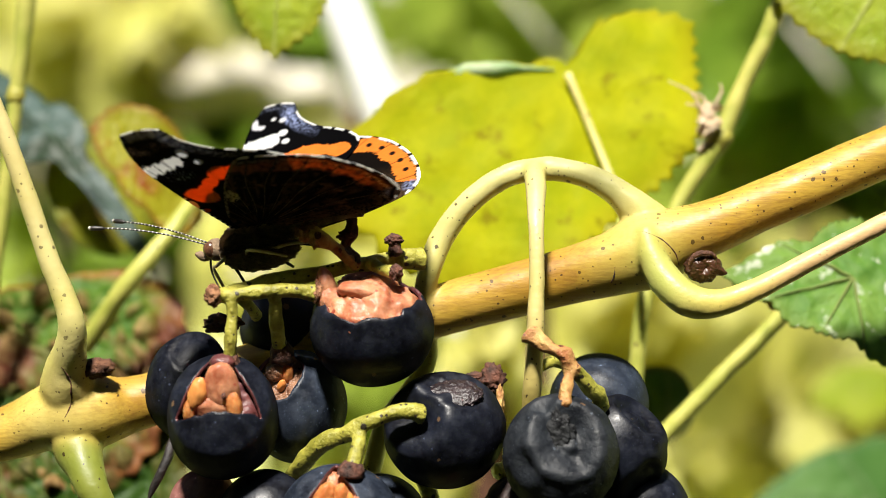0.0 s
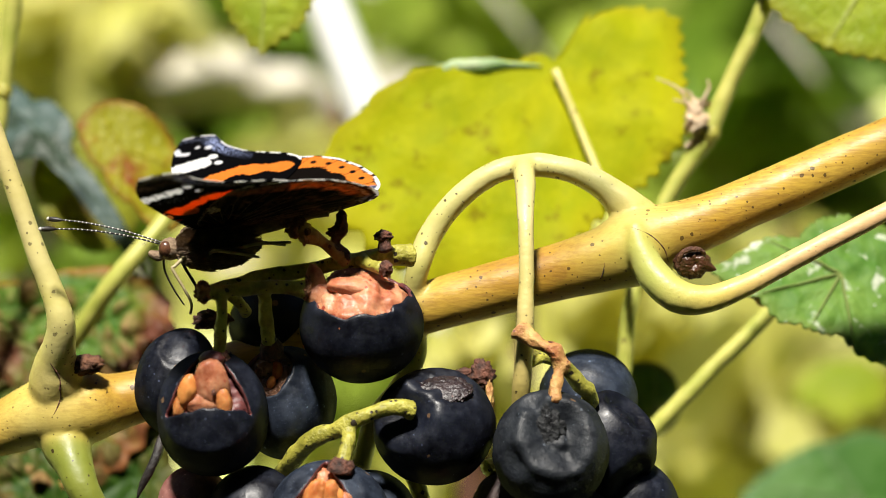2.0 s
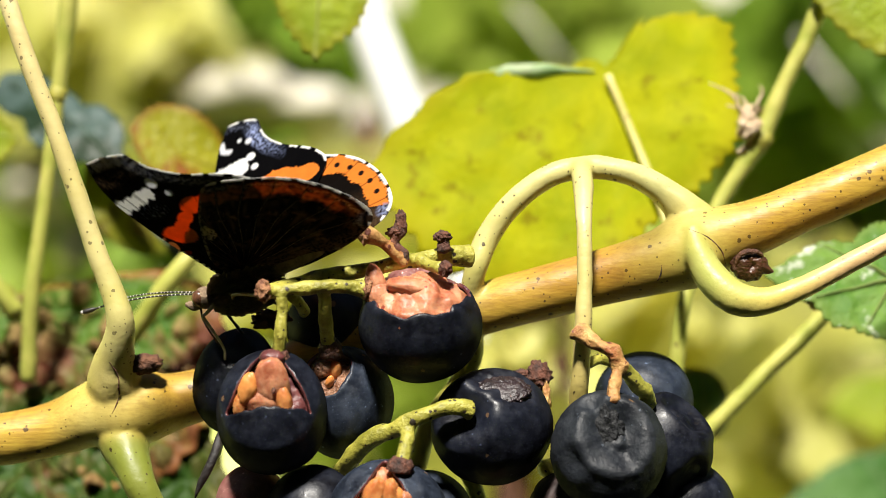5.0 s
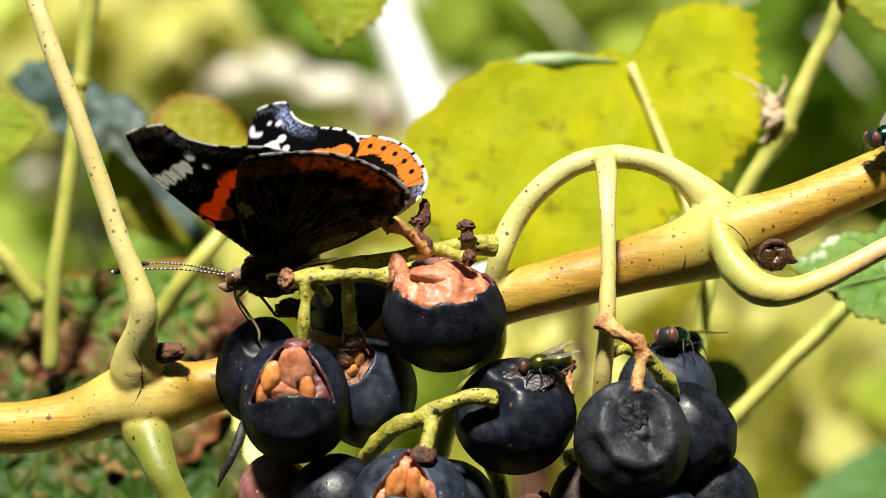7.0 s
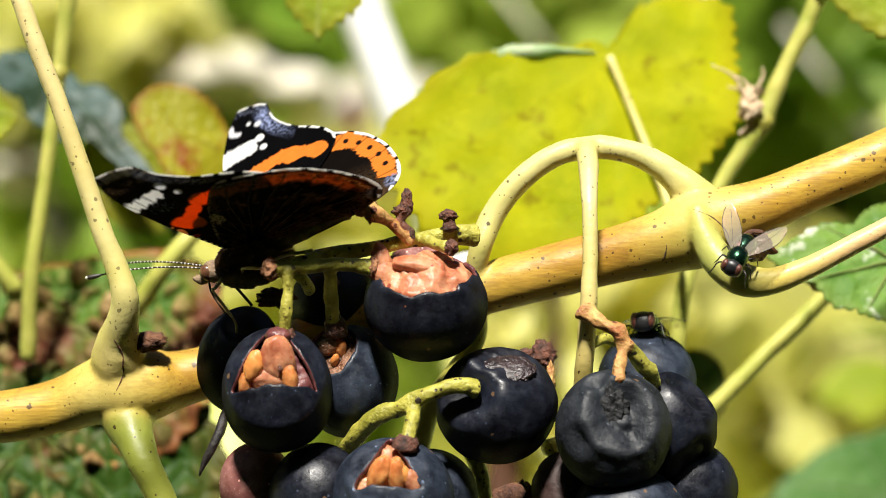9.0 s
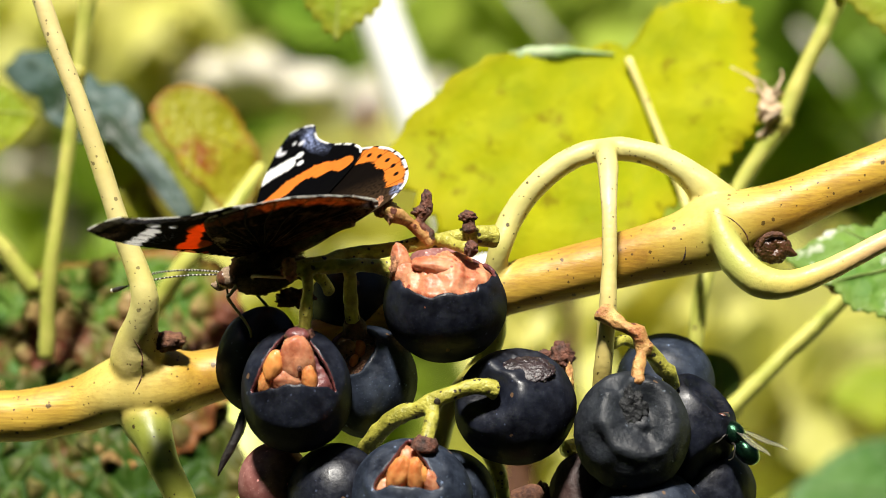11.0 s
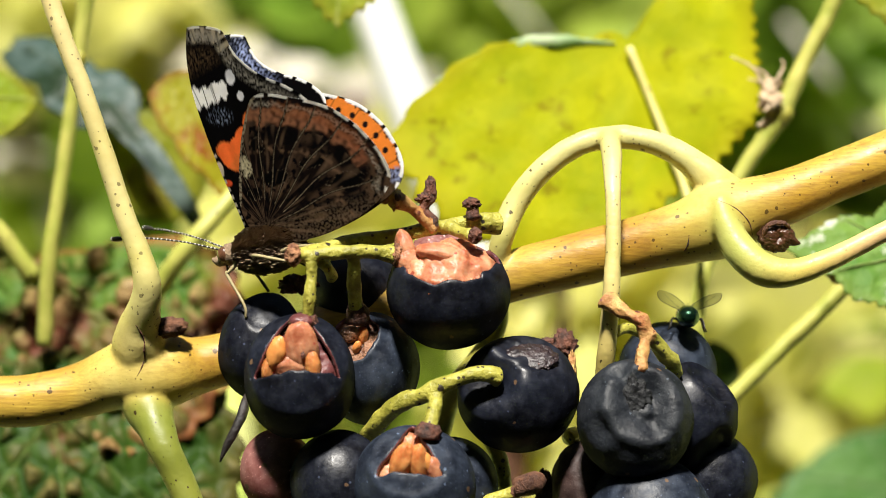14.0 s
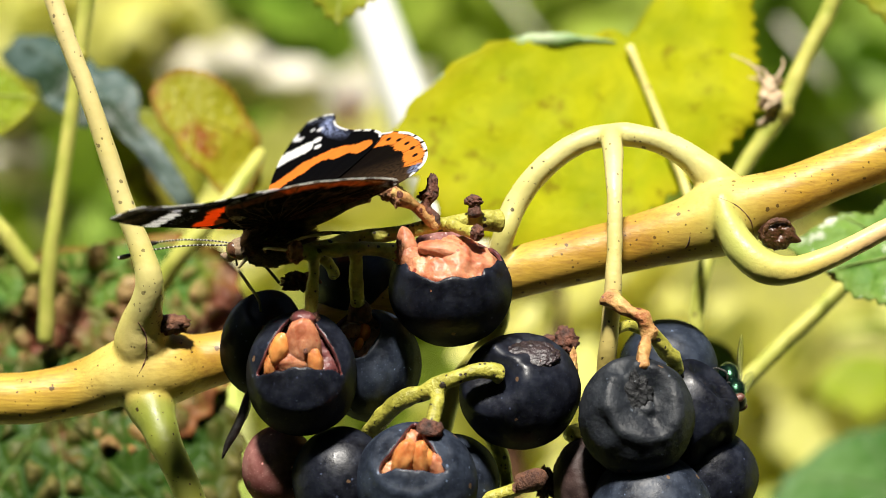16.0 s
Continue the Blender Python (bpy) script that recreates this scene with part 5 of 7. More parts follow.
rail = thing("rail", (-0.11356, 1.40000, 0.10836), "pale weathered trellis rail", "rail")
tube("bar", [(-0.63339, 1.40000, 0.10037, 0.01040), (-0.11356, 1.40000, 0.10756, 0.01040), (0.72616, 1.40000, 0.12836, 0.01040)], plain("grey_wood", (0.3, 0.28, 0.25), (0.45, 0.42, 0.38), 20, 0.8, 0.4), rail, rings=8, step=0.1)


def bush(label, at, size, leaf, count, mat, seed):
    """A cloud of small tilted leaves on a few twigs."""
    rnd = random.Random(seed)
    t = thing("bush", at, label, "bush")
    verts, faces, tone = [], [], []
    shape = [(0, 0), (0.25, 0.42), (0.62, 0.46), (1.0, 0.0), (0.62, -0.46), (0.25, -0.42)]
    for k in range(count):
        while True:
            p = Vector((rnd.uniform(-1, 1), rnd.uniform(-1, 1), rnd.uniform(-1, 1)))
            if p.length < 1:
                break
        c = Vector((p.x * size[0], p.y * size[1], p.z * size[2]))
        m = Euler((rnd.uniform(-1.2, 1.2) + 1.2, rnd.uniform(-0.9, 0.9), rnd.uniform(0, 6.3))).to_matrix()
        s = leaf * rnd.uniform(0.6, 1.3)
        b = len(verts)
        for x, y in shape:
            verts.append(c + m @ Vector((x * s, y * s, -0.25 * s * y * y + 0.1 * s * x)))
            tone.append((0.0, abs(y), 0, 1))
        faces += [(b, b + 1, b + 2, b + 3), (b, b + 3, b + 4, b + 5)]
    me = raw(verts, faces)
    att = me.color_attributes.new("tone", "FLOAT_COLOR", "POINT")
    att.data.foreach_set("color", [c for q in tone for c in q])
    tagged(link("leaves", me, mat, t), kind="stuff")
    base = Vector(at)
    for k in range(3):
        e = base + Vector((rnd.uniform(-0.6, 0.6) * size[0], rnd.uniform(-0.5, 0.5) * size[1], rnd.uniform(0.2, 0.7) * size[2]))
        tube("twig", [(base.x, base.y, -0.86, 0.006), (*((base * 2 + e) / 3), 0.004), (*e, 0.002)], M_BROWN, t, rings=6, step=0.05)
    return t


# Sun and shade are put into the far leaf tones: pale sunny, middle, deep.
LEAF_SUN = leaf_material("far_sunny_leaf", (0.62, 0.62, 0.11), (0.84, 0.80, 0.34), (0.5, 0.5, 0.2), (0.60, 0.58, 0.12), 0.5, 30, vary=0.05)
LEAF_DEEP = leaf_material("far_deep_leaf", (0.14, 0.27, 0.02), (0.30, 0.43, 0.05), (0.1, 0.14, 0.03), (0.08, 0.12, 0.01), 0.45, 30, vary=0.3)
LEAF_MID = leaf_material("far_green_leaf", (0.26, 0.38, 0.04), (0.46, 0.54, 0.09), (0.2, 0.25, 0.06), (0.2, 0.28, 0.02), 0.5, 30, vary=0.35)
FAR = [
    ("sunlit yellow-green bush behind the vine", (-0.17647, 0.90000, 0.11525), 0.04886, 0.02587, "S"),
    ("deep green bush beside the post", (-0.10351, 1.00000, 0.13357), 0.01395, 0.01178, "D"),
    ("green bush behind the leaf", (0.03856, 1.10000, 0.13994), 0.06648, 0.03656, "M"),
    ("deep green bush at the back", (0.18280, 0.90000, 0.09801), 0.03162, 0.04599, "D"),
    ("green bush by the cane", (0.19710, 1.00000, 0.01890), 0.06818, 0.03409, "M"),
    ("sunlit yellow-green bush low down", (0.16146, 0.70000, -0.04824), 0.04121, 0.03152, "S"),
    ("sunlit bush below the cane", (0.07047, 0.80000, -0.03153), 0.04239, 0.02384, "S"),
    ("deep green bush, shade in its colour", (-0.13911, 0.90000, 0.03190), 0.04886, 0.03736, "D"),
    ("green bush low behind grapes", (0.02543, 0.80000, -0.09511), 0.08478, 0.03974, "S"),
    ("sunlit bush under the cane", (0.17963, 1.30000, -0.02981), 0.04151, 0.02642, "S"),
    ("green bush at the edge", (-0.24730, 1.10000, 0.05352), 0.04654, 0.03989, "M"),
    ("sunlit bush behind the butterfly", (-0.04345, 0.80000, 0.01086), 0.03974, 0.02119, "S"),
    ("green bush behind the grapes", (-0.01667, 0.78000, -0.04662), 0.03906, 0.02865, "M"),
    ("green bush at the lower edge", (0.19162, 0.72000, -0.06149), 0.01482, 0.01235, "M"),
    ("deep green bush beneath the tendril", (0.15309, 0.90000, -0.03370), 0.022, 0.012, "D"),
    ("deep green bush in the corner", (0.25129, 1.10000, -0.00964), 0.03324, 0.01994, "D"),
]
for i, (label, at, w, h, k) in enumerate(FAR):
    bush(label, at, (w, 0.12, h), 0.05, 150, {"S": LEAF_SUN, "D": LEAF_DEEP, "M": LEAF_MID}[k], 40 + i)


def blocker_wall():
    """An added, unseen, uneven dark wall behind the viewer and at both ends, against front light."""
    verts, faces = [], []
    n, m = 60, 10
    for i in range(n + 1):
        a = math.pi * (1.02 + 0.96 * i / n)
        for j in range(m + 1):
            z = -0.9 + 2.3 * j / m
            r = 1.7 + 0.25 * noise.noise(Vector((a * 6, z * 4, 0)))
            verts.append((r * 1.3 * math.cos(a), 0.2 + r * math.sin(a), z))
    for i in range(n):
        for j in range(m):
            a = i * (m + 1) + j
            faces.append((a, a + 1, a + m + 2, a + m + 1))
    return raw(verts, faces)


# added out of view to darken reflections and fill light on the grapes
tagged(link("backdrop", blocker_wall(), plain("dark_blocker", (0.02, 0.045, 0.008), (0.06, 0.10, 0.015), 14, 0.9, 0.8, 0.03)), "unseen dark green wall that blocks front light", "hedge", kind="structure")


def boulder(label, at, size, seed):
    b = link("boulder", blob_mesh(1.0, size, 24, 16, lambda d: 1 + 0.25 * noise.noise(d * 1.8 + Vector((seed, 0, 0)))), M_STONE)
    b.location = at
    return tagged(b, label, "stone", "pale stones on the bank")


M_STONE = plain("pale_stone", (0.42, 0.38, 0.30), (0.62, 0.58, 0.48), 10, 0.85, 0.4, 0.01)
for k, (at, w, h) in enumerate((((-0.2831, 2.2228, 0.2082), 0.20, 0.10), ((-0.2053, 2.2010, 0.1908), 0.24, 0.11), ((-0.3429, 1.9898, 0.0218), 0.12, 0.15), ((0.3738, 1.9764, 0.0111), 0.22, 0.06), ((0.2895, 1.9371, -0.0203), 0.14, 0.12), ((0.2823, 2.1027, 0.1121), 0.15, 0.10), ((0.1637, 2.2599, 0.2379), 0.2, 0.08))):
    boulder("pale sunlit stone on the grassy bank", at, (w, 0.12, h), k * 3.1)
# added pale blobs, not known stones, that brighten dark parts of the background
for k, (at, w, h) in enumerate((((-0.1190, 0.86, 0.0900), 0.034, 0.017), ((-0.0840, 0.88, 0.0830), 0.030, 0.014), ((0.1535, 0.85, -0.0988), 0.020, 0.016), ((0.1794, 0.95, -0.0740), 0.018, 0.016), ((0.2048, 1.00, -0.0613), 0.024, 0.010), ((-0.0550, 0.74, 0.0019), 0.016, 0.008), ((-0.0843, 0.76, -0.0018), 0.014, 0.007), ((-0.2133, 0.90, 0.0461), 0.020, 0.013), ((-0.1889, 0.90, 0.0216), 0.016, 0.022), ((-0.2219, 0.90, 0.0705), 0.018, 0.012))):
    boulder("added pale blob for a bright background patch", at, (w, 0.03, h), 30 + k * 2.3)
bush("pale green sprig before the post", (0.01708, 0.28000, -0.02085), (0.0075, 0.02, 0.0065), 0.012, 60, LEAF_SUN, 78)
bush("yellow-green bush below the post", (0.02802, 0.33000, -0.06194), (0.01751, 0.05, 0.01274), 0.03, 160, LEAF_SUN, 77)
for a, b in (((0.15790, 0.80000, 0.11153), (0.21088, 0.80000, 0.04265)), ((0.02759, 0.90000, 0.13825), (0.06208, 0.90000, 0.09513))):
    w = thing("wire", a, "pale taut trellis wire", "wire")
    tube("strand", [(*a, 0.0016), (*b, 0.0016)], M_STONE, w, rings=8, step=0.05)


# ---- the butterfly ----
def seg_dist(pts, line):
    """Distance of each point to a polyline and how far along it (0 to 1)."""
    best = np.full(len(pts), 1e9)
    along = np.zeros(len(pts))
    n = len(line) - 1
    for i in range(n):
        a, b = np.array(line[i], float), np.array(line[i + 1], float)
        d = b - a
        t = np.clip(((pts - a) @ d) / (d @ d), 0, 1)
        r = np.hypot(*(pts - (a + t[:, None] * d)).T)
        near = r < best
        best[near] = r[near]
        along[near] = (i + t[near]) / n
    return best, along


def soft(d, edge, w=0.14):
    return np.clip((edge - d) / w + 0.5, 0, 1)


def over(col, mask, c):
    return col * (1 - mask[:, None]) + np.array(c) * mask[:, None]


def grain(pts, scale, seed=0.0):
    return np.array([noise.noise(Vector((p[0] * scale, p[1] * scale, seed))) for p in pts])


FORE = [(5.5, 0), (6.6, 4), (8, 9), (9.3, 15), (10.1, 21), (10.0, 26), (9.4, 29.2), (8.9, 30.9), (8.4, 31.4), (6.2, 31.3), (3.8, 30.7), (2.9, 30.1), (2.4, 28.8), (1.4, 26.6), (-0.4, 24.7), (-3.0, 22.9), (-4.6, 22.2), (-6.2, 21.4), (-8.3, 19.9), (-9.9, 18.2), (-10.4, 16.9), (-10.2, 15.4), (-9, 12.8), (-6, 8.5), (-2, 4), (0, 0)]
HIND = [(4, 0), (4.7, 5), (1.7, 12.7), (-2.2, 18.6), (-4.3, 20.0), (-7, 19.5), (-10.1, 18.1), (-13.5, 16.6), (-16.4, 14.7), (-19.5, 11.3), (-21.5, 7.3), (-22, 4), (-20.5, 1.6), (-16, -0.6), (-9.4, -2.2), (-3.6, -2.4), (1, -1.6)]


ORANGE = [((5.7, 11.5), -0.8, 1.9, 2.5), ((4.4, 13.3), -0.75, 1.5, 1.05), ((3.0, 14.5), -0.75, 1.7, 1.25), ((0.5, 16.4), -0.5, 2.4, 1.8), ((-2.6, 17.2), -0.25, 1.8, 1.5)]
WHITE = [((3.2, 23.3), 0.85, 1.15), ((2.0, 20.4), 0.6, 0.75)]


def fore_top(p):
    g, f = grain(p, 0.35), grain(p, 2.2, 3)
    col = np.tile(np.array([0.0022, 0.002, 0.0026]), (len(p), 1))
    col = over(col, np.clip((11 - p[:, 1]) / 8, 0, 1) * np.clip(0.6 + f, 0, 1) * 0.8, (0.016, 0.009, 0.005))
    margin, al = seg_dist(p, FORE[8:21])
    band, ba = seg_dist(p, [(9.0, 10.0), (7.2, 11.3), (4.6, 13.7), (1.8, 15.6), (-1.4, 16.7), (-4.5, 16.5), (-7.4, 15.6)])
    col = over(col, soft(band + 0.6 * g + 0.25 * f, 1.55 + 0.35 * np.sin(ba * 19)), (0.9, 0.25, 0.035))
    bar, _ = seg_dist(p, [(9.8, 20.1), (7.6, 20.8), (5.2, 21.1)])
    col = over(col, soft(bar + 0.5 * g + 0.3 * f, 1.7), (0.97, 0.97, 0.98))
    for c, r in (((3.5, 22.7), 0.8), ((2.6, 20.4), 0.65), ((4.2, 26.2), 0.62), ((6.0, 27.0), 0.42)):
        col = over(col, soft(np.hypot(p[:, 0] - c[0], p[:, 1] - c[1]), r), (0.9, 0.9, 0.93))
    st, _ = seg_dist(p, [(9.3, 27.4), (9.2, 26.0), (7.7, 25.3)])
    col = over(col, soft(st + 0.3 * f, 0.5), (0.85, 0.85, 0.9))
    blue = np.clip(1.6 - np.abs(margin - 1.5) * 1.1, 0, 1) * np.clip(1.0 - np.abs(al - 0.36) * 4.0, 0, 1)
    col = over(col, np.clip(blue * (0.5 + 1.8 * f), 0, 1), (0.42, 0.50, 0.85))
    tip = np.clip(1.2 - np.abs(margin - 0.9), 0, 1) * (al < 0.25)
    col = over(col, np.clip(tip * (1.8 * f - 0.05), 0, 1) * 0.8, (0.30, 0.34, 0.5))
    dash = np.sin(al * 34 + 2.5 * np.sin(al * 9)) + 0.55
    return over(col, soft(margin + 0.15 * f, 0.36) * (dash > 0), (0.9, 0.9, 0.9))


def fore_under(p):
    g, f = grain(p, 0.35), grain(p * np.array([1.6, 0.9]), 2.2, 3)
    col = np.tile(np.array([0.003, 0.0026, 0.003]), (len(p), 1))
    margin, al = seg_dist(p, FORE[8:21])
    tip = np.clip((p[:, 1] + 0.35 * p[:, 0] - 26.6) / 2, 0, 1)
    col = over(col, tip * np.clip(0.35 + 1.4 * f, 0, 1), (0.10, 0.062, 0.030))
    col = over(col, tip * soft(margin + 0.5 * f, 2.4, 0.6) * np.clip(np.sin(al * 95) * 1.5, 0, 1), (0.55, 0.46, 0.31))
    col = over(col, tip * soft(np.abs(margin - 2.9), 0.45, 0.4) * np.clip(0.6 + f, 0, 1), (0.004, 0.003, 0.003))
    cell = np.abs(np.sin(al * 40))
    col = over(col, np.clip(1.5 - np.abs(margin - 1.3) * 1.5, 0, 1) * (al < 0.30) * np.clip(cell * 2 - 0.3, 0, 1) * np.clip(0.7 + f, 0, 1), (0.52, 0.46, 0.33))
    col = over(col, np.clip(1.2 - np.abs(margin - 1.6), 0, 1) * np.clip(0.45 + 1.5 * f, 0, 1), (0.36, 0.33, 0.27))
    for (x, s), turn, a, b in ORANGE:
        c, n = math.cos(turn), math.sin(turn)
        u, v = (p[:, 0] - x) * c + (p[:, 1] - s) * n, (p[:, 1] - s) * c - (p[:, 0] - x) * n
        col = over(col, soft(np.maximum(np.hypot(u / a, v / b), np.abs(u / a) ** 1.3) + 0.07 * f + 0.2 * g, 0.96, 0.14), (0.97, 0.22, 0.045))
    col = over(col, soft(np.hypot((p[:, 0] - 7.2) / 1.5, p[:, 1] - 7.5), 0.5), (0.8, 0.1, 0.03))
    bar, _ = seg_dist(p, [(9.3, 20.7), (7.4, 21.0), (5.3, 21.5)])
    bar = soft(bar + 0.5 * g + 0.45 * f + 0.25 * np.sin(p[:, 0] * 3.7), 1.35, 0.3)
    col = over(col, bar, (0.98, 0.97, 0.95))
    for x in (8.2, 6.5):
        col = over(col, bar * soft(np.abs(p[:, 0] - x - 0.12 * (p[:, 1] - 21)), 0.07, 0.1), (0.05, 0.045, 0.04))
    for c, a, b in WHITE:
        col = over(col, soft(np.hypot((p[:, 0] - c[0]) / a, (p[:, 1] - c[1]) / b) + 0.15 * f, 1.0, 0.2), (0.9, 0.9, 0.92))
    col = over(col, soft(np.hypot((p[:, 0] - 6.3) / 1.6, p[:, 1] - 17.6), 1.2, 0.8) * np.clip(1.8 * f, 0, 1), (0.3, 0.36, 0.5))
    ven = np.abs(np.sin(np.arctan2(p[:, 1], p[:, 0] - 4) * 24))
    col = over(col, soft(ven, 0.10, 0.1) * (p[:, 1] > 17) * 0.6, (0.004, 0.004, 0.004))
    cost, ca = seg_dist(p, FORE[:6])
    col = over(col, soft(cost, 0.35) * (np.sin(ca * 130) > 0) * (ca < 0.5), (0.55, 0.5, 0.4))
    col = over(col, soft(np.hypot(p[:, 0] - 8.1, (p[:, 1] - 9.6) / 2), 0.6), (0.6, 0.55, 0.42))
    return over(col, soft(margin + 0.1 * f, 0.34) * (np.sin(al * 34 + 2.5 * np.sin(al * 9)) > -0.5), (0.85, 0.83, 0.78))


def hind_top(p):
    g, f = grain(p, 0.35), grain(p, 2.4, 8)
    col = np.tile(np.array([0.006, 0.004, 0.003]), (len(p), 1))
    col = over(col, np.clip((9 - p[:, 1]) / 7, 0, 1) * np.clip(0.7 + f, 0, 1), (0.085, 0.05, 0.026))
    margin, al = seg_dist(p, HIND[5:13])
    ob = soft(np.abs(margin - 2.1) + 0.6 * g + 0.5 * f, 1.6) * soft(np.abs(al - 0.50), 0.34, 0.05)
    col = over(col, ob, (0.90, 0.26, 0.036))
    line = np.abs(np.sin(np.arctan2(p[:, 1] - 0.5, p[:, 0] - 3) * 15))
    col = over(col, ob * soft(line, 0.06, 0.1) * 0.75, (0.05, 0.015, 0.006))
    for k in range(5):
        c = catmull(HIND[5:13], 0.2)
        q = c[int(len(c) * (0.27 + k * 0.115))]
        inner = np.array(q) + (np.array([-3, 2]) - q) / np.linalg.norm(np.array([-3, 2]) - q) * 2.0
        col = over(col, soft(np.hypot(p[:, 0] - inner[0], p[:, 1] - inner[1]), 0.48), (0.012, 0.008, 0.008))
    col = over(col, soft(np.hypot(p[:, 0] + 20.6, p[:, 1] - 3.4), 1.1, 0.8) * np.clip(0.5 + f, 0, 1), (0.3, 0.36, 0.6))
    vein = np.abs(np.sin(np.arctan2(p[:, 1] - 0.5, p[:, 0] - 3) * 15))
    col = over(col, soft(vein, 0.08, 0.08) * (margin > 3.5) * 0.5, (0.01, 0.007, 0.006))
    return over(col, soft(margin + 0.15 * f, 0.40) * (np.sin(al * 40 + 2 * np.sin(al * 11)) > -0.85), (0.92, 0.92, 0.92))


def hind_under(p):
    """Marbled dark underside: pale thin veins, a rufous band in blocks, black rings, a cream patch at the leading edge."""
    g, f, h, k = grain(p, 0.22, 2), grain(p, 0.55, 5), grain(p, 2.6, 9), grain(p, 1.2, 14)
    base = (1.5, 1.0)
    an, r = np.arctan2(p[:, 1] - base[1], p[:, 0] - base[0]), np.hypot(p[:, 0] - base[0], p[:, 1] - base[1])
    rays = np.array([0.46, 0.53, 0.60, 0.67, 0.74, 0.81, 0.88, 0.95, 1.01]) * math.pi
    off = np.abs(an[:, None] - rays[None] - 0.03 * np.sin(r * 0.4)[:, None])
    ray = off.min(1) * r
    mid = np.clip(off.min(1) / 0.11, 0, 1)
    cell = np.floor((an / math.pi - 0.46) / 0.07)
    tone = 0.5 + 0.5 * np.sin(cell * 12.9 + 4.0)
    margin, al = seg_dist(p, HIND[4:13])
    depth = margin + 0.35 * mid + 0.9 * f
    col = np.tile(np.array([0.010, 0.006, 0.005]), (len(p), 1))
    col = over(col, np.clip(2.8 * g + 0.28 + 1.2 * (tone - 0.5), 0, 1) * 0.9, (0.105, 0.062, 0.036))
    col = over(col, np.clip(6.0 * k - 0.35, 0, 1), (0.003, 0.0025, 0.003))
    col = over(col, np.clip(2.2 - np.abs(depth - 3.4) * 1.6, 0, 1) * soft(al, 0.74, 0.1) * np.clip(0.75 + 1.2 * k, 0, 1), (0.36, 0.15, 0.075))
    col = over(col, np.clip(1.7 - np.abs(depth - 6.0) * 1.1, 0, 1) * np.clip(0.75 + 2 * f, 0, 1), (0.003, 0.0025, 0.003))
    col = over(col, np.clip(1.1 - np.abs(depth - 8.2) * 1.0, 0, 1) * np.clip(0.2 + 2.5 * k, 0, 1), (0.20, 0.115, 0.065))
    col = over(col, np.clip(1.3 - np.abs(depth - 1.7) * 2.0, 0, 1) * np.clip(0.55 + 1.6 * h, 0, 1) * 0.9, (0.40, 0.35, 0.27))
    col = over(col, np.clip(1.2 - np.abs(margin - 0.8) * 3, 0, 1) * 0.9, (0.006, 0.005, 0.005))
    for c, rx, rs in (((-3.0, 7.5), 2.6, 1.1), ((1.6, 6.0), 1.3, 0.9), ((-10, 8.4), 2.0, 0.8), ((-14.5, 4.5), 3.0, 1.2), ((-1.5, 13.0), 1.2, 1.0)):
        e = np.hypot((p[:, 0] - c[0]) / rx, (p[:, 1] - c[1]) / rs) + 0.6 * k
        col = over(col, soft(e, 1.0, 0.3), (0.002, 0.002, 0.002))
        col = over(col, soft(np.abs(e - 1.05), 0.06, 0.12) * np.clip(2 * h, 0, 1) * 0.7, (0.26, 0.20, 0.13))
    # reddish edge strip: rufous scales plus painted-in light shining through the wing
    glow = soft(np.abs(margin - 1.9) + 0.5 * k, 0.95, 0.5) * soft(np.abs(al - 0.40), 0.29, 0.08) * np.clip(ray / 0.25, 0, 1)
    col = over(col, glow * np.clip(0.7 + 0.8 * h, 0, 1) * 0.6, (0.34, 0.12, 0.045))
    streak = grain(np.c_[r * 0.25, an * 14], 1.0, 21)
    col = over(col, np.clip(2.2 * streak - 0.15, 0, 1) * (margin > 4.5) * 0.7, (0.15, 0.092, 0.055))
    col = over(col, np.clip(-2.6 * streak - 0.25, 0, 1) * (margin > 3) * 0.8, (0.004, 0.003, 0.003))
    low = np.clip((2.5 - p[:, 1]) / 2, 0, 1)
    col = over(col, low * np.clip(0.5 + 2.5 * h, 0, 1) * 0.6, (0.17, 0.115, 0.07))
    col = over(col, soft(ray, 0.16, 0.1) * (r > 4), (0.008, 0.006, 0.005))
    col = over(col, soft(ray, 0.07, 0.08) * (r > 4) * np.clip(0.6 + 0.9 * h, 0, 1) * 0.85, (0.32, 0.25, 0.16))
    col = over(col, soft(np.hypot((p[:, 0] - 1.6), (p[:, 1] - 10.2) / 1.7) + 0.3 * k, 0.95, 0.3) * np.clip(0.8 + 1.6 * h, 0, 1), (0.66, 0.58, 0.36))
    lead, la = seg_dist(p, HIND[1:5])
    col = over(col, soft(lead, 0.28) * np.clip(0.5 + 2 * h, 0, 1), (0.38, 0.32, 0.21))
    return over(col, soft(margin, 0.34) * (np.sin(al * 40 + 2 * np.sin(al * 11)) > -0.6), (0.8, 0.78, 0.72))


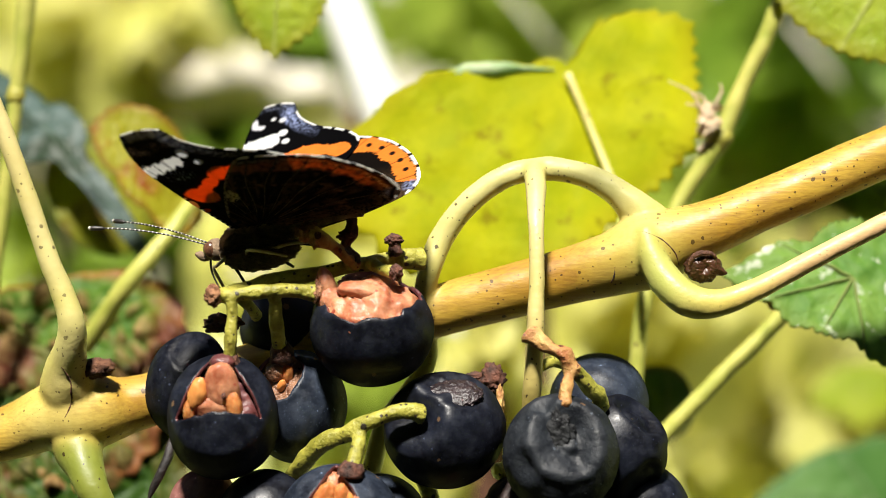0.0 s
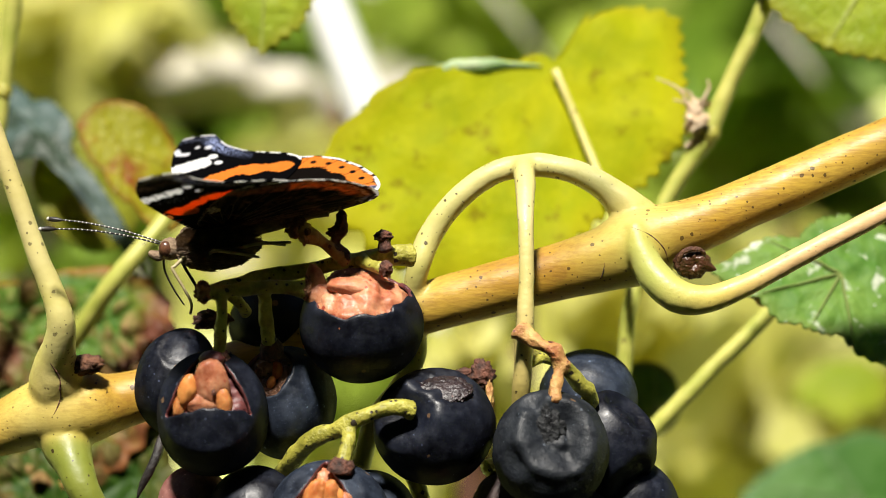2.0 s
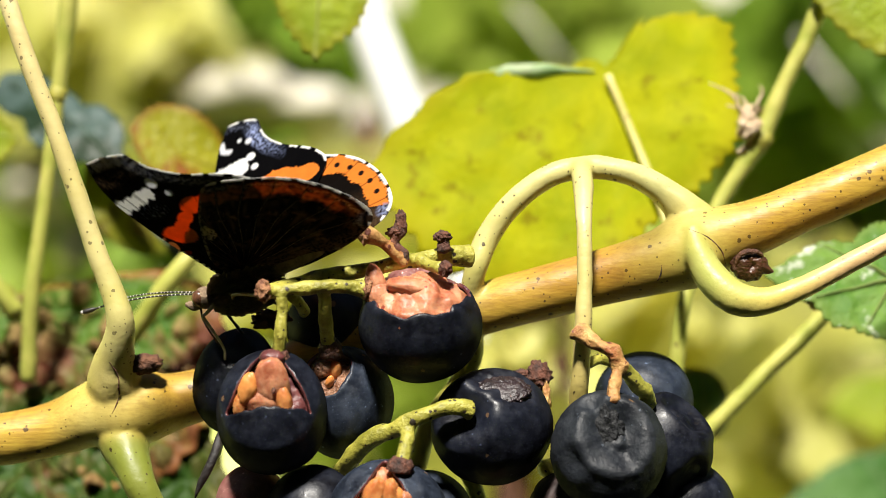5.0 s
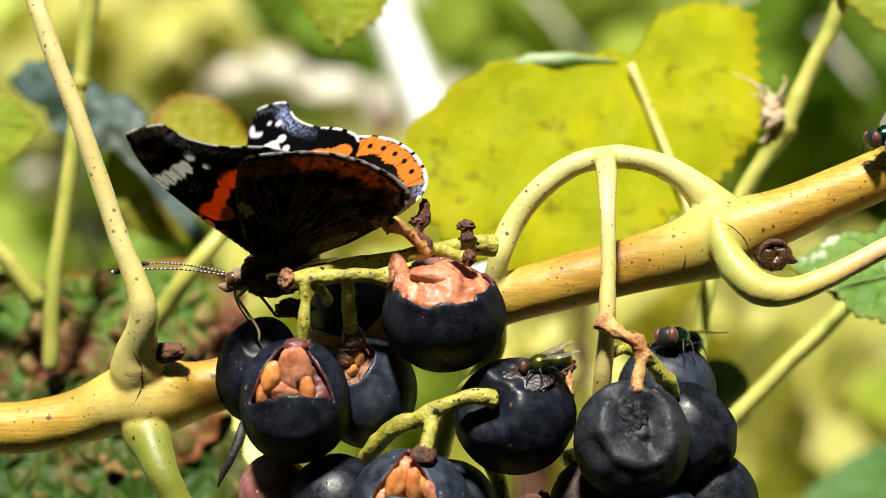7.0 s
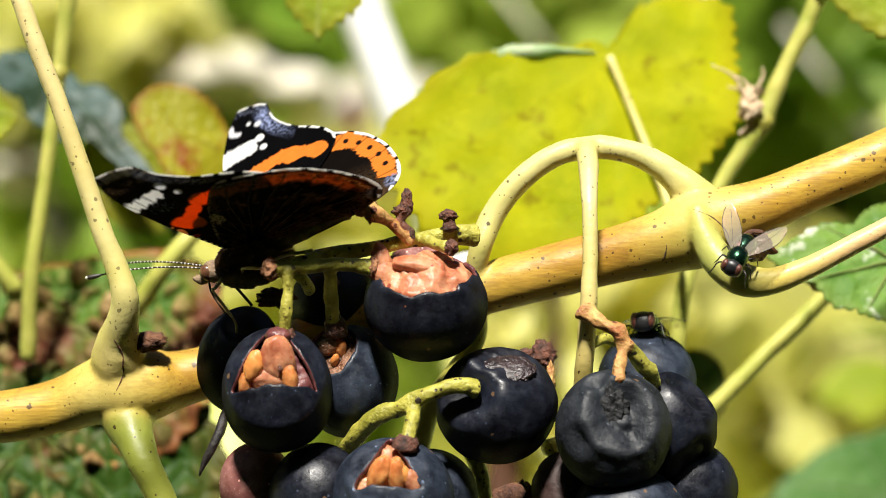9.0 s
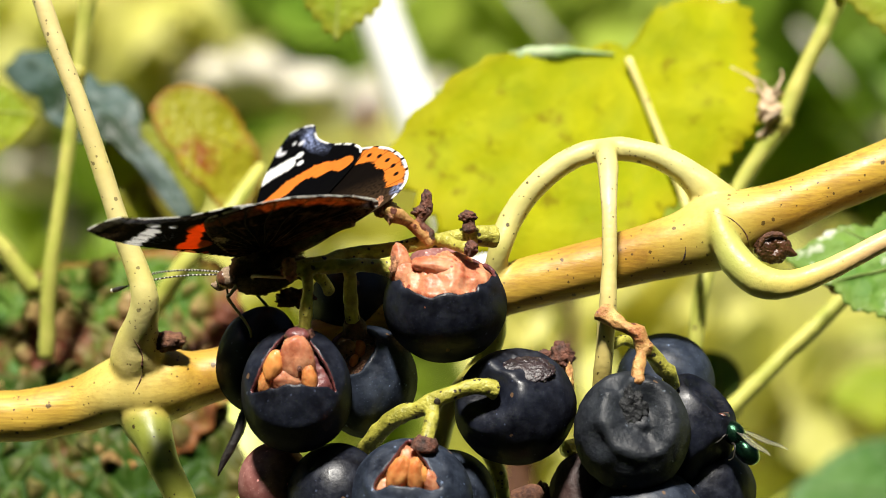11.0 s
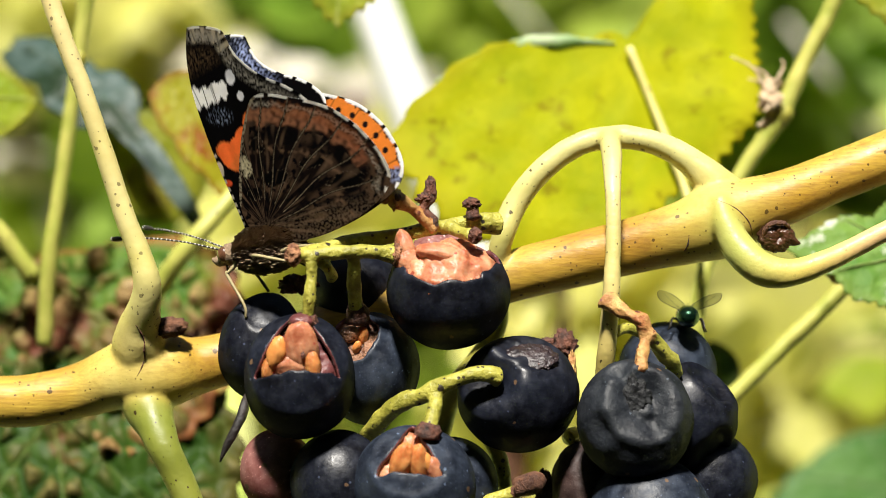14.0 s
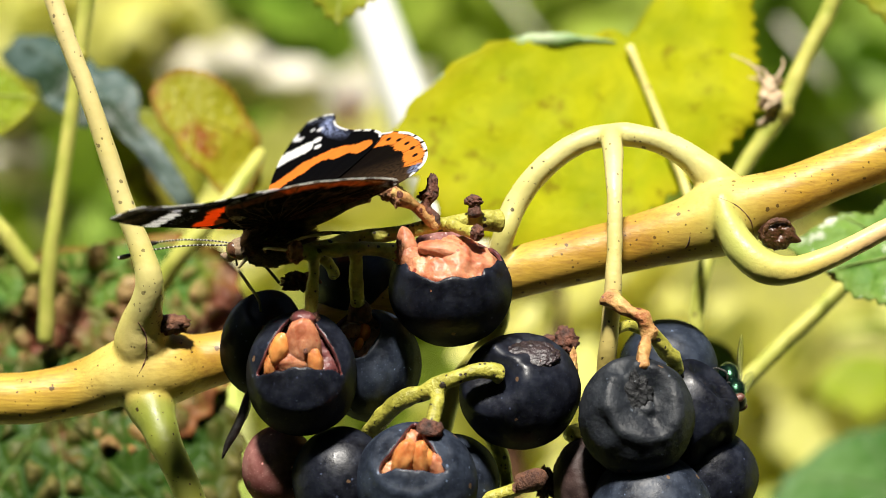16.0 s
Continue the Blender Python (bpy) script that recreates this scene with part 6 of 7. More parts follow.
def wing_mesh(outline, base, top, under, side, nr=96, steps=400, lift=0.0):
    """A thin wing of two scaled faces. side: 1 left, -1 right."""
    loop = catmull([np.array(q, float) for q in outline] + [np.array(outline[0], float)], 0.05)
    loop = np.array([q[:2] for q in loop])
    cum = np.r_[0, np.cumsum(np.hypot(*np.diff(loop, axis=0).T))]
    t = np.linspace(0, cum[-1], steps, endpoint=False)
    rim = np.c_[np.interp(t, cum, loop[:, 0]), np.interp(t, cum, loop[:, 1])]
    base = np.array(base, float)
    fr = np.linspace(0, 1, nr + 1)[1:] ** 0.75
    pts = np.vstack([base[None], *(base + f * (rim - base) for f in fr)])
    z = -0.9 * (pts[:, 1] / 30) ** 2 + 0.25 * np.sin(pts[:, 0] * 0.35) * (pts[:, 1] / 25)
    fan = np.arctan2(pts[:, 1] - base[1], pts[:, 0] - base[0])
    z = z + 0.022 * np.sin(fan * 34) * np.clip(np.hypot(*(pts - base).T) / 8, 0, 1) + lift
    n = len(pts)
    verts, faces = [], []
    for off in (0.05, -0.05):
        verts += [(x * 1e-3, y * side * 1e-3, (h + off) * 1e-3) for (x, y), h in zip(pts, z)]
    for k, o in enumerate((0, n)):
        flip = (k == 1) != (side < 0)
        for i in range(steps):
            i2 = (i + 1) % steps
            q = (o, o + 1 + i2, o + 1 + i)
            faces.append(q if flip else q[::-1])
            for j in range(nr - 1):
                a = o + 1 + j * steps
                q = (a + i, a + i2, a + steps + i2, a + steps + i)
                faces.append(q if flip else q[::-1])
    e = 1 + (nr - 1) * steps
    for i in range(steps):
        i2 = (i + 1) % steps
        faces.append((e + i, e + i2, n + e + i2, n + e + i))
    me = raw(verts, faces)
    cols = np.vstack([top(pts), under(pts)])
    att = me.color_attributes.new("scales", "FLOAT_COLOR", "POINT")
    att.data.foreach_set("color", np.c_[cols, np.ones(len(cols))].astype(np.float32).ravel())
    return me


M_WING = painted("wing_scales", 0.7, 0.04, 0.5, 900, 0.12)
M_FUR = plain("brown_fur", (0.11, 0.072, 0.042), (0.30, 0.205, 0.125), 700, 0.8, 0.8, 0.0004)
M_PALE_FUR = plain("pale_fur", (0.16, 0.11, 0.06), (0.32, 0.235, 0.14), 900, 0.8, 0.6, 0.0003)
M_EYE = plain("insect_eye", (0.03, 0.015, 0.01), (0.14, 0.06, 0.03), 900, 0.25, 0.3, 0.0001)
M_LEG = plain("pale_leg", (0.30, 0.24, 0.12), (0.42, 0.36, 0.20), 900, 0.5, 0.3, 0.0001)
M_DARKLEG = plain("dark_leg", (0.01, 0.009, 0.008), (0.03, 0.024, 0.02), 900, 0.45, 0.3, 0.0001)
M_WHITE = plain("white_scales", (0.4, 0.38, 0.33), (0.6, 0.58, 0.52), 900, 0.6, 0.2, 0.0001)

butterfly = thing("butterfly", (0, 0, 0), "black butterfly with orange bands and white spots feeding on grapes", "butterfly")
mm = lambda *v: tuple(c * 1e-3 for c in v)


def hairs(name, parent, material, count, seed, region, length):
    """Short fur: slender blades that lean back along the body."""
    rnd = random.Random(seed)
    verts, faces = [], []
    for _ in range(count):
        c, n = region(rnd)
        lean = (n * 0.5 + Vector((-1.0, rnd.uniform(-0.35, 0.35), rnd.uniform(-0.4, 0.2)))).normalized()
        L = length * rnd.uniform(0.5, 1.2)
        w = n.cross(lean).normalized() * 0.000025 if n.cross(lean).length > 1e-6 else Vector((0, 0.000025, 0))
        b = len(verts)
        verts += [c - w, c + w, c + lean * L * 0.6 + n * L * 0.25, c + lean * L]
        faces += [(b, b + 1, b + 2), (b, b + 2, b + 3)]
    ob = link(name, raw(verts, faces), material, parent, smooth=False)
    return tagged(ob, kind="stuff")


thorax = link("thorax", blob_mesh(0.001, (5.8, 2.7, 2.9), 40, 30, lambda d: 1 + 0.06 * noise.noise(d * 5)), M_FUR, butterfly, "furry brown thorax")
thorax.location = mm(3.8, 0, -2.1)


def thorax_skin(rnd):
    while True:
        d = Vector((rnd.uniform(-1, 1), rnd.uniform(-1, 1), rnd.uniform(-1, 1)))
        if 0.2 < d.length < 1:
            break
    d.normalize()
    c = Vector((3.8 + d.x * 5.8, d.y * 2.7, -2.1 + d.z * 2.9)) * 0.001
    return c, Vector((d.x / 5.8, d.y / 2.7, d.z / 2.9)).normalized()


hairs("fur", butterfly, M_FUR, 5000, 5, thorax_skin, 0.0017)


def belly_skin(rnd):
    c, n = thorax_skin(rnd)
    while n.z > -0.3:
        c, n = thorax_skin(rnd)
    return c, n


hairs("fur", butterfly, M_PALE_FUR, 1600, 6, belly_skin, 0.0019)
tube("abdomen", [(*mm(0.5, 0, -1.4), 0.0015), (*mm(-3, 0, -1.0), 0.0012), (*mm(-7, 0, -0.6), 0.0012), (*mm(-11, 0, -0.2), 0.001), (*mm(-14, 0, -0.4), 0.0008)], M_FUR, butterfly, "dark furry abdomen", rings=22, step=0.0004, lump=0.05)
head = link("head", blob_mesh(0.0017, (1, 1.05, 1), 28, 20, lambda d: 1 + 0.08 * noise.noise(d * 4)), M_FUR, butterfly)
head.location = mm(10.0, 0, -1.9)
for s in (1, -1):
    eye = link("eye", blob_mesh(0.00115, (1, 0.8, 1.1), 22, 16), M_EYE, butterfly, "dark brown eye")
    eye.location = mm(10.5, s * 1.05, -1.7)
    tube("palp", [(*mm(10.8, s * 0.5, -2.6), 0.0006), (*mm(12.0, s * 0.5, -2.6), 0.0007), (*mm(13.2, s * 0.45, -1.9), 0.0003)], M_FUR, butterfly, rings=10, step=0.0003)
tube("proboscis", [(*mm(11.2, 0, -2.9), 0.00018), (*mm(11.4, 0.2, -5), 0.00016), (*mm(10.6, 0.3, -8), 0.00014), (*mm(9.6, 0.2, -10.5), 0.00012)], M_DARKLEG, butterfly, "thin dark proboscis", rings=8, step=0.0004)


def antenna(side):
    """A ringed black and white feeler with a club tip, its root at the origin."""
    line = catmull([mm(0, 0, 0), mm(6, side * 1.0, 0.4), mm(12, side * 2.2, 0.2), mm(17.5, side * 3.6, -0.6)], 0.0002)
    pts = [(*p, 0.00013) for p in line]
    a = link("antenna", tube_mesh(pts, rings=8, step=0.0004, lump=0), M_DARKLEG, butterfly, "black and white ringed antenna")
    a.location = mm(11.0, side * 0.6, -0.9)
    n = len(line)
    club = tube_mesh([(*line[int(n * f)], r) for f, r in ((0.87, 0.00014), (0.91, 0.00032), (0.96, 0.0004), (0.999, 0.0003))], rings=10, step=0.0003, lump=0)
    link("club", club, M_DARKLEG, a)
    for k in range(22):
        i = int(n * (0.06 + k * 0.037))
        ring = tube_mesh([(*line[i], 0.000145), (*line[min(i + 1, n - 1)], 0.000145)], rings=8, step=0.0004, lump=0)
        link("ring", ring, M_WHITE, a)
    tip = link("tip", blob_mesh(0.00033, (1, 1, 1), 12, 8), M_WHITE, a)
    tip.location = line[-1]
    return a


antenna_l, antenna_r = antenna(1), antenna(-1)
for s, pts in ((1, [(8.0, 1.6, -3.2), (9.6, 2.4, -4.2), (9.9, 2.6, -4.6), (8.2, 3.0, -9.5), (8.6, 3.0, -11.5)]),
               (-1, [(8.0, -1.6, -3.2), (9.0, -2.6, -4.4), (7.6, -3.2, -9.0)]),
               (1, [(4.5, 2.0, -3.6), (3.0, 4.2, -2.6), (-1.0, 5.5, -3.6), (-3.2, 5.6, -4.4)]),
               (-1, [(4.5, -2.0, -3.6), (3.0, -4.2, -4.6), (0.5, -5.0, -7.0)]),
               (1, [(1.5, 1.8, -3.4), (-3.0, 3.0, -2.9), (-8.0, 3.6, -3.4)]),
               (-1, [(1.5, -1.8, -3.4), (-2.0, -3.2, -3.6), (-6.5, -4.0, -5.0)])):
    rr = [0.00034, 0.00026, 0.00024, 0.0002, 0.0002]
    tube("leg", [(*mm(*p), r) for p, r in zip(pts, rr)], M_LEG if s > 0 else M_DARKLEG, butterfly, rings=10, step=0.0004, lump=0.08, lump_scale=900)

wings = {}
for s, tag in ((1, "left"), (-1, "right")):
    w = link("forewing", wing_mesh(FORE, (3.2, 0.8), fore_top, fore_under, s), M_WING, butterfly, "black forewing with orange band and white spots")
    h = link("hindwing", wing_mesh(HIND, (1.0, 0.6), hind_top, hind_under, s, lift=-0.18), M_WING, butterfly, "dark brown hindwing with orange edge")
    wings[s] = (w, h)


# ---- flies ----
M_FLY = plain("metallic_green", (0.003, 0.018, 0.013), (0.02, 0.07, 0.035), 900, 0.25, 0.4, 0.0001, spec=0.8)
M_FLY.node_tree.nodes["Principled BSDF"].inputs["Metallic"].default_value = 0.85
M_FLYGOLD = plain("metallic_gold_green", (0.02, 0.07, 0.02), (0.22, 0.20, 0.03), 500, 0.25, 0.4, 0.0001, spec=0.8)
M_FLYGOLD.node_tree.nodes["Principled BSDF"].inputs["Metallic"].default_value = 0.85
M_FLYHEAD = plain("fly_black", (0.006, 0.006, 0.007), (0.02, 0.02, 0.022), 900, 0.4, 0.4, 0.0001)
M_FLYEYE = plain("fly_eye", (0.07, 0.022, 0.016), (0.13, 0.05, 0.035), 2500, 0.35, 0.5, 0.0001)
M_FLYWING = glassy("fly_wing", (0.30, 0.28, 0.22), 0.45)


def fly(label, tone=None, spread=4.0, rise=2.0, size=0.00134):
    mm = lambda *v: tuple(c * size for c in v)
    f = thing("fly", (0, 0, 0), label, "fly", "flies on the grapes")
    body = tone or M_FLY
    th = link("thorax", blob_mesh(size, (1.9, 1.5, 1.5), 26, 18), body, f)
    th.location = mm(0.6, 0, 1.9)
    ab = link("abdomen", blob_mesh(size, (2.3, 1.6, 1.5), 26, 18, lambda d: 1 - 0.12 * max(0, -d.x) + 0.02 * math.sin(d.x * 14)), body, f, "metallic green abdomen")
    ab.location = mm(-2.6, 0, 1.7)
    hd = link("head", blob_mesh(size, (1.0, 1.5, 1.25), 24, 16), M_FLYHEAD, f)
    hd.location = mm(3.0, 0, 1.8)
    for s in (1, -1):
        e = link("eye", blob_mesh(size, (0.72, 0.58, 1.0), 20, 14), M_FLYEYE, f, "red-brown eye")
        e.location = mm(3.2, s * 0.95, 1.95)
        n = 14
        verts, faces = [], []
        for i in range(n + 1):
            t = i / n
            x, w = -5.9 * t, 1.6 * math.sin(math.pi * min(1, t * 0.92 + 0.06)) ** 0.7
            for c in (-1, 0, 1):
                verts.append(mm(x + 0.4, s * (0.9 + spread * t + c * w * 0.9), 2.7 + 0.08 * math.sin(t * 9) * abs(c) + rise * t))
        for i in range(n):
            for c in range(2):
                a = i * 3 + c
                faces.append((a, a + 1, a + 4, a + 3))
        wing = link("wing", raw(verts, faces), M_FLYWING, f, "clear veined wing")
        for c, r in ((-1, 0.00004), (0, 0.00003), (1, 0.00005)):
            link("vein", tube_mesh([(*verts[i * 3 + c + 1], r) for i in range(0, n, 2)], rings=6, step=0.0006, lump=0), M_DARKLEG, wing)
        for k, (x0, x1) in enumerate(((1.6, 3.2), (0.6, 0.8), (-0.4, -2.2))):
            tube("leg", [(*mm(x0, s * 0.9, 1.1), 0.00020), (*mm((x0 + x1) / 2 + 0.2, s * 2.0, 1.5), 0.00014), (*mm(x1, s * 2.4, 0.3), 0.0001), (*mm(x1 + 0.2, s * 2.7, -0.3), 0.00007)], M_DARKLEG, f, rings=7, step=0.0005)
    verts, faces = [], []
    rnd = random.Random(11)
    for _ in range(60):
        d = Vector((rnd.uniform(-1, 1), rnd.uniform(-1, 1), rnd.uniform(0.1, 1))).normalized()
        c = Vector(mm(0.4 + d.x * 1.8, d.y * 1.45, 1.9 + d.z * 1.45))
        w = d.orthogonal().normalized() * 0.00003
        b = len(verts)
        verts += [c - w, c + w, c + (d + Vector((-0.7, 0, 0))) * 0.0008]
        faces.append((b, b + 1, b + 2))
    tagged(link("bristles", raw(verts, faces), M_DARKLEG, f, smooth=False), kind="stuff")
    return f


def stand(at, ahead, up=(0, 0, 1)):
    """A pose at a point, facing ahead with the back towards up."""
    x = Vector(ahead).normalized()
    y = Vector(up).cross(x).normalized()
    z = x.cross(y)
    m = Matrix((x, y, z)).transposed().to_4x4()
    return Matrix.Translation(at) @ m


fly_roamer = fly("metallic green fly walking over cane and grapes", None, 3.2, 2.4, 0.00108)
fly_grape = fly("metallic green-gold fly on a torn grape", M_FLYGOLD, 2.6, 0.9, 0.00095)
fly_top = fly("dark green fly resting on a grape", None, 2.6, 0.4, 0.00128)


# ---- what moves ----
def motions():
    walk(butterfly, [
        (0.0, pose(-0.01324, -0.00600, 0.01011, -7.8, 9.0, 161.9)),
        (0.5, pose(-0.01096, -0.00600, 0.01080, -2.0, 11.0, 162.3)),
        (1.0, pose(-0.01336, -0.00600, 0.00933, -6.0, 14.3, 158.5)),
        (1.5, pose(-0.01395, -0.00600, 0.00893, -6.8, 12.0, 162.0)),
        (2.0, pose(-0.01762, -0.00600, 0.00974, -10.9, 8.8, 179.5)),
        (2.5, pose(-0.01651, -0.00600, 0.01027, -9.1, 10.7, 162.5)),
        (3.0, pose(-0.01729, -0.00600, 0.00939, -7.3, 13.7, 160.4)),
        (3.5, pose(-0.02096, -0.00600, 0.00697, -9.7, 15.0, 157.9)),
        (4.0, pose(-0.02352, -0.00600, 0.00348, -10.8, 15.3, 158.5)),
        (6.5, pose(-0.02156, -0.00600, 0.00378, -7.2, 15.0, 155.2)),
        (7.0, pose(-0.02133, -0.00600, 0.00464, -8.5, 15.7, 158.8)),
        (7.5, pose(-0.02184, -0.00600, 0.00504, -9.5, 12.8, 161.8)),
        (8.0, pose(-0.02143, -0.00600, 0.00482, -10.9, 14.0, 161.5)),
        (10.5, pose(-0.02491, -0.00600, 0.00364, -15.6, 17.2, 150.2)),
        (11.0, pose(-0.02400, -0.00600, 0.00338, -15.6, 16.5, 148.5)),
        (11.5, pose(-0.02275, -0.00600, 0.00444, -15.9, 13.7, 147.6)),
        (12.0, pose(-0.02346, -0.00600, 0.00438, -15.8, 14.2, 149.2)),
        (12.5, pose(-0.02339, -0.00600, 0.00465, -16.1, 13.5, 149.4)),
        (13.0, pose(-0.02302, -0.00600, 0.00466, -15.9, 14.7, 149.2)),
        (13.5, pose(-0.02364, -0.00600, 0.00471, -16.0, 16.5, 151.7)),
        (14.0, pose(-0.02390, -0.00600, 0.00400, -12.6, 11.5, 148.1)),
        (14.5, pose(-0.02373, -0.00600, 0.00521, -16.4, 15.1, 152.6)),
        (15.0, pose(-0.02309, -0.00600, 0.00507, -16.4, 14.2, 152.1)),
        (15.5, pose(-0.02268, -0.00600, 0.00389, -16.1, 15.9, 151.2)),
        (16.0, pose(-0.02289, -0.00600, 0.00492, -15.4, 14.8, 150.5)),
    ])
    beat = [
        (0.0, 36.5, 34.6), (0.1, 34.0, 34.0), (0.2, 17.0, 17.0), (0.3, 6.0, 6.0), (0.4, 5.0, 6.0), (0.5, 5.0, 6.0), (0.6, 8.0, 8.0), (0.7, 20.0, 20.0), (0.8, 43.0, 43.0), (1.0, 49.2, 46.2), (1.5, 39.7, 37.3), (1.7, 46.0, 46.0), (1.9, 34.0, 34.0), (2.0, 26.6, 19.8), (2.5, 41.6, 40.6), (3.0, 48.9, 46.8), (3.3, 49.0, 49.0), (3.4, 38.0, 38.0), (3.5, 24.3, 23.4), (3.7, 27.0, 27.0), (4.0, 30.9, 30.6), (4.2, 30.0, 30.0), (6.3, 80.0, 80.0), (6.5, 77.7, 75.2), (6.7, 62.0, 62.0), (6.9, 50.0, 50.0), (7.0, 48.8, 46.9), (7.5, 49.4, 48.3), (8.0, 38.2, 37.7), (10.5, 35.8, 37.5), (11.0, 27.1, 28.8), (11.5, 29.3, 31.0), (12.0, 25.1, 26.7), (12.5, 25.7, 27.3), (13.0, 23.7, 25.3), (13.5, 23.9, 25.5), (13.8, 25.0, 25.0), (13.9, 44.0, 44.0), (14.0, 88.0, 74.0), (14.1, 88.0, 74.0), (14.2, 88.0, 74.0), (14.3, 48.0, 48.0), (14.5, 35.5, 37.2), (14.7, 31.0, 31.0), (15.0, 20.3, 22.1), (15.5, 21.1, 22.8), (16.0, 21.4, 22.7)
    ]
    for s in (1, -1):
        for w, y in zip(wings[s], (0.0008, 0.0011)):
            # the near forewing is drawn back while the wings are shut
            back = 9 if s > 0 and w is wings[1][0] else 0
            walk(w, [(t, pose(0, s * y, 0, s * (a if s > 0 else b), 0, 0) @ pose(0, 0, 0, 0, 0, back if 13.95 < t < 14.25 else 0)) for t, a, b in beat])
    droop = [(0, -14), (0.1, 0), (0.3, 40), (0.45, -8), (2.6, -14), (3.0, 34), (3.4, 26), (4.0, 14), (6.3, -14), (8.2, -12), (10.3, -6), (13.9, -6), (14.0, -14), (14.2, -14), (14.4, -9), (16, -6)]
    for s, a in ((1, antenna_l), (-1, antenna_r)):
        walk(a, [(t, pose(0.011, s * 0.0006, -0.0009, 0, d - 8, 0)) for t, d in droop])
    walk(fly_roamer, [
        (0.0, stand((0.1054, -0.0020, 0.0287), (-1, 0, 0.0), (0, 0, 1))),
        (4.2, stand((0.1029, -0.0020, 0.0305), (-1, 0, 0.0), (0, 0, 1))),
        (6.3, stand((0.0686, 0.0000, 0.0190), (-0.8, -0.5, -0.2), (-0.2, -0.2, 1))),
        (7.0, stand((0.0681, 0.0000, 0.0186), (-0.8, -0.5, -0.2), (-0.2, -0.2, 1))),
        (7.6, stand((0.0682, 0.0000, 0.0182), (-0.8, -0.5, -0.2), (-0.2, -0.2, 1))),
        (8.0, stand((0.0662, 0.0000, 0.0179), (-0.9, -0.3, -0.3), (-0.2, -0.2, 1))),
        (8.2, stand((0.0569, 0.0000, 0.0145), (-0.8, -0.5, -0.3), (-0.2, -0.2, 1))),
        (9.2, stand((0.0462, -0.0100, -0.0040), (-0.3, -0.7, -0.6), (0.3, -0.6, 0.7))),
        (10.3, stand((0.0431, -0.0079, -0.0265), (0.8, -0.3, -0.5), (0.45, -0.6, 0.7))),
        (10.5, stand((0.0428, -0.0077, -0.0274), (0.8, -0.2, -0.55), (0.5, -0.5, 0.7))),
        (10.7, stand((0.0427, -0.0054, -0.0289), (0.3, 0.2, -0.4), (0.75, -0.5, 0.6))),
        (10.8, stand((0.0430, -0.0056, -0.0303), (0.1, 0.8, 0.2), (0.75, -0.45, 0.6))),
        (11.0, stand((0.0427, -0.0041, -0.0266), (-0.6, 0.25, 0.75), (0.75, -0.35, 0.6))),
        (11.2, stand((0.0421, -0.0019, -0.0220), (-0.8, 0.05, 0.55), (0.45, -0.5, 0.75))),
        (11.5, stand((0.0351, 0.0022, -0.0141), (-0.75, 0.25, 0.5), (0.2, -0.6, 0.8))),
        (11.7, stand((0.0357, 0.0028, -0.0138), (-0.5, 0.6, 0.5), (0.15, -0.6, 0.8))),
        (12.0, stand((0.0368, 0.0037, -0.0138), (0.05, 0.8, 0.55), (0.1, -0.55, 0.8))),
        (12.2, stand((0.0366, 0.0030, -0.0110), (-0.2, 0.9, 0.2), (0.1, -0.3, 0.9))),
        (12.5, stand((0.0373, 0.0050, -0.0111), (0.05, 1, -0.05), (0.05, 0.1, 1))),
        (13.0, stand((0.0371, 0.0050, -0.0111), (0.05, 1, -0.05), (0.05, 0.1, 1))),
        (14.0, stand((0.0373, 0.0050, -0.0113), (0.05, 1, -0.05), (0.05, 0.1, 1))),
        (14.5, stand((0.0374, 0.0050, -0.0115), (0.1, 1, -0.05), (0.1, 0.1, 1))),
        (15.0, stand((0.0381, 0.0050, -0.0112), (0.25, 1, -0.1), (0.15, 0.1, 1))),
        (15.1, stand((0.0397, 0.0050, -0.0136), (0.6, 0.7, -0.4), (0.5, 0, 0.8))),
        (15.2, stand((0.0419, 0.0050, -0.0147), (0.6, 0.2, -0.75), (0.9, 0, 0.4))),
        (15.3, stand((0.0420, 0.0048, -0.0205), (0.12, -0.75, -0.65), (0.95, -0.2, 0.2))),
        (16.0, stand((0.0424, 0.0048, -0.0211), (0.12, -0.75, -0.65), (0.95, -0.2, 0.2))),
    ])
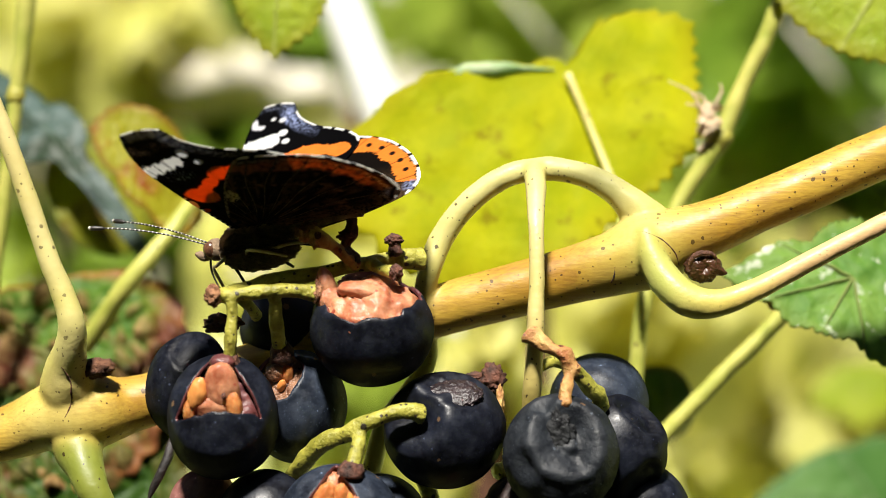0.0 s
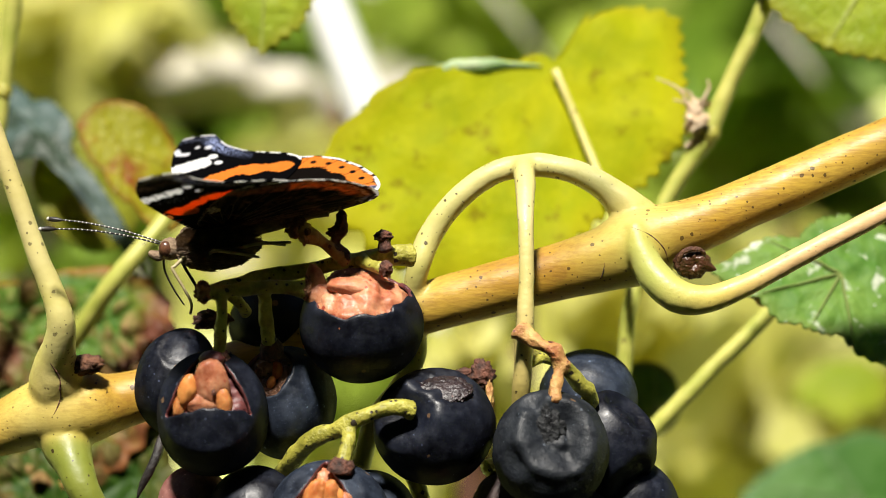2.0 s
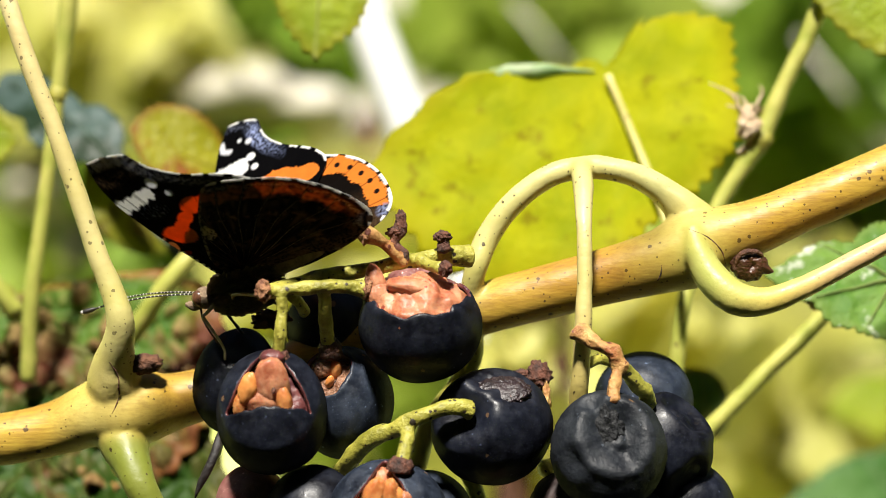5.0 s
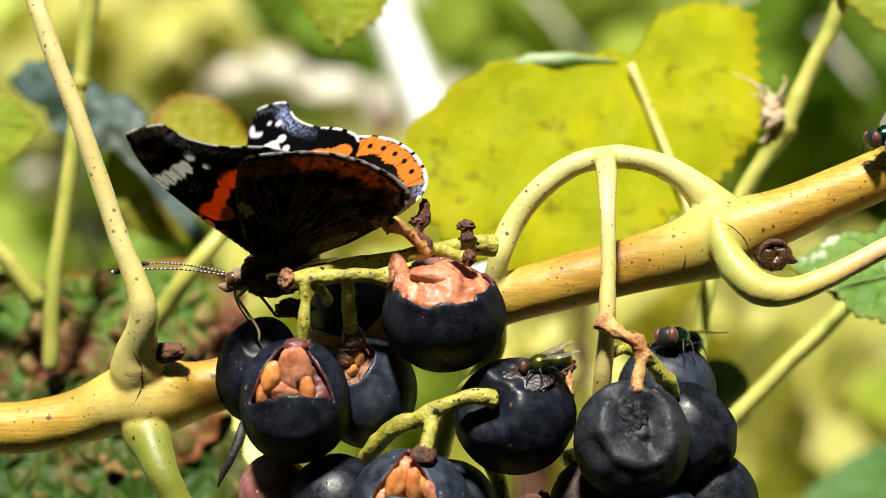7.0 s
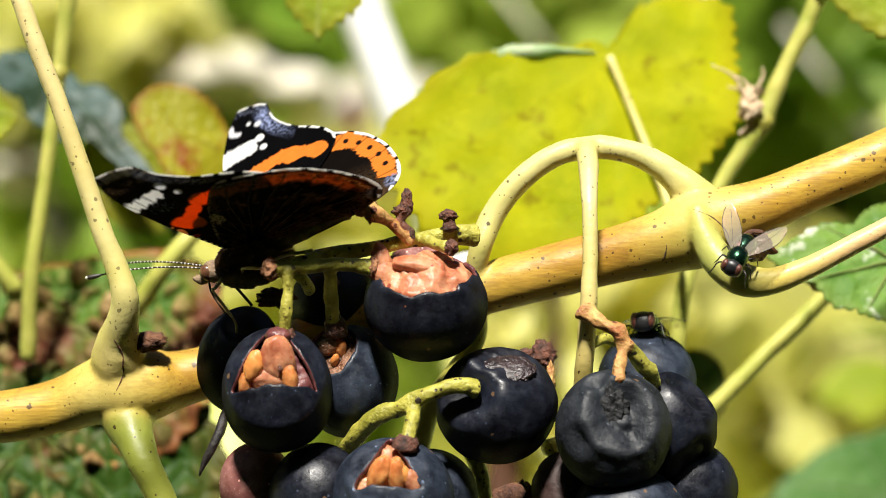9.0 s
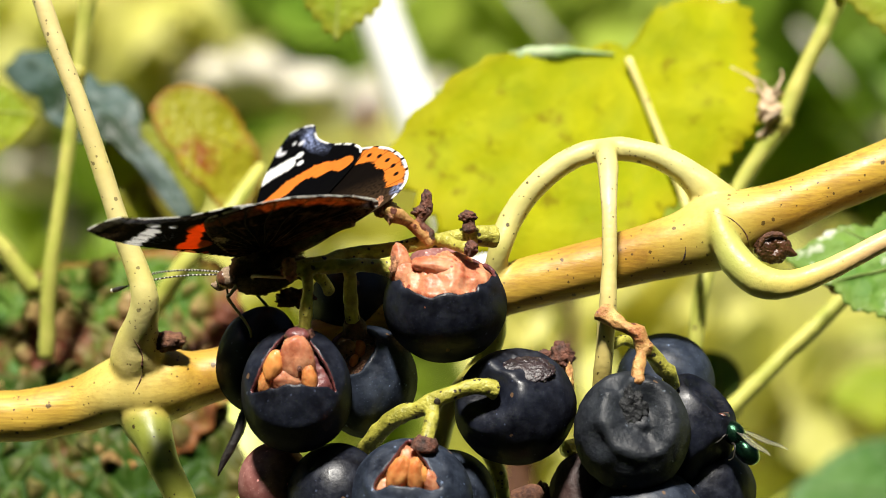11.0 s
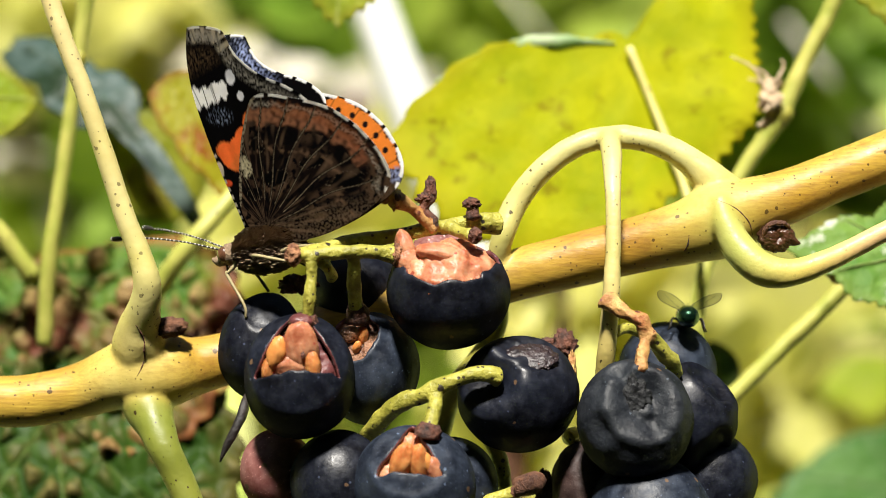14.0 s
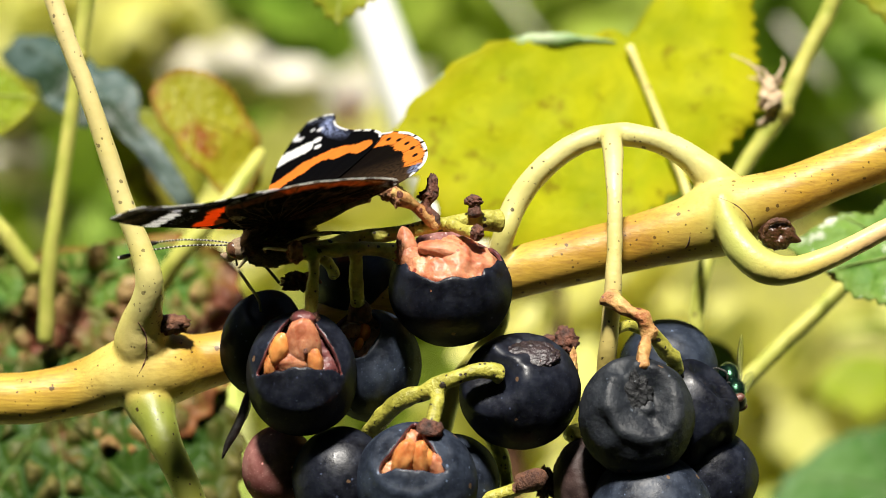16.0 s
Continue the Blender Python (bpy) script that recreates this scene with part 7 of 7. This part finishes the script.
    walk(fly_grape, [
        (0.0, stand((0.0298, -0.0400, 0.0769), (-1, 0, -0.3), (0, 0, 1))),
        (5.6, stand((0.0299, -0.0400, 0.0689), (-0.7, -0.5, -0.5), (0, -0.5, 1))),
        (6.2, stand((0.0249, -0.0300, 0.0310), (-0.3, -0.7, -0.6), (0, -0.5, 1))),
        (6.4, stand((0.0194, -0.0100, -0.0132), (0.35, -0.6, -0.65), (0.3, -0.55, 0.75))),
        (6.5, stand((0.0191, -0.0100, -0.0140), (0.35, -0.6, -0.65), (0.3, -0.55, 0.75))),
        (6.7, stand((0.0164, -0.0100, -0.0140), (-0.5, -0.8, -0.1), (0, -0.2, 1))),
        (7.0, stand((0.0157, -0.0100, -0.0143), (-0.95, -0.1, -0.15), (0, -0.2, 1))),
        (7.5, stand((0.0146, -0.0100, -0.0148), (-0.9, -0.2, -0.3), (0, -0.3, 1))),
        (7.8, stand((0.0131, -0.0120, -0.0155), (-0.7, -0.5, -0.5), (0, -0.6, 0.8))),
        (8.0, stand((0.0120, -0.0140, -0.0174), (-0.2, -0.5, -0.85), (0, -0.85, 0.5))),
        (8.2, stand((0.0121, -0.0150, -0.0239), (-0.1, -0.2, -0.98), (0, -0.98, 0.2))),
        (8.6, stand((0.0128, -0.0200, -0.0421), (0, -0.3, -0.95), (0, -0.95, 0.3))),
        (10.0, stand((0.0152, -0.0400, -0.0777), (0, -0.3, -0.95), (0, -0.95, 0.3))),
        (16.0, stand((0.0124, -0.0400, -0.0802), (0, -0.3, -0.95), (0, -0.95, 0.3))),
    ])
    walk(fly_top, [
        (0.0, stand((0.1289, 0.0600, -0.0019), (-1, 0, 0.0), (0, 0, 1))),
        (5.8, stand((0.1218, 0.0600, -0.0017), (-1, 0, 0.0), (0, 0, 1))),
        (6.6, stand((0.0919, 0.0400, -0.0077), (-0.95, -0.2, 0), (0, 0, 1))),
        (6.7, stand((0.0418, 0.0180, -0.0118), (-0.95, -0.2, 0), (0, 0, 1))),
        (7.0, stand((0.0365, 0.0068, -0.0123), (-0.55, -0.8, 0.15), (0, 0.1, 1))),
        (7.3, stand((0.0357, 0.0120, -0.0114), (-0.4, -0.8, 0.3), (0, 0.3, 1))),
        (7.5, stand((0.0351, 0.0069, -0.0104), (-0.1, -0.95, 0.3), (0, 0.3, 0.95))),
        (8.0, stand((0.0365, 0.0100, -0.0126), (-0.2, -0.9, 0.3), (0, 0.3, 0.95))),
        (8.2, stand((0.0360, 0.0100, -0.0126), (-0.2, -0.9, 0.3), (0, 0.3, 0.95))),
        (10.3, stand((0.0339, 0.0080, -0.0099), (-0.8, -0.5, 0.0), (0, 0, 1))),
        (10.5, stand((0.0328, 0.0090, -0.0105), (-0.97, 0.2, 0.0), (0, 0, 1))),
        (10.7, stand((0.0334, 0.0100, -0.0102), (-0.97, 0.2, 0.0), (0, 0, 1))),
        (10.8, stand((0.0476, 0.0200, 0.0063), (-0.5, 0.8, 0.3), (0, 0, 1))),
        (10.9, stand((0.1106, 0.0600, 0.0408), (0.2, 0.9, 0.3), (0, 0, 1))),
        (16.0, stand((0.1357, 0.1600, 0.0663), (0.2, 0.9, 0.3), (0, 0, 1))),
    ])


motions()
